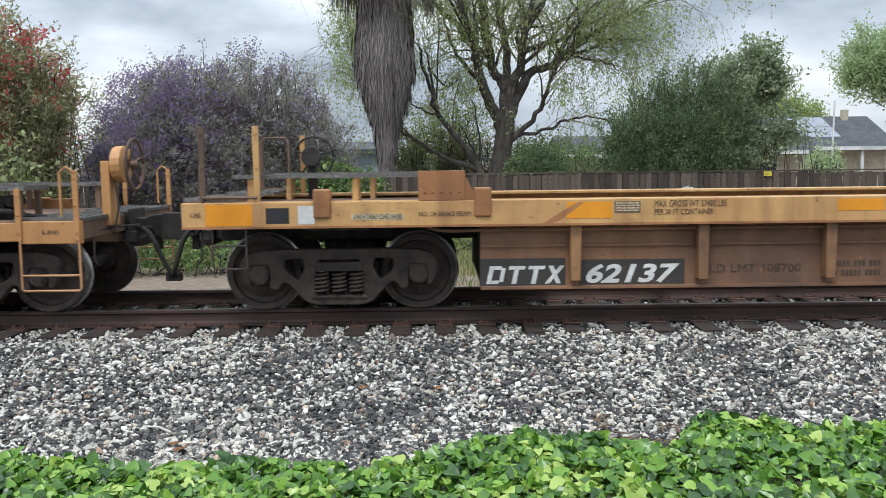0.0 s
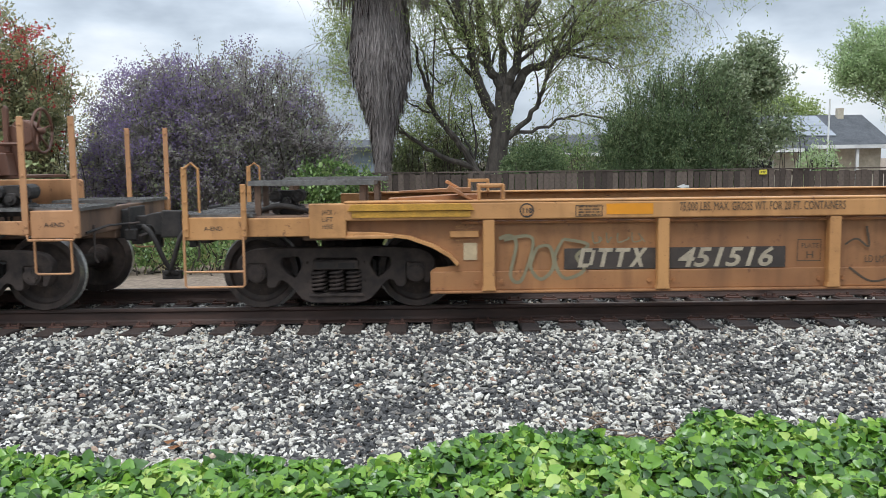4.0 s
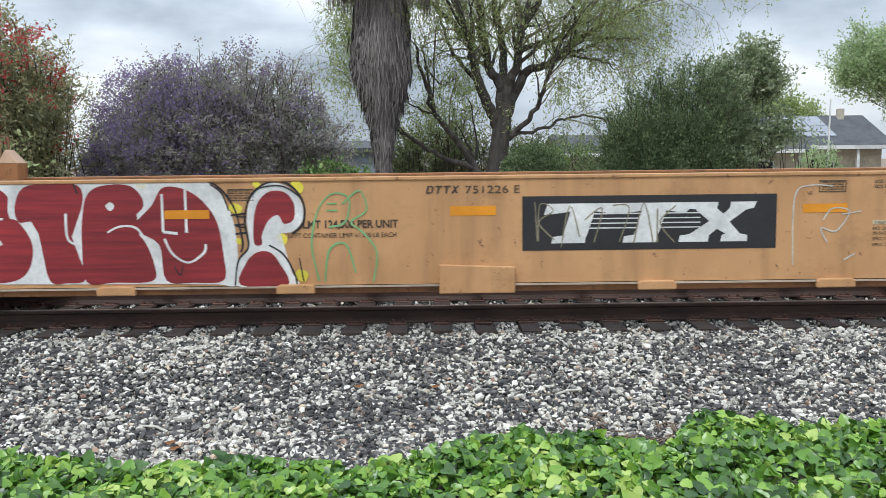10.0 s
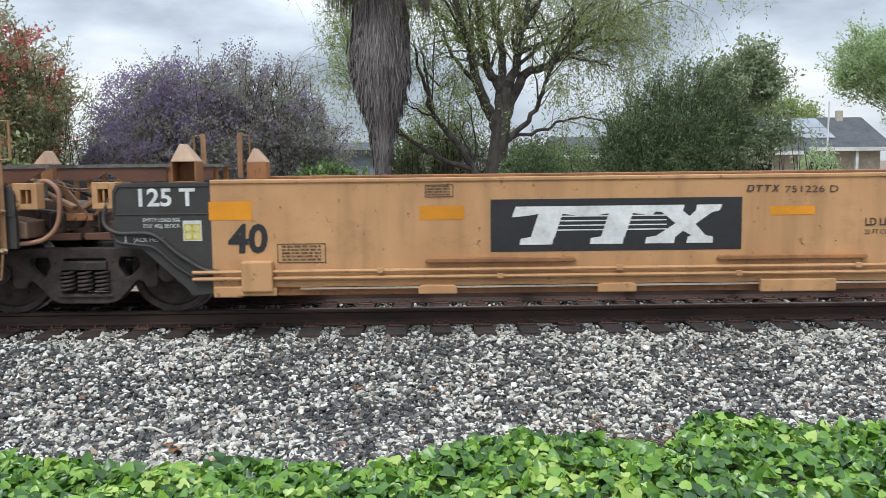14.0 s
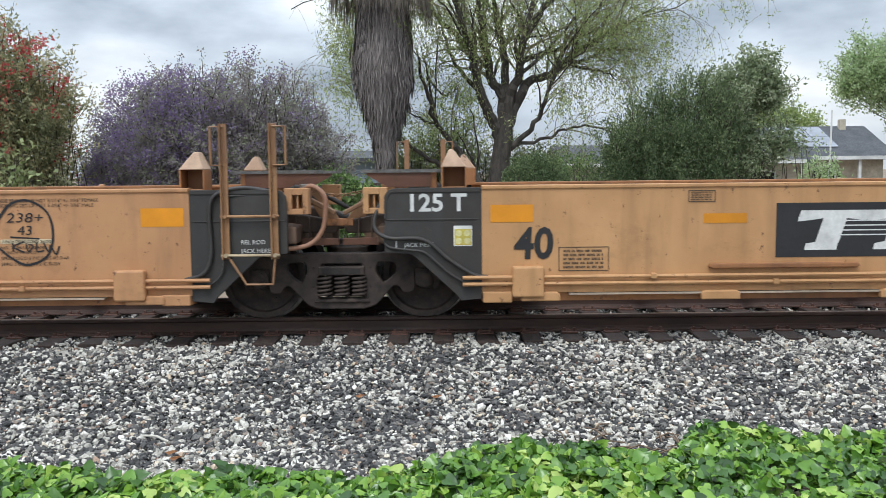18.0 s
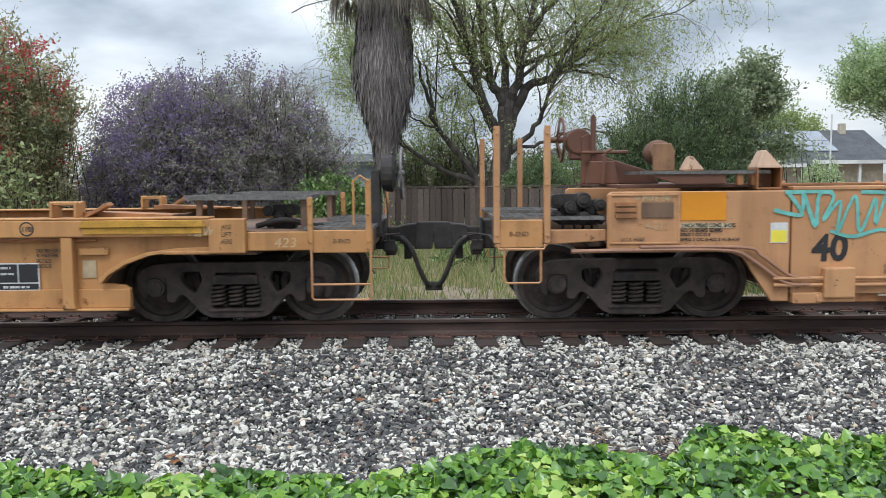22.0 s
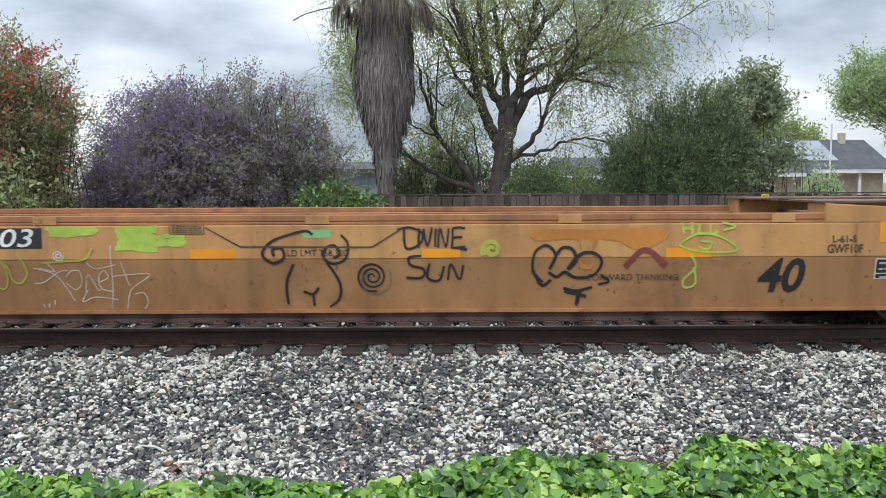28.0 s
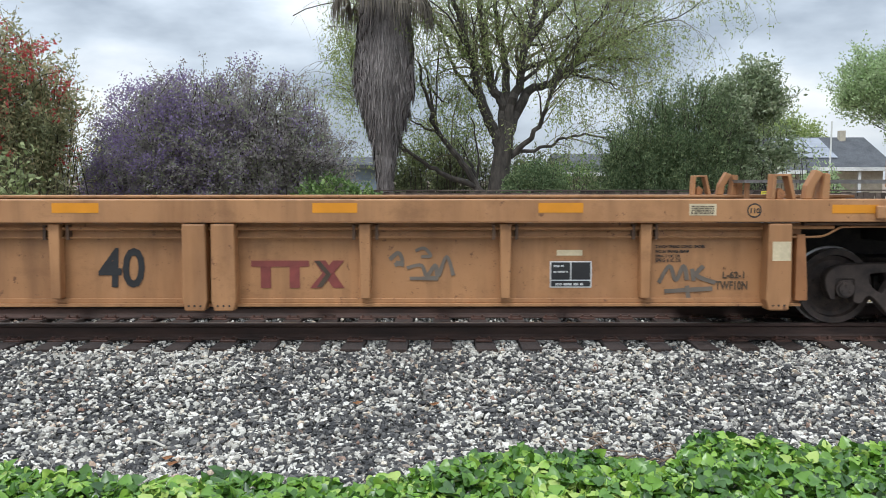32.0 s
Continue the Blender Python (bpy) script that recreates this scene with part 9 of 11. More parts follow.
def marks_last(car):
    patch(-1.59, -1.11, 1.210, 1.310, ORANGE, car, -1.5035, 'reflector')
    patch(1.08, 1.54, 1.210, 1.310, ORANGE, car, -1.5035, 'reflector')
    patch(3.40, 3.86, 1.210, 1.310, ORANGE, car, -1.5035, 'reflector')
    patch(4.95, 5.23, 1.180, 1.300, CREAM, car, -1.503, 'info_plate')
    bars(4.97, 1.28, [(0.24, 0.014, 0.009)] * 4, DARKTEXT, car, -1.509)
    roundel(5.62, 1.23, car)
    lettering('40', -1.21, 0.43, 0.410, BLACK, car, -1.308, 0.49, 0.05, 0.012)
    faded_emblem(0.40, 1.38, 0.41, 0.70, CRIMSON, car, -1.308)
    strokes([[(1.86, 0.71), (1.95, 0.78), (1.99, 0.69), (1.91, 0.65)], [(1.92, 0.68), (2.01, 0.65)], [(2.13, 0.8), (2.22, 0.83), (2.29, 0.75), (2.19, 0.74)], [(2.04, 0.62), (2.19, 0.65), (2.25, 0.54), (2.34, 0.65), (2.37, 0.54), (2.46, 0.74), (2.53, 0.54)], [(2.07, 0.51), (2.37, 0.51)]], 0.048, GREYSPRAY, car, -1.309)
    strokes([[(4.7, 0.46), (4.81, 0.64), (4.88, 0.49), (4.96, 0.64), (5, 0.49)], [(5.05, 0.61), (5.07, 0.48)], [(5.17, 0.64), (5.1, 0.54), (5.3, 0.46)], [(4.76, 0.37), (5.27, 0.4)], [(5, 0.43), (5.02, 0.28)]], 0.054, GREYSPRAY, car, -1.309)
    service_box(3.55, 3.99, 0.41, 0.69, car, -1.305)
    patch(3.62, 3.89, 0.750, 0.810, CREAM, car, -1.305, 'decal')
    lettering('L-62-1', 5.37, 0.51, 0.070, DARKTEXT, car, -1.308, 0.23, 0, 0.003)
    lettering('TWF10N', 5.3, 0.39, 0.090, DARKTEXT, car, -1.308, 0.34, 0, 0.003)
    lettering('2 INCH TREAD COND. SHOES', 4.66, 0.83, 0.030, BLACK, car, -1.308, 0.52, 0, 0.0012)
    lettering('NO.24 BRAKE BEAM', 4.66, 0.78, 0.030, BLACK, car, -1.308, 0.35, 0, 0.0012)
    lettering('SPRG 7 OC D5', 4.66, 0.73, 0.030, BLACK, car, -1.308, 0.26, 0, 0.0012)
    lettering('SPRG 6 IC D5', 4.66, 0.68, 0.040, BLACK, car, -1.308, 0.27, 0, 0.0012)
    patch(6.42, 6.89, 1.200, 1.290, ORANGE, car, -1.5035, 'reflector')
    patch(5.82, 6.01, 0.710, 0.910, CREAM, car, -1.502, 'paper_placard')
    strokes(scribble(7.53, 7.82, 1.14, 1.22, 5, 71), 0.015, PALESPRAY, car, -1.507)
    lettering('4-23', 8.22, 1.01, 0.070, PALESPRAY, car, -1.444, 0.26, 0, 0)
    lettering('A-END', 8.89, 1.03, 0.040, DARKTEXT, car, -1.444, 0.14, 0, 0)


def marks_words(car):
    strokes([[(1.25, 1.09), (1.24, 0.99), (1.24, 0.89)], [(1.29, 1.09), (1.33, 0.91), (1.38, 1.1)], [(1.42, 1.09), (1.41, 0.99), (1.41, 0.9)], [(1.44, 0.89), (1.46, 1.09), (1.52, 0.9), (1.55, 1.09)], [(1.59, 1.09), (1.59, 0.99), (1.58, 0.89)], [(1.59, 1.09), (1.65, 1.1), (1.72, 1.09)], [(1.59, 0.99), (1.64, 1), (1.69, 1)], [(1.58, 0.89), (1.65, 0.89), (1.72, 0.9)]], 0.029, INK, car, -1.507)

# ---------------------------------------------------------------- the train, from its head to its tail
deep_car(68.0, "weathered well car with a yellow chord and grimy brown walls", marks_first, OLDYELLOW, WORNBROWN, (0.91, 1.17), 6.12, (-5.13, -3.80, -2.47, -1.14, 0.19, 1.52, 2.85, 4.18, 5.5), (), 9.2, False, -1, WORNPOST)
ribbed_car(48.59, "yellow ribbed well car with a faded red emblem", marks_second, YELLOW, BROWN, SHADEDOCHRE)
FEET = (-5.58, -3.72, -1.87, 1.86, 3.71, 5.55)
LUGS = ((-4.06, 0.035), (-2.02, 0.035), (0.02, 0.10), (2.09, 0.035), (4.12, 0.035), (5.88, 0.10), (-5.85, 0.10))
LUGS_B = ((-4.96, 0.07), (-3.62, 0.035), (-0.59, 0.08), (0.95, 0.035), (2.5, 0.035), (3.95, 0.035))
UNIT_A = art_unit(29.275, -7.525, 7.525, "faded tan end unit with sprayed lettering", "joint", "end", TAN, False, 0.0, FEET, LUGS)
UNIT_E = art_unit(14.215, -7.535, 7.535, "yellow middle unit with a large red sprayed piece", "joint", "joint", BUFF, False, 0.0, FEET)
UNIT_D = art_unit(-0.86, -7.54, 7.54, "clean yellow middle unit with a black and white emblem", "joint", "joint", BUFF, True, 0.0, FEET)
joint_valve(UNIT_D, 7.54)
UNIT_C = art_unit(-16.08, -7.68, 7.68, "yellow middle unit with pipes along its sill", "joint", "joint", BUFF, True, 0.0, FEET)
UNIT_B = art_unit(-31.285, -7.525, 7.525, "tan end unit covered in turquoise and black spray", "end", "joint", TAN, True, 0.0, FEET, LUGS_B)
truck(UNIT_A, 7.525)
truck(UNIT_A, -7.525, 0.470, 0.895)
truck(UNIT_E, -7.535, 0.470, 0.895)
truck(UNIT_D, -7.54, 0.470, 0.895)
truck(UNIT_C, -7.68, 0.470, 0.895)
truck(UNIT_B, -7.525)
ribbed_car(-50.80, "yellow ribbed well car with white sprayed letters", marks_fourth, BLACKENED, GALV)
smooth_car(-70.50, "tan smooth-sided well car covered in spray drawings", lambda car: (marks_fifth(car), marks_words(car)))
deep_car(-90.05, "yellow deep-walled well car with a faded red emblem", marks_last, OCHRE, OCHRE, (1.11, 1.345), 6.19, (-4.53, -3.07, -1.61, 1.61, 3.07, 4.53), (-5.9, -0.15, 0.15, 5.9), 7.97, True, 0)
for unit, marks, xl, xr in ((UNIT_A, marks_a, -7.525, 7.525), (UNIT_E, marks_e, -7.535, 7.535), (UNIT_D, marks_d, -7.54, 7.54), (UNIT_C, marks_c, -7.68, 7.68), (UNIT_B, marks_b, -7.525, 7.525)):
    marks(unit)
    if unit is not UNIT_A:
        unit_marks(unit, xl, xr)

# ---------------------------------------------------------------- plants
def quads_mesh(name, v, f, material):
    """A mesh of many small faces of one size, from arrays."""
    k = f.shape[1]
    me = bpy.data.meshes.new(name)
    me.vertices.add(len(v))
    me.vertices.foreach_set("co", v.astype(np.float32).ravel())
    me.loops.add(f.size)
    me.loops.foreach_set("vertex_index", f.astype(np.int32).ravel())
    me.polygons.add(len(f))
    me.polygons.foreach_set("loop_start", np.arange(0, f.size, k, dtype=np.int32))
    me.update(calc_edges=True)
    me.validate()
    me.materials.append(material)
    return me


def turned(rng, n, droop=0.0, flat=0.0):
    """Random leaf frames: along, across and face, leaning down by droop, lying flat by flat."""
    a = rng.normal(size=(n, 3))
    a[:, 2] -= droop
    a[:, 2] *= 1 - flat
    a /= np.linalg.norm(a, axis=1, keepdims=True)
    b = rng.normal(size=(n, 3))
    b[:, 2] *= 1 - 0.7 * flat
    c = np.cross(a, b)
    c /= np.linalg.norm(c, axis=1, keepdims=True)
    b = np.cross(c, a)
    return a, b, c


def leaf_mesh(name, spots, long, wide, material, seed, droop=0.0, flat=0.0):
    """Small folded leaves at the given spots: four corners and a raised tip."""
    rng = np.random.default_rng(seed)
    p = np.asarray(spots)
    n = len(p)
    a, b, c = turned(rng, n, droop, flat)
    s = rng.uniform(0.65, 1.3, (n, 1))
    a, b, c = a * long * s, b * wide * s, c * wide * s * 0.35
    v = np.stack([p, p + a * 0.45 + b * 0.5 + c, p + a, p + a * 0.45 - b * 0.5 + c], 1).reshape(-1, 3)
    f = (np.arange(n)[:, None] * 4 + np.array([[0, 1, 2, 3]]))
    return quads_mesh(name, v, f, material)


def clump_spots(rng, blobs, n, shell=0.55, ragged=0.25, lumps=1.6, edge=0.6):
    """Spots in the outer part of egg-shaped masses, pulled about so that the outline is uneven and has gaps."""
    out = []
    vol = np.array([b[3] * b[4] * b[5] for b in blobs]) ** 0.75
    for b, k in zip(blobs, (vol / vol.sum() * n).astype(int)):
        d = rng.normal(size=(k, 3))
        d /= np.linalg.norm(d, axis=1, keepdims=True)
        q = shell + (1 - shell) * rng.uniform(0, 1, (k, 1)) ** edge
        wob = np.array([noise.noise(Vector(x * lumps) + Vector((b[0], b[1], b[2]))) + 0.6 * noise.noise(Vector(x * lumps * 3.1)) for x in d])[:, None]
        thin = np.array([noise.noise(Vector(x * 4.3) + Vector((b[2], b[0], 3.0))) for x in d])
        w = d * q * (1 + ragged * wob) * np.array(b[3:6]) + np.array(b[:3])
        out.append(w[thin + rng.uniform(-0.5, 0.5, k) > -0.35])
    p = np.concatenate(out)
    return p[p[:, 2] > -0.4]


def twigs(rng, blobs, n, r=0.012, reach=1.02, base_z=0.0, fork=None):
    """Stems that fan out from the foot of a bush to its outline."""
    bm = bmesh.new()
    for _ in range(n):
        b = blobs[rng.integers(len(blobs))]
        d = rng.normal(size=3)
        d[2] = abs(d[2]) + 0.2
        d /= np.linalg.norm(d)
        tip = np.array(b[:3]) + d * np.array(b[3:6]) * rng.uniform(0.8, reach)
        foot = np.array([b[0] + rng.normal() * 0.3 * b[3], b[1] + rng.normal() * 0.2, base_z])
        if fork:
            foot = np.array(fork)
        mid = (foot + tip) / 2 + rng.normal(size=3) * 0.18
        tube(bm, [foot, mid, tip], [r * 1.8, r, r * 0.4], 4)
    return bm


def spray_shoots(rng, blobs, n, reach, bm, up=0.5, per=22, spread=0.045, bare=0.3):
    """Thin shoots that stand out past the outline of a bush, with leaves along them."""
    spots = []
    vol = np.array([b[3] * b[5] for b in blobs])
    for _ in range(n):
        b = blobs[rng.choice(len(blobs), p=vol / vol.sum())]
        d = rng.normal(size=3)
        d[2] = d[2] + up
        d /= np.linalg.norm(d)
        q = np.array(b[:3]) + d * np.array(b[3:6]) * rng.uniform(0.7, 1.0)
        way = d * np.array([1, 1, 1.0]) + np.array([0, 0, up]) + rng.normal(size=3) * 0.35
        way /= np.linalg.norm(way)
        path, long = [q], reach * rng.uniform(0.4, 1.25)
        for k in range(4):
            way = way + rng.normal(size=3) * 0.22
            way /= np.linalg.norm(way)
            path.append(path[-1] + way * long / 4)
        tube(bm, path, [0.009, 0.008, 0.006, 0.005, 0.003], 3, False)
        t = rng.uniform(bare * 4 * rng.uniform(), 4, per)
        k = np.minimum(t.astype(int), 3)
        p = np.array(path)
        spots.append(p[k] + (p[k + 1] - p[k]) * (t - k)[:, None] + rng.normal(size=(per, 3)) * spread)
    return np.concatenate(spots)


def bush(name, label, blobs, n, long, wide, material, seed, category="bush", stems=40, extra=(), droop=0.0, shell=0.55, ragged=0.25, clusters=0, foot=None, sprays=0, reach=0.5, up=0.5, per=22, edge=0.6):
    rng = np.random.default_rng(seed)
    ob = thing(name, label, category, at=(0, 0, 0))
    wood = twigs(rng, blobs, stems, base_z=-0.5, fork=foot)
    shoots = spray_shoots(rng, blobs, sprays, reach, wood, up, per, long * 0.7) if sprays else None
    tagged(part("brushwood", wood, BARK, ob), kind="stuff")
    if foot:
        part("trunk", tube(bmesh.new(), [(foot[0] + 0.2, foot[1], -0.6), (foot[0] + 0.05, foot[1], 1.4), foot], [0.30, 0.22, 0.17], 10), BARK, ob)
    spots = clump_spots(rng, blobs, n, shell, ragged, edge=edge)
    if clusters:  # leaves gather in sprays round a few hundred tips
        hubs = spots[rng.integers(0, len(spots), clusters)]
        pick = hubs[rng.integers(0, clusters, int(len(spots) * 0.6))]
        spots = np.concatenate([spots[: int(len(spots) * 0.5)], pick + rng.normal(size=pick.shape) * np.array([0.13, 0.13, 0.16])])
    if shoots is not None:
        spots = np.concatenate([spots, shoots])
    crown = new("crown", leaf_mesh("crown", spots, long, wide, material, seed, droop))
    crown.parent = ob
    for part_name, mat, count, where, lg, wd, tag in extra:
        s = clump_spots(rng, where, count * 3, 0.88, ragged)
        hub = s[rng.integers(0, len(s), max(8, count // 14))]
        q = hub[rng.integers(0, len(hub), count)] + rng.normal(size=(count, 3)) * 0.07
        fl = new(part_name, leaf_mesh(part_name, q, lg, wd, mat, seed + 1))
        fl.parent = ob
        tagged(fl, tag, kind="stuff")
    return ob


PURPLE_LEAF = leafy("dusky_leaf", [(0.0, (0.27, 0.24, 0.24)), (0.4, (0.32, 0.285, 0.275)), (0.75, (0.37, 0.335, 0.325)), (0.85, (0.32, 0.355, 0.22)), (1.0, (0.43, 0.47, 0.29))], 0.9, 0.55, 0.2)
PURPLE_BLOOM = leafy("purple_bloom", [(0.0, (0.22, 0.165, 0.29)), (1.0, (0.34, 0.27, 0.43))], 0.9, 0.5)
RED_LEAF = leafy("olive_leaf", [(0.0, (0.19, 0.21, 0.11)), (0.6, (0.36, 0.36, 0.19)), (1.0, (0.52, 0.44, 0.25))], 0.8, 0.55, 0.3)
RED_BLOOM = leafy("red_bloom", [(0.0, (0.42, 0.05, 0.05)), (1.0, (0.60, 0.12, 0.11))], 0.8, 0.4)
DARK_LEAF = leafy("dark_green_leaf", [(0.0, (0.08, 0.125, 0.055)), (0.6, (0.165, 0.225, 0.105)), (1.0, (0.29, 0.35, 0.175))], 0.85, 0.5, 0.25)
# the palest stops put glints of light into the leaf colour
GLOSS_LEAF = leafy("broad_leaf", [(0.0, (0.16, 0.21, 0.11)), (0.6, (0.30, 0.36, 0.20)), (0.9, (0.42, 0.47, 0.29)), (1.0, (0.54, 0.57, 0.42))], 0.35, 0.5, 0.3)
SPRING_LEAF = leafy("spring_leaf", [(0.0, (0.22, 0.29, 0.10)), (0.6, (0.36, 0.44, 0.17)), (1.0, (0.50, 0.55, 0.26))], 0.8, 0.55, 0.25)
LIGHT_LEAF = leafy("light_leaf", [(0.0, (0.31, 0.42, 0.20)), (0.6, (0.44, 0.55, 0.29)), (1.0, (0.57, 0.66, 0.40))], 0.7, 0.6, 0.25)
TANGLE_LEAF = leafy("tangle_leaf", [(0.0, (0.13, 0.165, 0.08)), (0.6, (0.24, 0.275, 0.14)), (1.0, (0.38, 0.41, 0.21))], 0.6, 0.5, 0.3)
VINE_LEAF = leafy("vine_leaf", [(0.0, (0.08, 0.14, 0.045)), (0.6, (0.17, 0.27, 0.08)), (1.0, (0.33, 0.43, 0.16))], 0.5, 0.35, 0.3)
GREY_LEAF = leafy("grey_green_leaf", [(0.0, (0.16, 0.20, 0.07)), (1.0, (0.37, 0.41, 0.19))], 0.6, 0.4)
THATCH = leafy("dead_frond", [(0.0, (0.13, 0.112, 0.104)), (0.5, (0.21, 0.183, 0.172)), (1.0, (0.31, 0.272, 0.257))], 0.9, 0.0, 0.15)
DEADFROND = leafy("drooping_frond", [(0.0, (0.07, 0.06, 0.045)), (1.0, (0.19, 0.16, 0.125))], 0.85, 0.15)
FROND = leafy("palm_frond", [(0.0, (0.06, 0.075, 0.03)), (1.0, (0.16, 0.16, 0.08))], 0.6, 0.2)
STRAW = leafy("dry_grass", [(0.0, (0.12, 0.19, 0.05)), (0.35, (0.24, 0.27, 0.10)), (0.65, (0.42, 0.36, 0.19)), (0.85, (0.54, 0.46, 0.28)), (1.0, (0.16, 0.25, 0.06))], 0.8, 0.4, 0.3, 0.8)

# the purple bush before the fence
PB = [(-6.75, 20, 1.55, 1.45, 1.2, 2.0), (-5.7, 20, 1.9, 1.5, 1.3, 2.15), (-4.5, 20, 1.9, 1.5, 1.3, 2.2), (-3.7, 20.1, 1.75, 1.25, 1.1, 2.1), (-3.0, 20.3, 1.15, 0.9, 0.9, 1.85), (-7.45, 20.1, 1.2, 0.85, 0.9, 1.75), (-2.75, 20.2, 0.8, 0.5, 0.6, 1.2)]
bush("flowering_bush", "large dusky bush with purple blossom before the fence", PB, 190000, 0.062, 0.038, PURPLE_LEAF, 11, stems=150, ragged=0.34, shell=0.25, clusters=1100, sprays=1000, reach=0.55, up=0.35, per=26, edge=1.0,
     extra=(("blossom", PURPLE_BLOOM, 20000, [(-6.6, 19.8, 2.0, 1.4, 1.2, 1.8), (-7.3, 19.8, 1.3, 0.8, 1.0, 1.6), (-5.6, 19.8, 2.5, 1.1, 1.0, 1.4)], 0.05, 0.040, "purple blossom"), ("blossom", PURPLE_BLOOM, 8000, PB[:4], 0.05, 0.038, "purple blossom")))
# the red-flowering bush
RB = [(-9.6, 18, 2.4, 1.6, 1.2, 2.4), (-8.5, 18.1, 1.6, 0.7, 1.0, 1.8), (-10.8, 18, 2.4, 1.4, 1.2, 2.5), (-8.9, 17.8, 3.4, 0.9, 0.8, 1.1), (-8.3, 18, 3.2, 0.75, 0.9, 0.8), (-8.15, 18, 2.6, 0.55, 0.8, 0.9)]
bush("bottlebrush_bush", "tall olive-green bush with red flowers", RB, 62000, 0.085, 0.038, RED_LEAF, 12, stems=40, shell=0.3, ragged=0.36, clusters=700, sprays=420, reach=0.75, up=0.3, per=26, edge=1.0,
     extra=(("blossom", RED_BLOOM, 1900, [(-9.4, 17.9, 3.6, 1.4, 1.2, 1.2), (-8.6, 17.8, 3.5, 0.9, 0.8, 0.9)], 0.075, 0.05, "red flower heads"), ("blossom", RED_BLOOM, 900, RB[:5], 0.07, 0.045, "red flower heads")))
bush("mallow_shrub", "grey-green broad-leaved shrub below the red-flowering bush", [(-8.15, 15.9, 1.35, 0.5, 0.4, 0.8), (-7.75, 15.9, 0.9, 0.5, 0.4, 0.7), (-8.6, 15.9, 0.9, 0.6, 0.4, 0.9)], 650, 0.14, 0.075, GREY_LEAF, 13, stems=34, droop=0.6, sprays=34, reach=0.6, per=7)
# growth along the fence and behind it
bush("vine", "bright green vine tumbling over the fence", [(-2.95, 19.0, 0.95, 0.45, 0.35, 0.45), (-2.3, 19.1, 1.15, 0.55, 0.35, 0.45), (-1.7, 19.2, 1.0, 0.45, 0.3, 0.42), (-2.5, 19.0, 0.3, 0.9, 0.4, 0.7)], 5200, 0.085, 0.065, VINE_LEAF, 14, "vine", 20, ragged=0.45, sprays=45, reach=0.3, per=12)
bush("round_shrub", "clipped dark green shrub rising behind the fence", [(2.55, 22.9, 1.1, 0.95, 0.7, 0.98)], 17000, 0.06, 0.04, DARK_LEAF, 15, stems=20, ragged=0.12, sprays=40, reach=0.16, per=10)
bush("shrub", "tangled green shrub behind the fence", [(-0.34, 30.0, 1.2, 1.4, 0.8, 1.6), (0.8, 30.4, 1.2, 1.2, 0.8, 1.9), (-1.15, 30.2, 1.2, 0.65, 0.8, 1.4)], 26000, 0.10, 0.05, TANGLE_LEAF, 16, stems=50, shell=0.3, ragged=0.35, sprays=90, reach=0.8, up=0.8,
     extra=(("new_growth", RED_LEAF, 500, [(0.7, 30.0, 2.2, 1.3, 0.8, 2.0)], 0.08, 0.04, "reddish young leaves"),))
bush("shrub", "tall sparse yellow-green shrub under the willow", [(-0.6, 29.3, 2.5, 0.65, 0.6, 0.75), (0.35, 29.3, 3.1, 0.75, 0.6, 1.0), (1.1, 29.4, 2.8, 0.65, 0.6, 1.0)], 1700, 0.11, 0.045, SPRING_LEAF, 24, stems=26, shell=0.2, ragged=0.5, clusters=110, sprays=50, reach=0.9, up=1.0)
bush("shrub", "tangled green shrub behind the willow", [(3.3, 30.0, 1.2, 1.1, 0.7, 1.2), (2.4, 30.2, 1.4, 0.9, 0.7, 1.3), (4.6, 30.2, 1.3, 1.0, 0.7, 1.2)], 9000, 0.10, 0.05, TANGLE_LEAF, 25, stems=30, shell=0.2, ragged=0.5, clusters=160, sprays=70, reach=0.8, up=0.7)
bush("shrub", "loose light green shrub behind the fence", [(4.2, 26.5, 1.2, 0.9, 0.7, 1.0), (3.4, 27.4, 0.9, 0.9, 0.7, 0.9)], 3200, 0.085, 0.05, VINE_LEAF, 17, stems=30, sprays=40, reach=0.4)
bush("pale_tree", "airy pale green tree behind the palm", [(-3.0, 29.5, 5.7, 0.95, 0.7, 1.7), (-2.5, 29.5, 4.2, 0.7, 0.6, 1.0), (-2.3, 29.5, 6.6, 1.0, 0.7, 1.2)], 4200, 0.10, 0.036, SPRING_LEAF, 26, "tree", 60, shell=0.1, ragged=0.4, clusters=170, droop=0.6, foot=(-1.9, 29.5, 3.2), sprays=110, reach=0.7, up=0.1, per=18)
# the dark evergreen and the trees beside it
EV = [(5.0, 24, 1.0, 0.7, 0.8, 1.5), (5.6, 24, 1.4, 0.8, 0.9, 1.8), (6.4, 24, 1.7, 0.9, 1.1, 2.0), (7.2, 24.2, 1.9, 0.9, 1.1, 2.1), (5.7, 23.8, 0.7, 1.4, 0.8, 1.2), (7.9, 24.2, 1.6, 0.8, 0.8, 1.8)]
bush("evergreen_bush", "dense dark green evergreen rising behind the fence", EV, 70000, 0.095, 0.032, DARK_LEAF, 18, stems=50, shell=0.35, droop=-0.9, ragged=0.36, clusters=900, sprays=380, reach=0.85, up=1.2, per=36, edge=0.9)
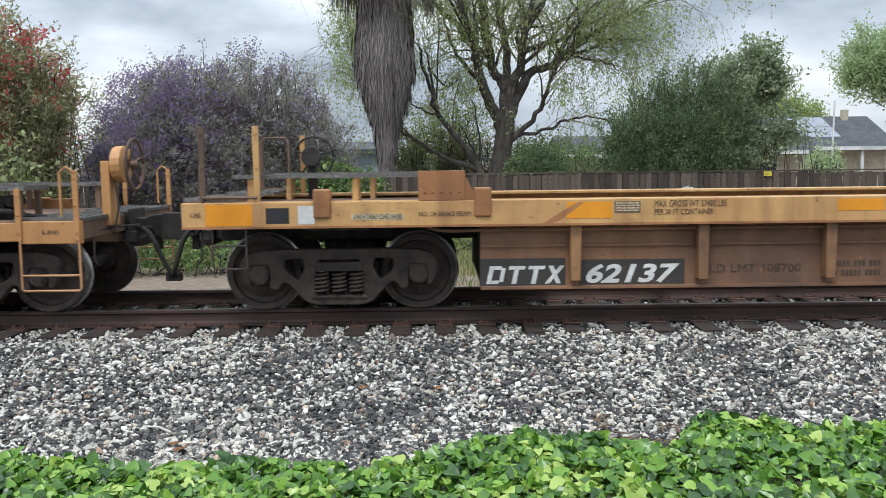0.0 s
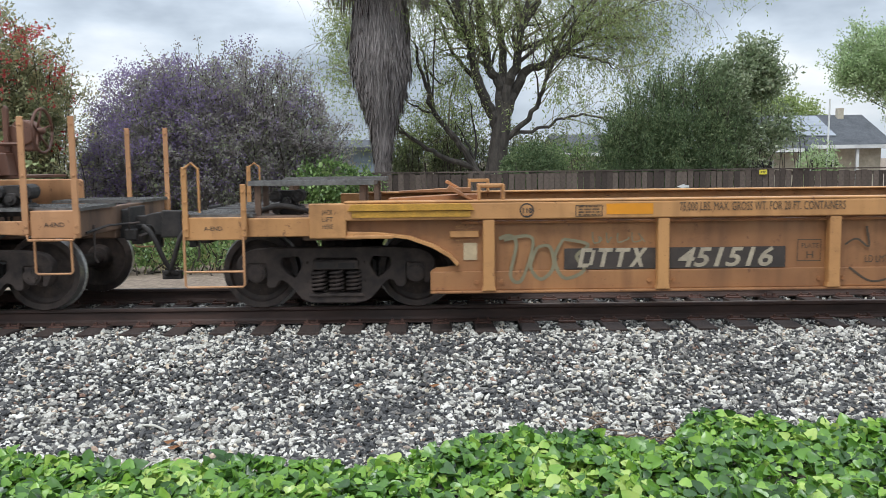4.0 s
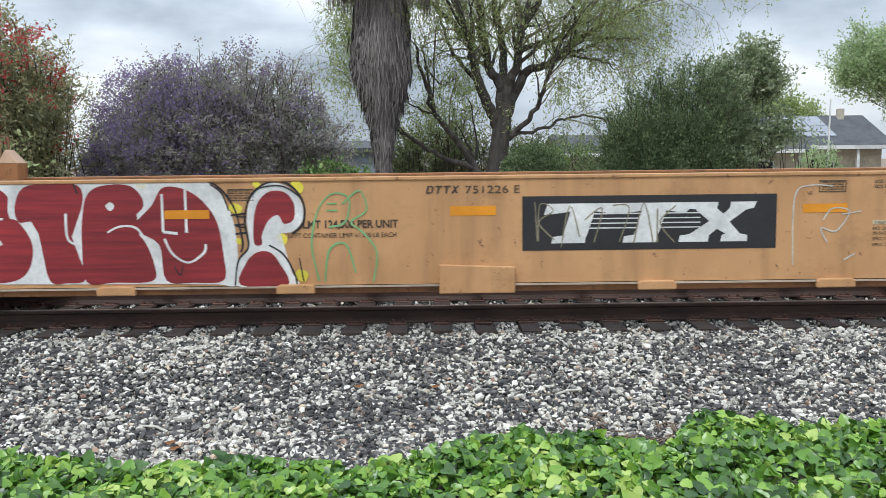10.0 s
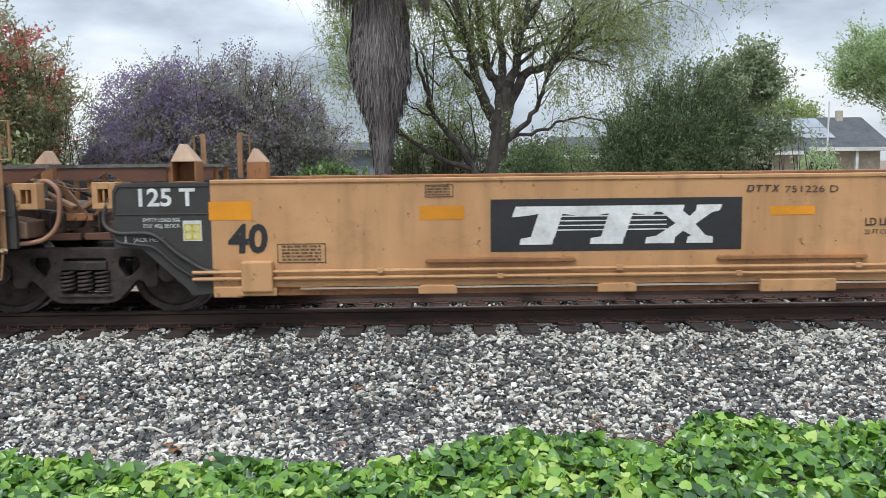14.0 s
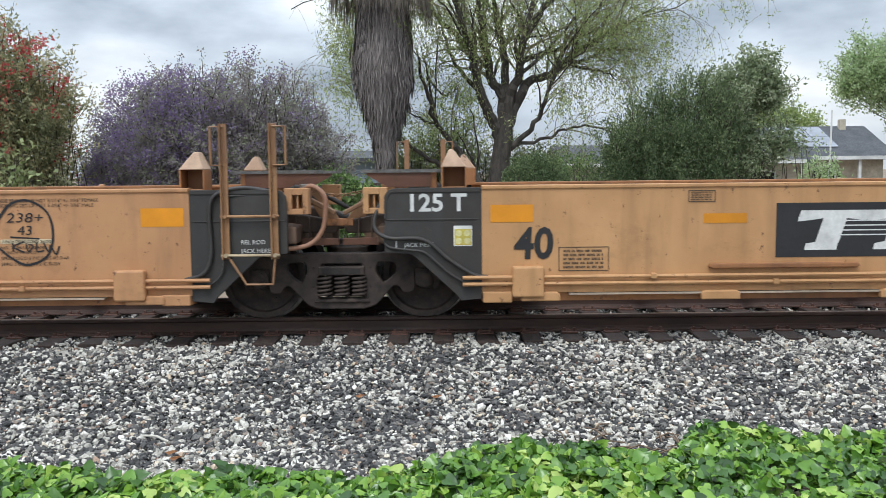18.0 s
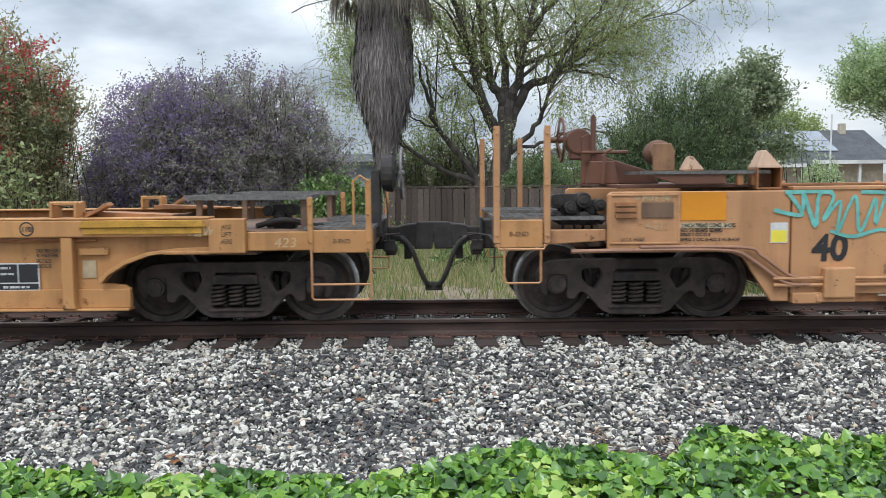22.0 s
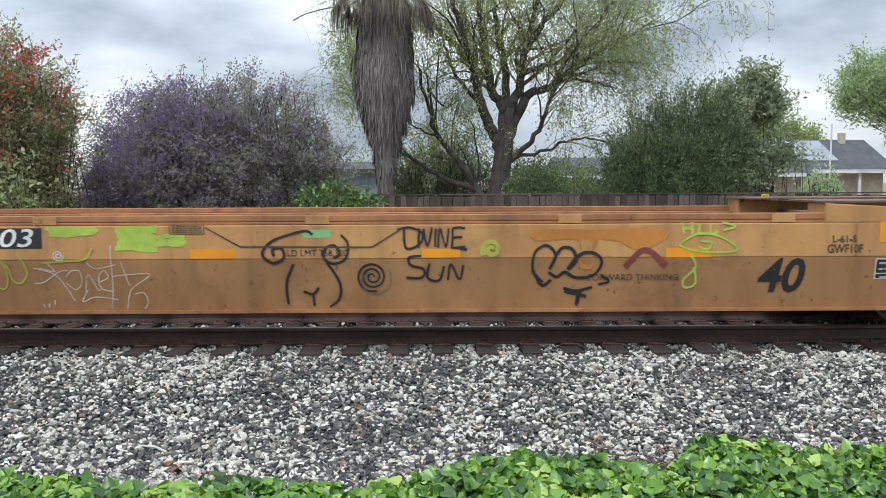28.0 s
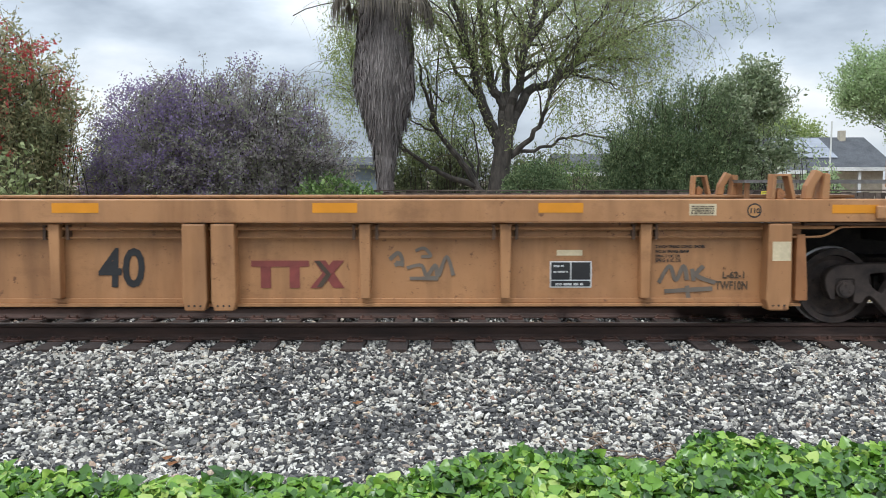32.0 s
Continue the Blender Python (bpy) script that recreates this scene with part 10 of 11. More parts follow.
MG = [(8.5, 25, 3.15, 0.85, 0.9, 1.3), (9.2, 25, 4.15, 0.65, 0.7, 0.85), (9.6, 25, 3.8, 0.55, 0.6, 0.65), (8.3, 24.9, 1.75, 0.9, 0.9, 1.3), (9.6, 24.8, 2.3, 0.75, 0.7, 0.6), (10.2, 24.7, 2.4, 0.5, 0.5, 0.45), (9.1, 24.8, 1.8, 0.6, 0.6, 0.5), (8.0, 25, 3.7, 0.4, 0.5, 0.5)]
bush("broadleaf_tree", "broad-leaved dark green tree behind the fence", MG, 21000, 0.13, 0.056, GLOSS_LEAF, 19, "tree", 50, ragged=0.36, shell=0.35, clusters=340, sprays=220, reach=0.5, up=0.5, per=16, edge=1.0)
bush("spring_tree", "light yellow-green tree behind the evergreen", [(20.6, 53, 4.0, 1.3, 1.5, 1.6), (22.0, 53, 3.6, 1.2, 1.5, 2.0), (23.2, 53, 2.9, 1.0, 1.4, 1.8)], 9000, 0.21, 0.11, SPRING_LEAF, 20, "tree", 40, shell=0.3, ragged=0.3, clusters=220, sprays=90, reach=0.8, up=0.6)
bush("garden_shrub", "small light green shrub in the garden behind the fence", [(12.3, 28, 1.25, 0.5, 0.5, 0.6), (12.9, 28, 1.2, 0.4, 0.3, 0.5)], 900, 0.12, 0.055, LIGHT_LEAF, 23, stems=18, sprays=26, reach=0.5, up=0.8, per=12)
bush("street_tree", "tall airy light green tree by the house", [(17.7, 34, 5.0, 1.8, 1.6, 1.5), (16.3, 34, 4.95, 0.8, 0.9, 0.75), (16.9, 34, 5.8, 0.8, 0.9, 0.75), (19.0, 34, 5.3, 1.7, 1.6, 1.8), (18.4, 34, 3.6, 0.7, 0.8, 1.1)], 22000, 0.105, 0.07, LIGHT_LEAF, 21, "tree", 70, ragged=0.4, clusters=260, shell=0.1, foot=(19.6, 34.0, 2.6), sprays=260, reach=0.8, up=0.4, per=20, edge=0.8)
bush("far_tree", "distant dark treetop behind the houses", [(-5.8, 40, 1.2, 3.0, 1.5, 1.2), (-13, 40, 2.0, 3.5, 1.5, 1.8)], 7000, 0.16, 0.09, TANGLE_LEAF, 22, "tree", 20, sprays=60, reach=1.2)


TWIG = plain("willow_twig", (0.24, 0.22, 0.12), 0.9, 0.4, 5)
WILLOWBARK = mottled("willow_bark", (0.036, 0.031, 0.027), (0.10, 0.085, 0.072), 8.0, 0.95, bump=0.9, squash=(1, 1, 0.3), deep=0.03)


def willow():
    rng = np.random.default_rng(31)
    ob = thing("willow_tree", "spreading willow just coming into leaf", "tree")
    Y = 28.0
    def lift(pts, spread):
        return [(x, Y + spread * i / max(1, len(pts) - 1), z) for i, (x, z) in enumerate(pts)]
    bm = bmesh.new()
    tube(bm, lift([(1.72, -0.6), (1.85, 0.8), (1.98, 1.9), (2.1, 2.7), (2.16, 3.3)], 0), [0.48, 0.37, 0.31, 0.30, 0.22], 12)
    part("trunk", bm, WILLOWBARK, ob)
    # each limb: its line across and up, its thickness at the foot, and how far it leans away
    mains = [([(1.95, 2.7), (1.72, 3.28), (1.39, 4.0), (1.17, 4.75), (1.05, 5.45), (0.76, 6.2), (0.45, 7.2), (0.2, 8.6)], 0.20, -0.7), ([(2.08, 3.2), (2.03, 4.0), (1.72, 4.55), (1.58, 5.3), (1.4, 6.2), (1.25, 7.6), (1.2, 9.0)], 0.19, 0.5),
             ([(2.2, 3.1), (2.31, 4.0), (2.59, 4.7), (2.68, 5.3), (2.77, 6.0), (3.05, 6.9), (3.3, 8.8)], 0.19, -0.3), ([(2.25, 3.1), (2.59, 4.0), (2.95, 4.5), (3.69, 4.75), (4.15, 5.15), (4.7, 5.6), (5.24, 5.86), (5.97, 6.3), (6.43, 6.5)], 0.18, 0.6),
             ([(2.3, 2.3), (2.86, 2.81), (3.23, 3.44), (3.51, 4.08), (3.72, 4.8), (4.3, 5.9)], 0.105, -0.8), ([(2.3, 2.42), (2.86, 2.53), (3.6, 2.67), (4.15, 2.92), (4.89, 3.02), (5.5, 2.8)], 0.072, -0.5),
             ([(2.2, 3.5), (2.18, 4.54), (2.13, 5.62), (1.95, 6.34), (1.8, 7.6), (1.75, 9.2)], 0.16, 1.0), ([(2.68, 5.17), (3.23, 5.34), (3.87, 5.52), (4.33, 5.78), (4.87, 6.3), (5.6, 7.3)], 0.10, 0.4),
             ([(4.15, 5.1), (4.7, 5.15), (5.25, 5.41), (5.8, 5.6), (6.5, 5.55)], 0.07, 0.5), ([(4.15, 5.1), (4.52, 4.91), (5.25, 4.78), (5.7, 4.5)], 0.06, -0.3), ([(2.75, 5.9), (3.5, 6.9), (4.4, 7.9), (5.2, 8.3)], 0.11, 0.7),
             ([(1.3, 0.2), (1.2, 1.3), (0.73, 2.1), (0.27, 2.65), (-0.19, 3.3), (-0.36, 4.03), (-0.59, 4.75), (-0.71, 5.3)], 0.13, -0.3), ([(1.5, 0.6), (1.37, 1.2), (0.44, 1.64), (-0.3, 1.98), (-1.03, 2.49), (-1.4, 2.67)], 0.12, -0.4), ([(0.0, 3.11), (-0.65, 3.3), (-1.1, 3.67)], 0.05, -0.2),
             ([(-0.09, 3.3), (-0.32, 4.39), (-0.42, 5.2)], 0.06, 0.2), ([(-0.45, 4.66), (-0.08, 4.3), (0.19, 4.11), (0.6, 4.3)], 0.045, 0.3), ([(1.3, 1.2), (1.1, 1.91), (0.93, 2.2), (0.6, 3.0)], 0.06, 0.3), ([(1.1, 1.3), (1.25, 2.4), (1.0, 3.6)], 0.05, 0.2),
             ([(1.05, 5.5), (0.3, 6.3), (-0.6, 7.0), (-1.8, 7.6), (-2.6, 7.4)], 0.09, 1.4), ([(-1.4, 7.3), (-2.3, 6.6), (-2.8, 5.8), (-3.0, 5.0)], 0.05, 2.4), ([(1.39, 4.0), (0.7, 4.9), (0.2, 5.9), (0.0, 7.0)], 0.08, 0.8)]
    tips = []
    for pts, r, spread in mains:
        c = curve_through(lift(pts, spread), 4)
        c = [p + Vector(rng.normal(size=3) * 0.03) for p in c]
        tube_mesh = bmesh.new()
        tube(tube_mesh, c, [r * (1 - 0.72 * i / (len(c) - 1)) for i in range(len(c))], 8)
        part("limb", tube_mesh, WILLOWBARK, ob)
        for i in range(len(c) // 3, len(c)):
            local = r * (1 - 0.8 * i / (len(c) - 1))
            way = (c[min(i + 1, len(c) - 1)] - c[i - 1]).normalized()
            if pts[0][1] < 1.5 and rng.uniform() < 0.75:
                continue
            tips.append((c[i], local, way))
            if i % 2 == 0 and r > 0.085:
                d = (way + Vector((rng.normal() * 0.8, rng.normal() * 0.5, 0.55))).normalized()
                q, path = c[i].copy(), [c[i].copy()]
                for k in range(5):
                    d = (d + Vector(rng.normal(size=3) * 0.22) + Vector((0, 0, 0.05))).normalized()
                    q = q + d * rng.uniform(0.35, 0.62)
                    path.append(q.copy())
                side = bmesh.new()
                tube(side, path, [max(0.018, local * 0.5 * (1 - 0.15 * k)) for k in range(6)], 6)
                part("branch", side, WILLOWBARK, ob)
                tips.extend((q, local * 0.3, d) for q in path[2:])
    fine = bmesh.new()
    leaves = []
    tips = [q for q in tips if q[0].x > -3.3]
    for p, r, way in tips:
        for _ in range(1 + (rng.uniform() < 0.25)):
            d = Vector(rng.normal(size=3))
            d.y *= 0.6
            d = (d.normalized() + way * 0.7 + Vector((0.25 * (p.x - 1.9), 0, 0.55))).normalized()
            n = rng.uniform(1.1, 2.9)
            a, pts = p.copy(), [p.copy()]
            for k in range(5):
                d = (d + Vector((0, 0, -0.13 * k)) + Vector(rng.normal(size=3) * 0.16)).normalized()
                a = a + d * n / 5
                pts.append(a.copy())
            rr = min(0.035, max(0.011, r * 0.3))
            tube(fine, pts, [rr * (1 - 0.16 * k) for k in range(6)], 4)
            for q in pts[2:]:
                for _ in range(int(rng.integers(1, 3))):
                    h = Vector((rng.normal() * 0.35, rng.normal() * 0.3, -0.2 + rng.normal() * 0.2))
                    t, hang = q.copy(), [q.copy()]
                    for k in range(4):
                        h = (h + Vector((0, 0, -0.22))).normalized()
                        t = t + h * rng.uniform(0.12, 0.34)
                        hang.append(t.copy())
                    tube(fine, hang, [0.005, 0.004, 0.0035, 0.003, 0.0025], 3, False)
                    for s in hang[1:]:
                        for _ in range(3):
                            leaves.append(s + Vector(rng.normal(size=3) * 0.07))
    tagged(part("brushwood", fine, TWIG, ob), kind="stuff")
    leaves = np.array([q[:] for q in leaves if q.x > -4.2])
    crown = new("crown", leaf_mesh("crown", leaves, 0.115, 0.036, SPRING_LEAF, 32, 0.8))
    crown.parent = ob


willow()


PALMBARK = mottled("palm_fibre", (0.14, 0.12, 0.10), (0.32, 0.275, 0.24), 9.0, 0.95, bump=0.9, squash=(4, 4, 0.3), deep=0.03)


def palm():
    rng = np.random.default_rng(41)
    ob = thing("fan_palm", "tall fan palm with a thick skirt of dead grey fronds", "palm tree")
    X, Y = -1.68, 26.0
    prof = [(-0.5, 0.36), (1.4, 0.17), (2.0, 0.20), (2.45, 0.29), (2.6, 0.27), (3.03, 0.39), (3.45, 0.55), (3.87, 0.70), (4.3, 0.80), (4.7, 0.88), (5.13, 0.88), (5.55, 0.83), (6.37, 0.77), (6.9, 0.71), (8.0, 0.5)]
    zs, rs = [p[0] for p in prof], [p[1] for p in prof]
    bm = bmesh.new()
    tube(bm, [(X + 0.02 * math.sin(z), Y, z) for z in zs], [max(0.14, r - 0.10) for r in rs], 14)
    part("trunk", bm, PALMBARK, ob)
    n = 34000
    z = rng.uniform(1.5, 7.5, n)
    a = rng.uniform(0, 2 * math.pi, n)
    tier = (z * 2.6 + 0.35 * np.sin(3 * a) + 0.3 * np.sin(7 * a + 2)) % 1.0
    r = np.interp(z, zs, rs) * rng.uniform(0.80, 1.03, n) * (1.06 - 0.13 * tier) * (1 + 0.04 * np.sin(z * 2.1 + 3 * a))
    p0 = np.stack([X + r * np.cos(a), Y + r * np.sin(a), z], 1)
    side = np.stack([-np.sin(a), np.cos(a), np.zeros(n)], 1)
    out = np.stack([np.cos(a), np.sin(a), np.zeros(n)], 1)
    lg = (rng.uniform(0.22, 0.62, n) * np.where(rng.uniform(size=n) < 0.06, 1.5, 1.0))[:, None]
    down = np.array([0, 0, -1.0]) + out * rng.uniform(-0.22, 0.16, n)[:, None] + side * rng.normal(size=(n, 1)) * 0.14
    w = rng.uniform(0.005, 0.014, n)[:, None]
    tip = p0 + down * lg
    tip[:, 2] = np.maximum(tip[:, 2], 1.0)
    tip += rng.normal(size=(n, 3)) * np.array([0.03, 0.03, 0.0])
    v = np.stack([p0 - side * w, p0 + side * w, p0 + down * lg * 0.6 + side * w * 0.7 + out * 0.03, tip, p0 + down * lg * 0.6 - side * w * 0.7 + out * 0.03], 1).reshape(-1, 3)
    skirt = new("skirt", quads_mesh("skirt", v, np.arange(n)[:, None] * 5 + np.array([[0, 1, 2, 3, 4]]), THATCH))
    skirt.parent = ob
    tagged(skirt, "skirt of dead grey-brown fronds")
    for k in range(46):
        a = 2 * math.pi * k / 46 + rng.normal() * 0.1
        low = k % 2
        rise = rng.uniform(-0.6, 0.1) if low else rng.uniform(0.2, 1.1)
        L = rng.uniform(0.9, 1.3)
        root = Vector((X + 0.5 * math.cos(a), Y + 0.5 * math.sin(a), 7.3 if low else 7.9))
        d = Vector((math.cos(a), math.sin(a), rise)).normalized()
        hub = root + d * L * (0.7 if low else 1.0)
        bm = bmesh.new()
        tube(bm, [root, hub], [0.03, 0.018], 4)
        s = d.cross(Vector((0, 0, 1))).normalized()
        for j in range(17):
            q = (j - 8) / 8 * 1.25
            way = (d * math.cos(q) + s * math.sin(q)).normalized()
            l1 = rng.uniform(0.55, 0.8)
            m1 = hub + way * l1 * (0.4 if low else 0.6) + Vector((0, 0, -0.05 - 0.25 * low))
            t1 = hub + way * l1 * (0.55 if low else 1.0) + Vector((0, 0, -0.25 - rng.uniform(0.45, 0.9) * low))
            cr = way.cross(Vector((0, 0, 1))).normalized() * 0.022
            vs = [bm.verts.new(x) for x in (hub, m1 + cr, t1, m1 - cr)]
            bm.faces.new(vs)
        part("frond", bm, DEADFROND if low else FROND, ob)


palm()


def ivy_edge(x):
    xs = [-4.5, -3.0, -2.1, -1.9, -1.4, -1.0, -0.55, 0.0, 0.3, 0.85, 1.5, 1.9, 2.4, 2.8, 3.2, 4.5]
    ys = [5.5, 5.60, 5.40, 5.24, 5.50, 5.42, 5.24, 5.52, 5.86, 5.84, 5.62, 6.20, 6.16, 6.05, 5.9, 5.9]
    return float(np.interp(x, xs, ys)) + 0.05 * noise.noise(Vector((x * 3, 0, 1)))


def ivy_bed():
    rng = np.random.default_rng(51)
    shape = [(0, 0.02), (-0.26, -0.12), (-0.50, 0.02), (-0.52, 0.24), (-0.40, 0.44), (-0.33, 0.64), (-0.16, 0.84), (0, 1.0), (0.16, 0.84), (0.33, 0.64), (0.40, 0.44), (0.52, 0.24), (0.50, 0.02), (0.26, -0.12)]
    base = np.array([(x, y - 0.1, 0.22 * abs(x) - 0.25 * max(0, y - 0.45) ** 1.5 - 0.10 * max(0, abs(x) - 0.3)) for x, y in shape] + [(0, 0.38, -0.045)])
    tri = np.array([(14, i, (i + 1) % 14) for i in range(14)])
    vs, fs, k = [], [], 0
    for _ in range(17000):
        x = rng.uniform(-4.4, 4.4)
        e = ivy_edge(x)
        y = e - abs(rng.normal()) * 0.9 if rng.uniform() < 0.6 else rng.uniform(4.1, e)
        if y < 4.0:
            continue
        rim = min(1.0, (e - y) / 0.22)
        top = -0.47 + 0.17 * rim + 0.06 * noise.noise(Vector((x * 1.4, y * 1.4, 0))) + 0.07 * noise.noise(Vector((x * 4.5, y * 4.5, 4)))
        z = top - abs(rng.normal()) * 0.06
        s = rng.choice([0.042, 0.058, 0.074, 0.092], p=[0.25, 0.35, 0.28, 0.12]) * rng.uniform(0.85, 1.15) * (0.75 if rim < 0.5 else 1.0)
        yaw, tilt, roll = rng.uniform(0, 2 * math.pi), rng.normal() * 0.5 + 0.3, rng.normal() * 0.5
        m = Matrix.Rotation(tilt, 3, "X") @ Matrix.Rotation(roll, 3, "Y") @ Matrix.Rotation(yaw, 3, "Z")
        vs.append((base * s) @ np.array(m).T + np.array([x, y, z]))
        fs.append(tri + k)
        k += 15
    me = quads_mesh("ivy", np.concatenate(vs), np.concatenate(fs), IVY)
    me.shade_smooth()
    tagged(new("ivy", me), "thick bed of glossy green ivy along the ballast", "ivy", kind="stuff")


ivy_bed()


def grass_strip():
    rng = np.random.default_rng(61)
    n = 70000
    x = rng.uniform(-13, 13, n)
    y = 13.6 + 8.2 * rng.uniform(0, 1, n) ** 0.8
    y = np.where((x < -1.8) & (y < 17.2), y + rng.uniform(2.0, 4.2, n), y)
    tuft = np.array([noise.noise(Vector((a * 0.7, b * 0.7, 2))) for a, b in zip(x, y)])
    keep = tuft + rng.uniform(-0.5, 0.4, n) > -0.25 - 0.05 * (y - 16)
    x, y, tuft = x[keep], y[keep], tuft[keep]
    n = len(x)
    h = (0.15 + 0.045 * (y - 13.6) + 0.25 * np.clip(tuft, 0, 1)) * rng.uniform(0.35, 1.3, n)
    z = np.array([ground_z(a, b) for a, b in zip(x, y)]) - 0.04
    lean = rng.normal(size=(n, 2)) * 0.25 * h[:, None]
    w = rng.uniform(0.004, 0.012, n)
    p = np.stack([x, y, z], 1)
    side = np.stack([w, rng.normal(size=n) * 0.004, np.zeros(n)], 1)
    mid = p + np.stack([lean[:, 0] * 0.35, lean[:, 1] * 0.35, h * 0.55], 1)
    tip = p + np.stack([lean[:, 0], lean[:, 1], h], 1)
    v = np.stack([p - side, p + side, mid + side * 0.7, tip, mid - side * 0.7], 1).reshape(-1, 3)
    me = quads_mesh("dry_grass", v, np.arange(n)[:, None] * 5 + np.array([[0, 1, 2, 3, 4]]), STRAW)
    tagged(new("dry_grass", me), "straw-coloured dry grass and weeds before the fence", "grass", kind="stuff")


grass_strip()
for gx, gy, gw, gh in ((-3.6, 17.5, 1.0, 0.5), (0.6, 18.5, 0.8, 0.55), (3.4, 18.0, 1.2, 0.6), (-1.2, 20.6, 0.9, 0.6), (6.4, 18, 1.1, 0.7), (3.5, 15.2, 0.8, 0.55), (4.5, 15.6, 0.9, 0.7), (5.4, 15.0, 0.8, 0.5), (6.6, 15.6, 0.9, 0.6), (-4.4, 16.0, 0.7, 0.6), (-5.2, 16.2, 0.8, 0.7), (-6.1, 16.0, 0.7, 0.5)):
    bush("weed_clump", "low green weeds in the dry grass", [(gx, gy, -0.3, gw, 0.5, gh)], 1300, 0.085, 0.042, VINE_LEAF, int(gx * 10) + 90, "weeds", 10, droop=-0.6, ragged=0.5, sprays=24, reach=0.35, up=1.0, per=10)

# ---------------------------------------------------------------- fence and houses
def board_mesh(seed):
    rnd = random.Random(seed)
    h = 1.70 + rnd.uniform(-0.025, 0.02)
    bm = bmesh.new()
    w = 0.069 + rnd.uniform(-0.004, 0.003)
    box(bm, -w, w, -0.009, 0.009, 0.0, h)
    for v in bm.verts:
        v.co.x += rnd.uniform(-0.003, 0.003)
        v.co.z += rnd.uniform(-0.008, 0.008)
    return bm_mesh("board", bm, FENCE)


def fence():
    boards = [board_mesh(i) for i in range(8)]
    rng = random.Random(8)
    Y, Z = 22.0, -0.46
    ob = thing("fence", "weathered dark brown board fence with a cap rail", "fence", at=(0, Y, Z))
    for k in range(-8, 9):
        x0 = k * 2.4
        dz = rng.uniform(-0.015, 0.02)
        bm = bmesh.new()
        box(bm, x0 - 0.045, x0 + 0.045, 0.05, 0.14, 0, 1.72)
        part("post", bm, FENCE, ob)
        for z in (0.25, 0.95, 1.58):
            bm = bmesh.new()
            box(bm, x0 + 0.003, x0 + 2.397, 0.012, 0.05, z, z + 0.09)
            part("fence_rail", bm, FENCE, ob)
        bm = bmesh.new()
        box(bm, x0 + 0.003, x0 + 2.397, -0.035, 0.07, 1.722, 1.757)
        part("cap_board", bm, FENCE, ob)
        for i in range(16):
            b = new("board", rng.choice(boards))
            b.parent = ob
            b.location = (x0 + 0.09 + i * 0.15, -0.004 - 0.021 * (i % 2) * (0.6 if k % 3 else 1), dz)
            b.rotation_euler = (0, radians(rng.uniform(-0.5, 0.5)), 0)


fence()

ROOF = mottled("grey_shingles", (0.045, 0.047, 0.052), (0.10, 0.105, 0.115), 14.0, 0.9, squash=(1, 1, 3))
STUCCO = mottled("cream_stucco", (0.40, 0.35, 0.27), (0.56, 0.50, 0.40), 6.0, 0.9)
BLUEWALL = mottled("blue_grey_siding", (0.20, 0.26, 0.32), (0.30, 0.37, 0.44), 6.0, 0.85, squash=(0.2, 1, 6))
TRIM = plain("white_trim", (0.72, 0.72, 0.70), 0.5, 0.1)
# pale grey base colour includes the bright sky that the cells mirror
SOLAR = plain("solar_cells", (0.34, 0.36, 0.40), 0.10, 0.2, 3)
WINDOW = plain("dark_window", (0.03, 0.035, 0.04), 0.08, 0.3)


def roof_slab(parent, x0, x1, y0, z0, y1, z1, material=None):
    bm = bmesh.new()
    a = [bm.verts.new(p) for p in ((x0, y0, z0), (x1, y0, z0), (x1, y1, z1), (x0, y1, z1))]
    b2 = [bm.verts.new((v.co.x, v.co.y, v.co.z - 0.16)) for v in a]
    bm.faces.new(a)
    bm.faces.new(b2[::-1])
    for i in range(4):
        bm.faces.new((a[i], a[(i + 1) % 4], b2[(i + 1) % 4], b2[i]))
    return part("roof", bm, material or ROOF, parent)


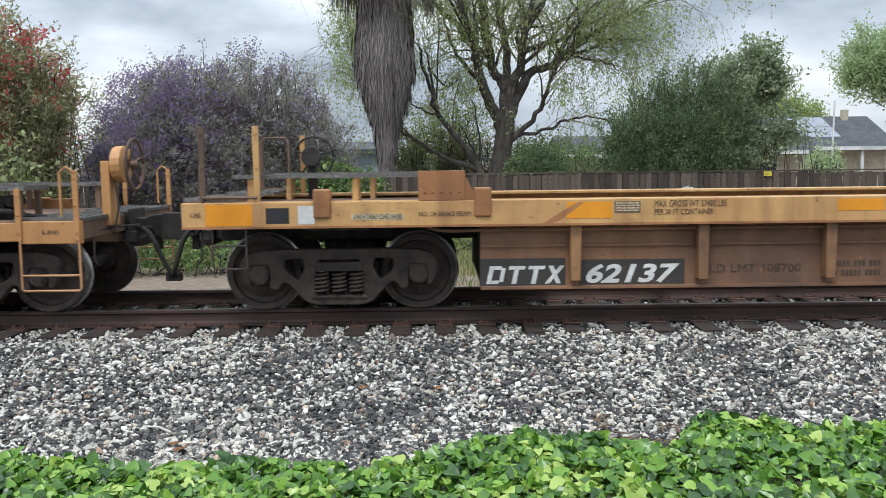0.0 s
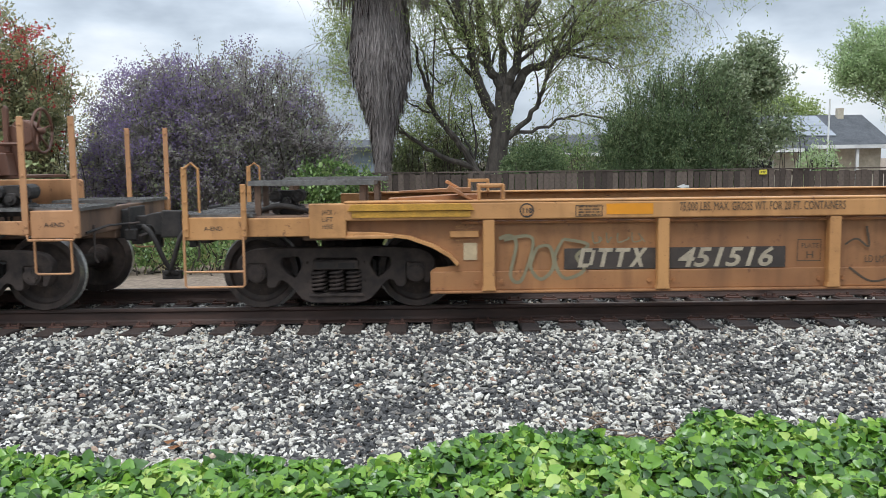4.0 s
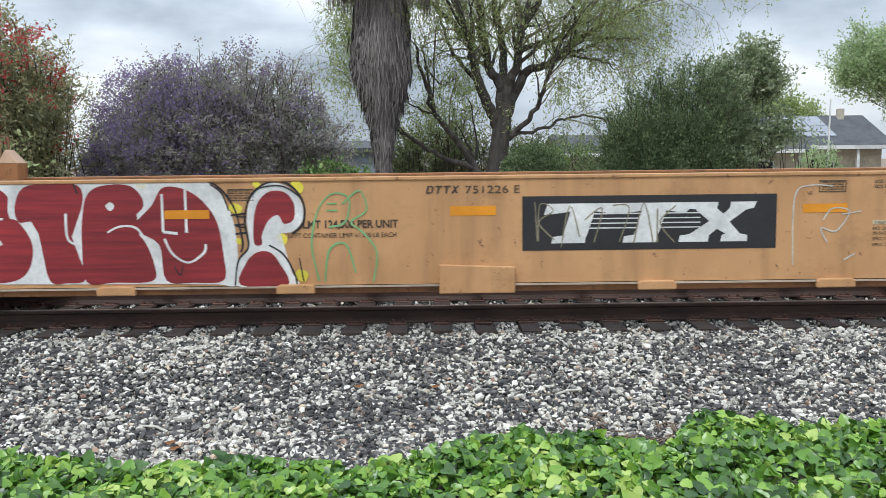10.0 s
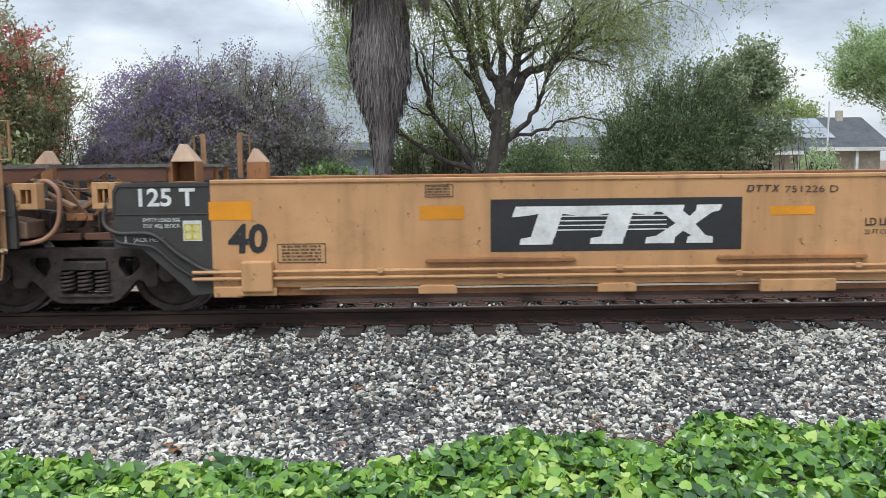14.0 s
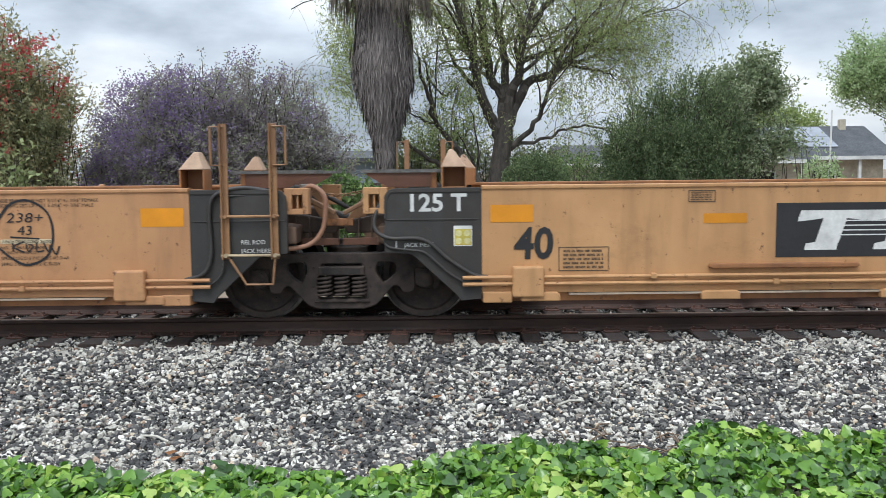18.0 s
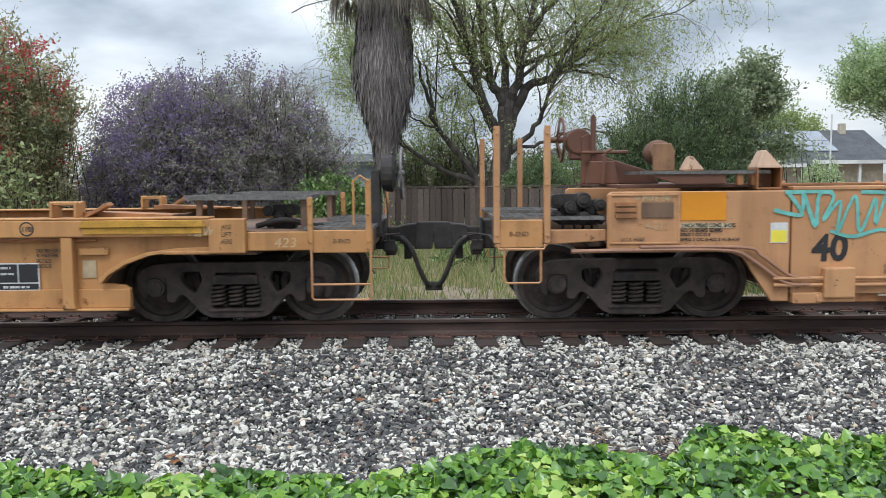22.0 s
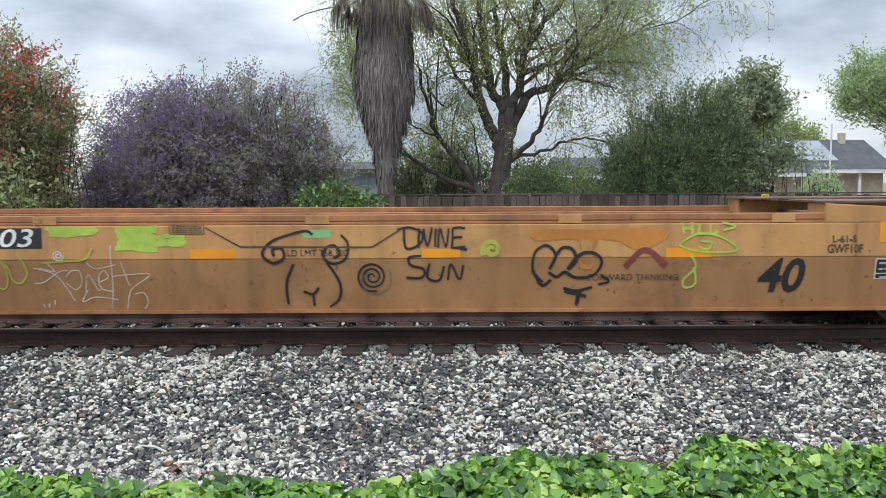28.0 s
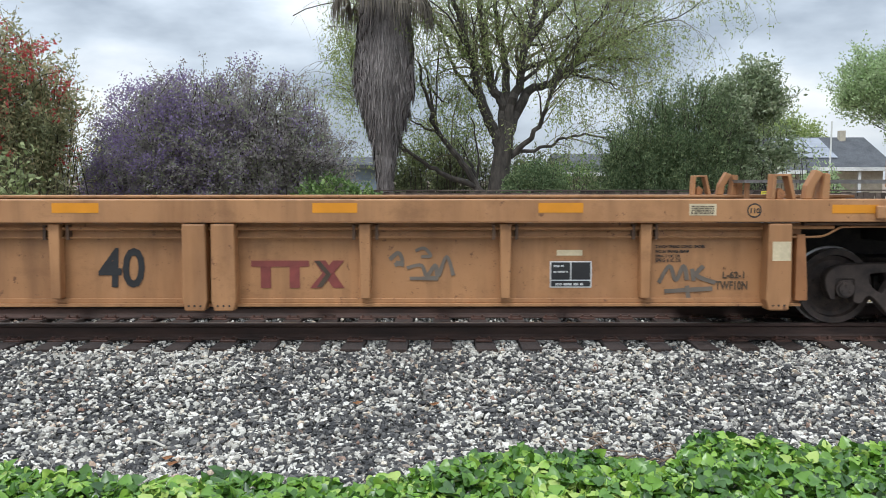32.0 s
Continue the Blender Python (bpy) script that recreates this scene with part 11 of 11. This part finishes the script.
def house_right():
    ob = thing("bungalow", "cream bungalow with a grey shingle roof and solar panels", "house")
    def wall(x0, x1, y0, y1, z1):
        part("wall", box(bmesh.new(), x0, x1, y0, y1, -0.6, z1), STUCCO, ob)
    wall(17.6, 22.2, 42.6, 49.0, 2.15)
    wall(14.4, 17.55, 41.6, 49.0, 1.95)
    roof_slab(ob, 17.2, 22.6, 41.9, 2.15, 45.5, 3.82)
    roof_slab(ob, 17.2, 22.6, 49.5, 2.15, 45.5, 3.82)
    roof_slab(ob, 13.9, 18.1, 41.0, 1.98, 45.5, 3.75)
    for x0, x1, z0, z1, y in ((17.1, 22.7, 2.0, 2.18, 41.84), (13.8, 17.6, 1.84, 2.02, 40.94)):
        part("gutter", box(bmesh.new(), x0, x1, y - 0.1, y + 0.02, z0, z1), TRIM, ob)
    for k in range(3):
        for j in range(2):
            x0, t0, t1 = 17.3 + k * 0.93, 0.28 + j * 0.33, 0.28 + j * 0.33 + 0.315
            def at(x, t):
                return (x, 41.9 + 3.6 * t, 2.15 + 1.67 * t + 0.08)
            bm = bmesh.new()
            q = [bm.verts.new(p) for p in (at(x0, t0), at(x0 + 0.9, t0), at(x0 + 0.9, t1), at(x0, t1))]
            r2 = [bm.verts.new((v.co.x, v.co.y, v.co.z - 0.05)) for v in q]
            bm.faces.new(q)
            bm.faces.new(r2[::-1])
            for i in range(4):
                bm.faces.new((q[i], q[(i + 1) % 4], r2[(i + 1) % 4], r2[i]))
            part("solar_panel", bm, SOLAR, ob, "glossy solar panel greyed with painted-in sky reflection")
    for x0, x1, z0, z1, y in ((18.6, 19.8, 0.5, 1.7, 42.58), (15.2, 16.4, 0.4, 1.5, 41.58)):
        w = part("window", box(bmesh.new(), x0, x1, y - 0.06, y, z0, z1), TRIM, ob)
        part("pane", box(bmesh.new(), x0 + 0.08, x1 - 0.08, y - 0.08, y - 0.062, z0 + 0.08, z1 - 0.08), WINDOW, w)
    for x in (17.8, 20.7):
        part("porch_post", box(bmesh.new(), x - 0.07, x + 0.07, 41.9, 42.04, -0.6, 2.1), TRIM, ob)
    part("chimney", box(bmesh.new(), 21.1, 21.4, 45.0, 45.3, 3.5, 4.15), STUCCO, ob)


def house_small(name, label, x0, x1, y, z1, rise, wall_mat, glazed=True):
    ob = thing(name, label, "house")
    part("wall", box(bmesh.new(), x0, x1, y, y + 6, -0.6, z1), wall_mat, ob)
    roof_slab(ob, x0 - 0.3, x1 + 0.3, y - 0.4, z1, y + 3, z1 + rise)
    roof_slab(ob, x0 - 0.3, x1 + 0.3, y + 6.4, z1, y + 3, z1 + rise)
    if not glazed:
        return
    part("gutter", box(bmesh.new(), x0 - 0.3, x1 + 0.3, y - 0.5, y - 0.4, z1 - 0.16, z1), TRIM, ob)
    w = part("window", box(bmesh.new(), (x0 + x1) / 2 - 0.5, (x0 + x1) / 2 + 0.5, y - 0.05, y - 0.001, z1 - 1.3, z1 - 0.4), TRIM, ob)
    part("pane", box(bmesh.new(), (x0 + x1) / 2 - 0.43, (x0 + x1) / 2 + 0.43, y - 0.07, y - 0.052, z1 - 1.23, z1 - 0.47), WINDOW, w)


house_right()
house_small("cottage", "blue-grey cottage seen beside the palm", -4.4, -2.6, 36, 2.2, 0.4, BLUEWALL, False)
house_small("cottage", "low grey-roofed house behind the willow", 5.6, 9.6, 38, 1.9, 0.9, STUCCO)

m = thing("garden_pole", "thin white pole behind the fence", "pole", at=(13.72, 30, -0.5))
part("pole", tube(bmesh.new(), [(0, 0, 0), (0.02, 0, 2.2), (0.05, 0, 4.1)], 0.03, 6), TRIM, m)
m = thing("fence_sign", "small yellow notice nailed to the fence", "sign", at=(8.40, 21.93, 1.14))
part("plate", box(bmesh.new(), -0.10, 0.10, 0, 0.012, 0, 0.12), LEMON, m)
bars(-0.07, 0.09, [(0.14, 0.02, 0.015), (0.12, 0.02, 0.01)], BLACK, m, -0.002)
m = thing("fence_arrow", "small white arrow board on the fence", "sign", at=(6.35, 21.93, 0.82))
part("plate", prism(bmesh.new(), [(-0.18, 0.03), (0.02, 0.10), (0.02, 0.06), (0.14, 0.06), (0.14, 0.0), (0.02, 0.0), (0.02, -0.03)], 0, 0.012), TRIM, m)
m = thing("stake", "grey wooden stake by the fence", "stake", at=(-3.62, 21.6, -0.5))
part("stake_post", tube(bmesh.new(), [(0, 0, 0), (0.01, 0, 2.15)], 0.03, 6), FENCE, m)


# ---------------------------------------------------------------- litter on the stones
def litter():
    def rod(name, label, pts, r, mat, cat):
        ob = thing(name, label, cat)
        part("stem", tube(bmesh.new(), pts, r, 6), mat, ob)
    z = ground_z(0, 7.0)
    def on(x, y, up=0.045):
        return (x, y, ground_z(x, y) + up)
    rod("stick", "pale bare stick lying on the stones", [on(0.98, 7.08), on(1.09, 7.13, 0.06), on(1.20, 7.17)], 0.011, PALEWOOD, "stick")
    rod("stick", "pale bare stick lying on the stones", [on(-2.36, 6.55), on(-2.25, 6.50, 0.06), on(-2.13, 6.42)], 0.010, PALEWOOD, "stick")
    rng = random.Random(4)
    for k in range(30):
        x, y = rng.uniform(0.9, 1.9), rng.uniform(5.95, 6.5)
        a, n = rng.uniform(0, 6.3), rng.uniform(0.12, 0.4)
        rod("twig", "thin brown twig fallen on the stones", [on(x, y, 0.05), on(x + n * 0.5 * math.cos(a), y + n * 0.5 * math.sin(a), 0.08), on(x + n * math.cos(a), y + n * math.sin(a), 0.05)], 0.006, DRYTWIG, "twig")
    for x, y in ((-0.72, 7.28), (-2.02, 6.15), (-0.05, 7.25), (-1.95, 6.02), (1.32, 6.02)):
        ob = thing("fallen_leaf", "curled orange-brown dead leaf", "leaf", at=on(x, y, 0.05))
        bm = bmesh.new()
        vs = [bm.verts.new(p) for p in ((-0.05, 0, 0.01), (-0.01, -0.03, 0), (0.05, 0, 0.02), (0.0, 0.03, 0.015))]
        bm.faces.new(vs)
        bmesh.ops.solidify(bm, geom=bm.faces[:], thickness=0.003)
        part("blade", bm, DEADLEAF, ob)


DRYTWIG = plain("dry_twig", (0.20, 0.135, 0.09), 0.85, 0.4, 20)
PALEWOOD = plain("bleached_wood", (0.62, 0.58, 0.50), 0.8, 0.2, 20)
DEADLEAF = plain("dead_leaf", (0.42, 0.19, 0.08), 0.8, 0.3, 30)
litter()


def rolled(t):
    """Distance the train has gone at t, gliding through the rows of ROLL."""
    ts, ss = [r[0] for r in ROLL], [r[1] for r in ROLL]
    i = max(1, min(len(ts) - 1, int(np.searchsorted(ts, t))))
    k = (t - ts[i - 1]) / (ts[i] - ts[i - 1])
    return ss[i - 1] + k * (ss[i] - ss[i - 1])


def motions():
    times = [r[0] for r in ROLL]
    for car in TRAIN:
        walk(car, [(t, pose(car["at"] + rolled(t), TRACK_Y, 0)) for t in times])
    for wheels, x, r in WHEELSETS:
        rows = []
        for i in range(0, 320):
            t = i * 0.1
            rows.append((t, pose(x, 0, r + RAIL_Z) @ Matrix.Rotation(rolled(t) / r, 4, "Y")))
        rows.append((32.0, pose(x, 0, r + RAIL_Z) @ Matrix.Rotation(rolled(32.0) / r, 4, "Y")))
        walk(wheels, rows)


motions()
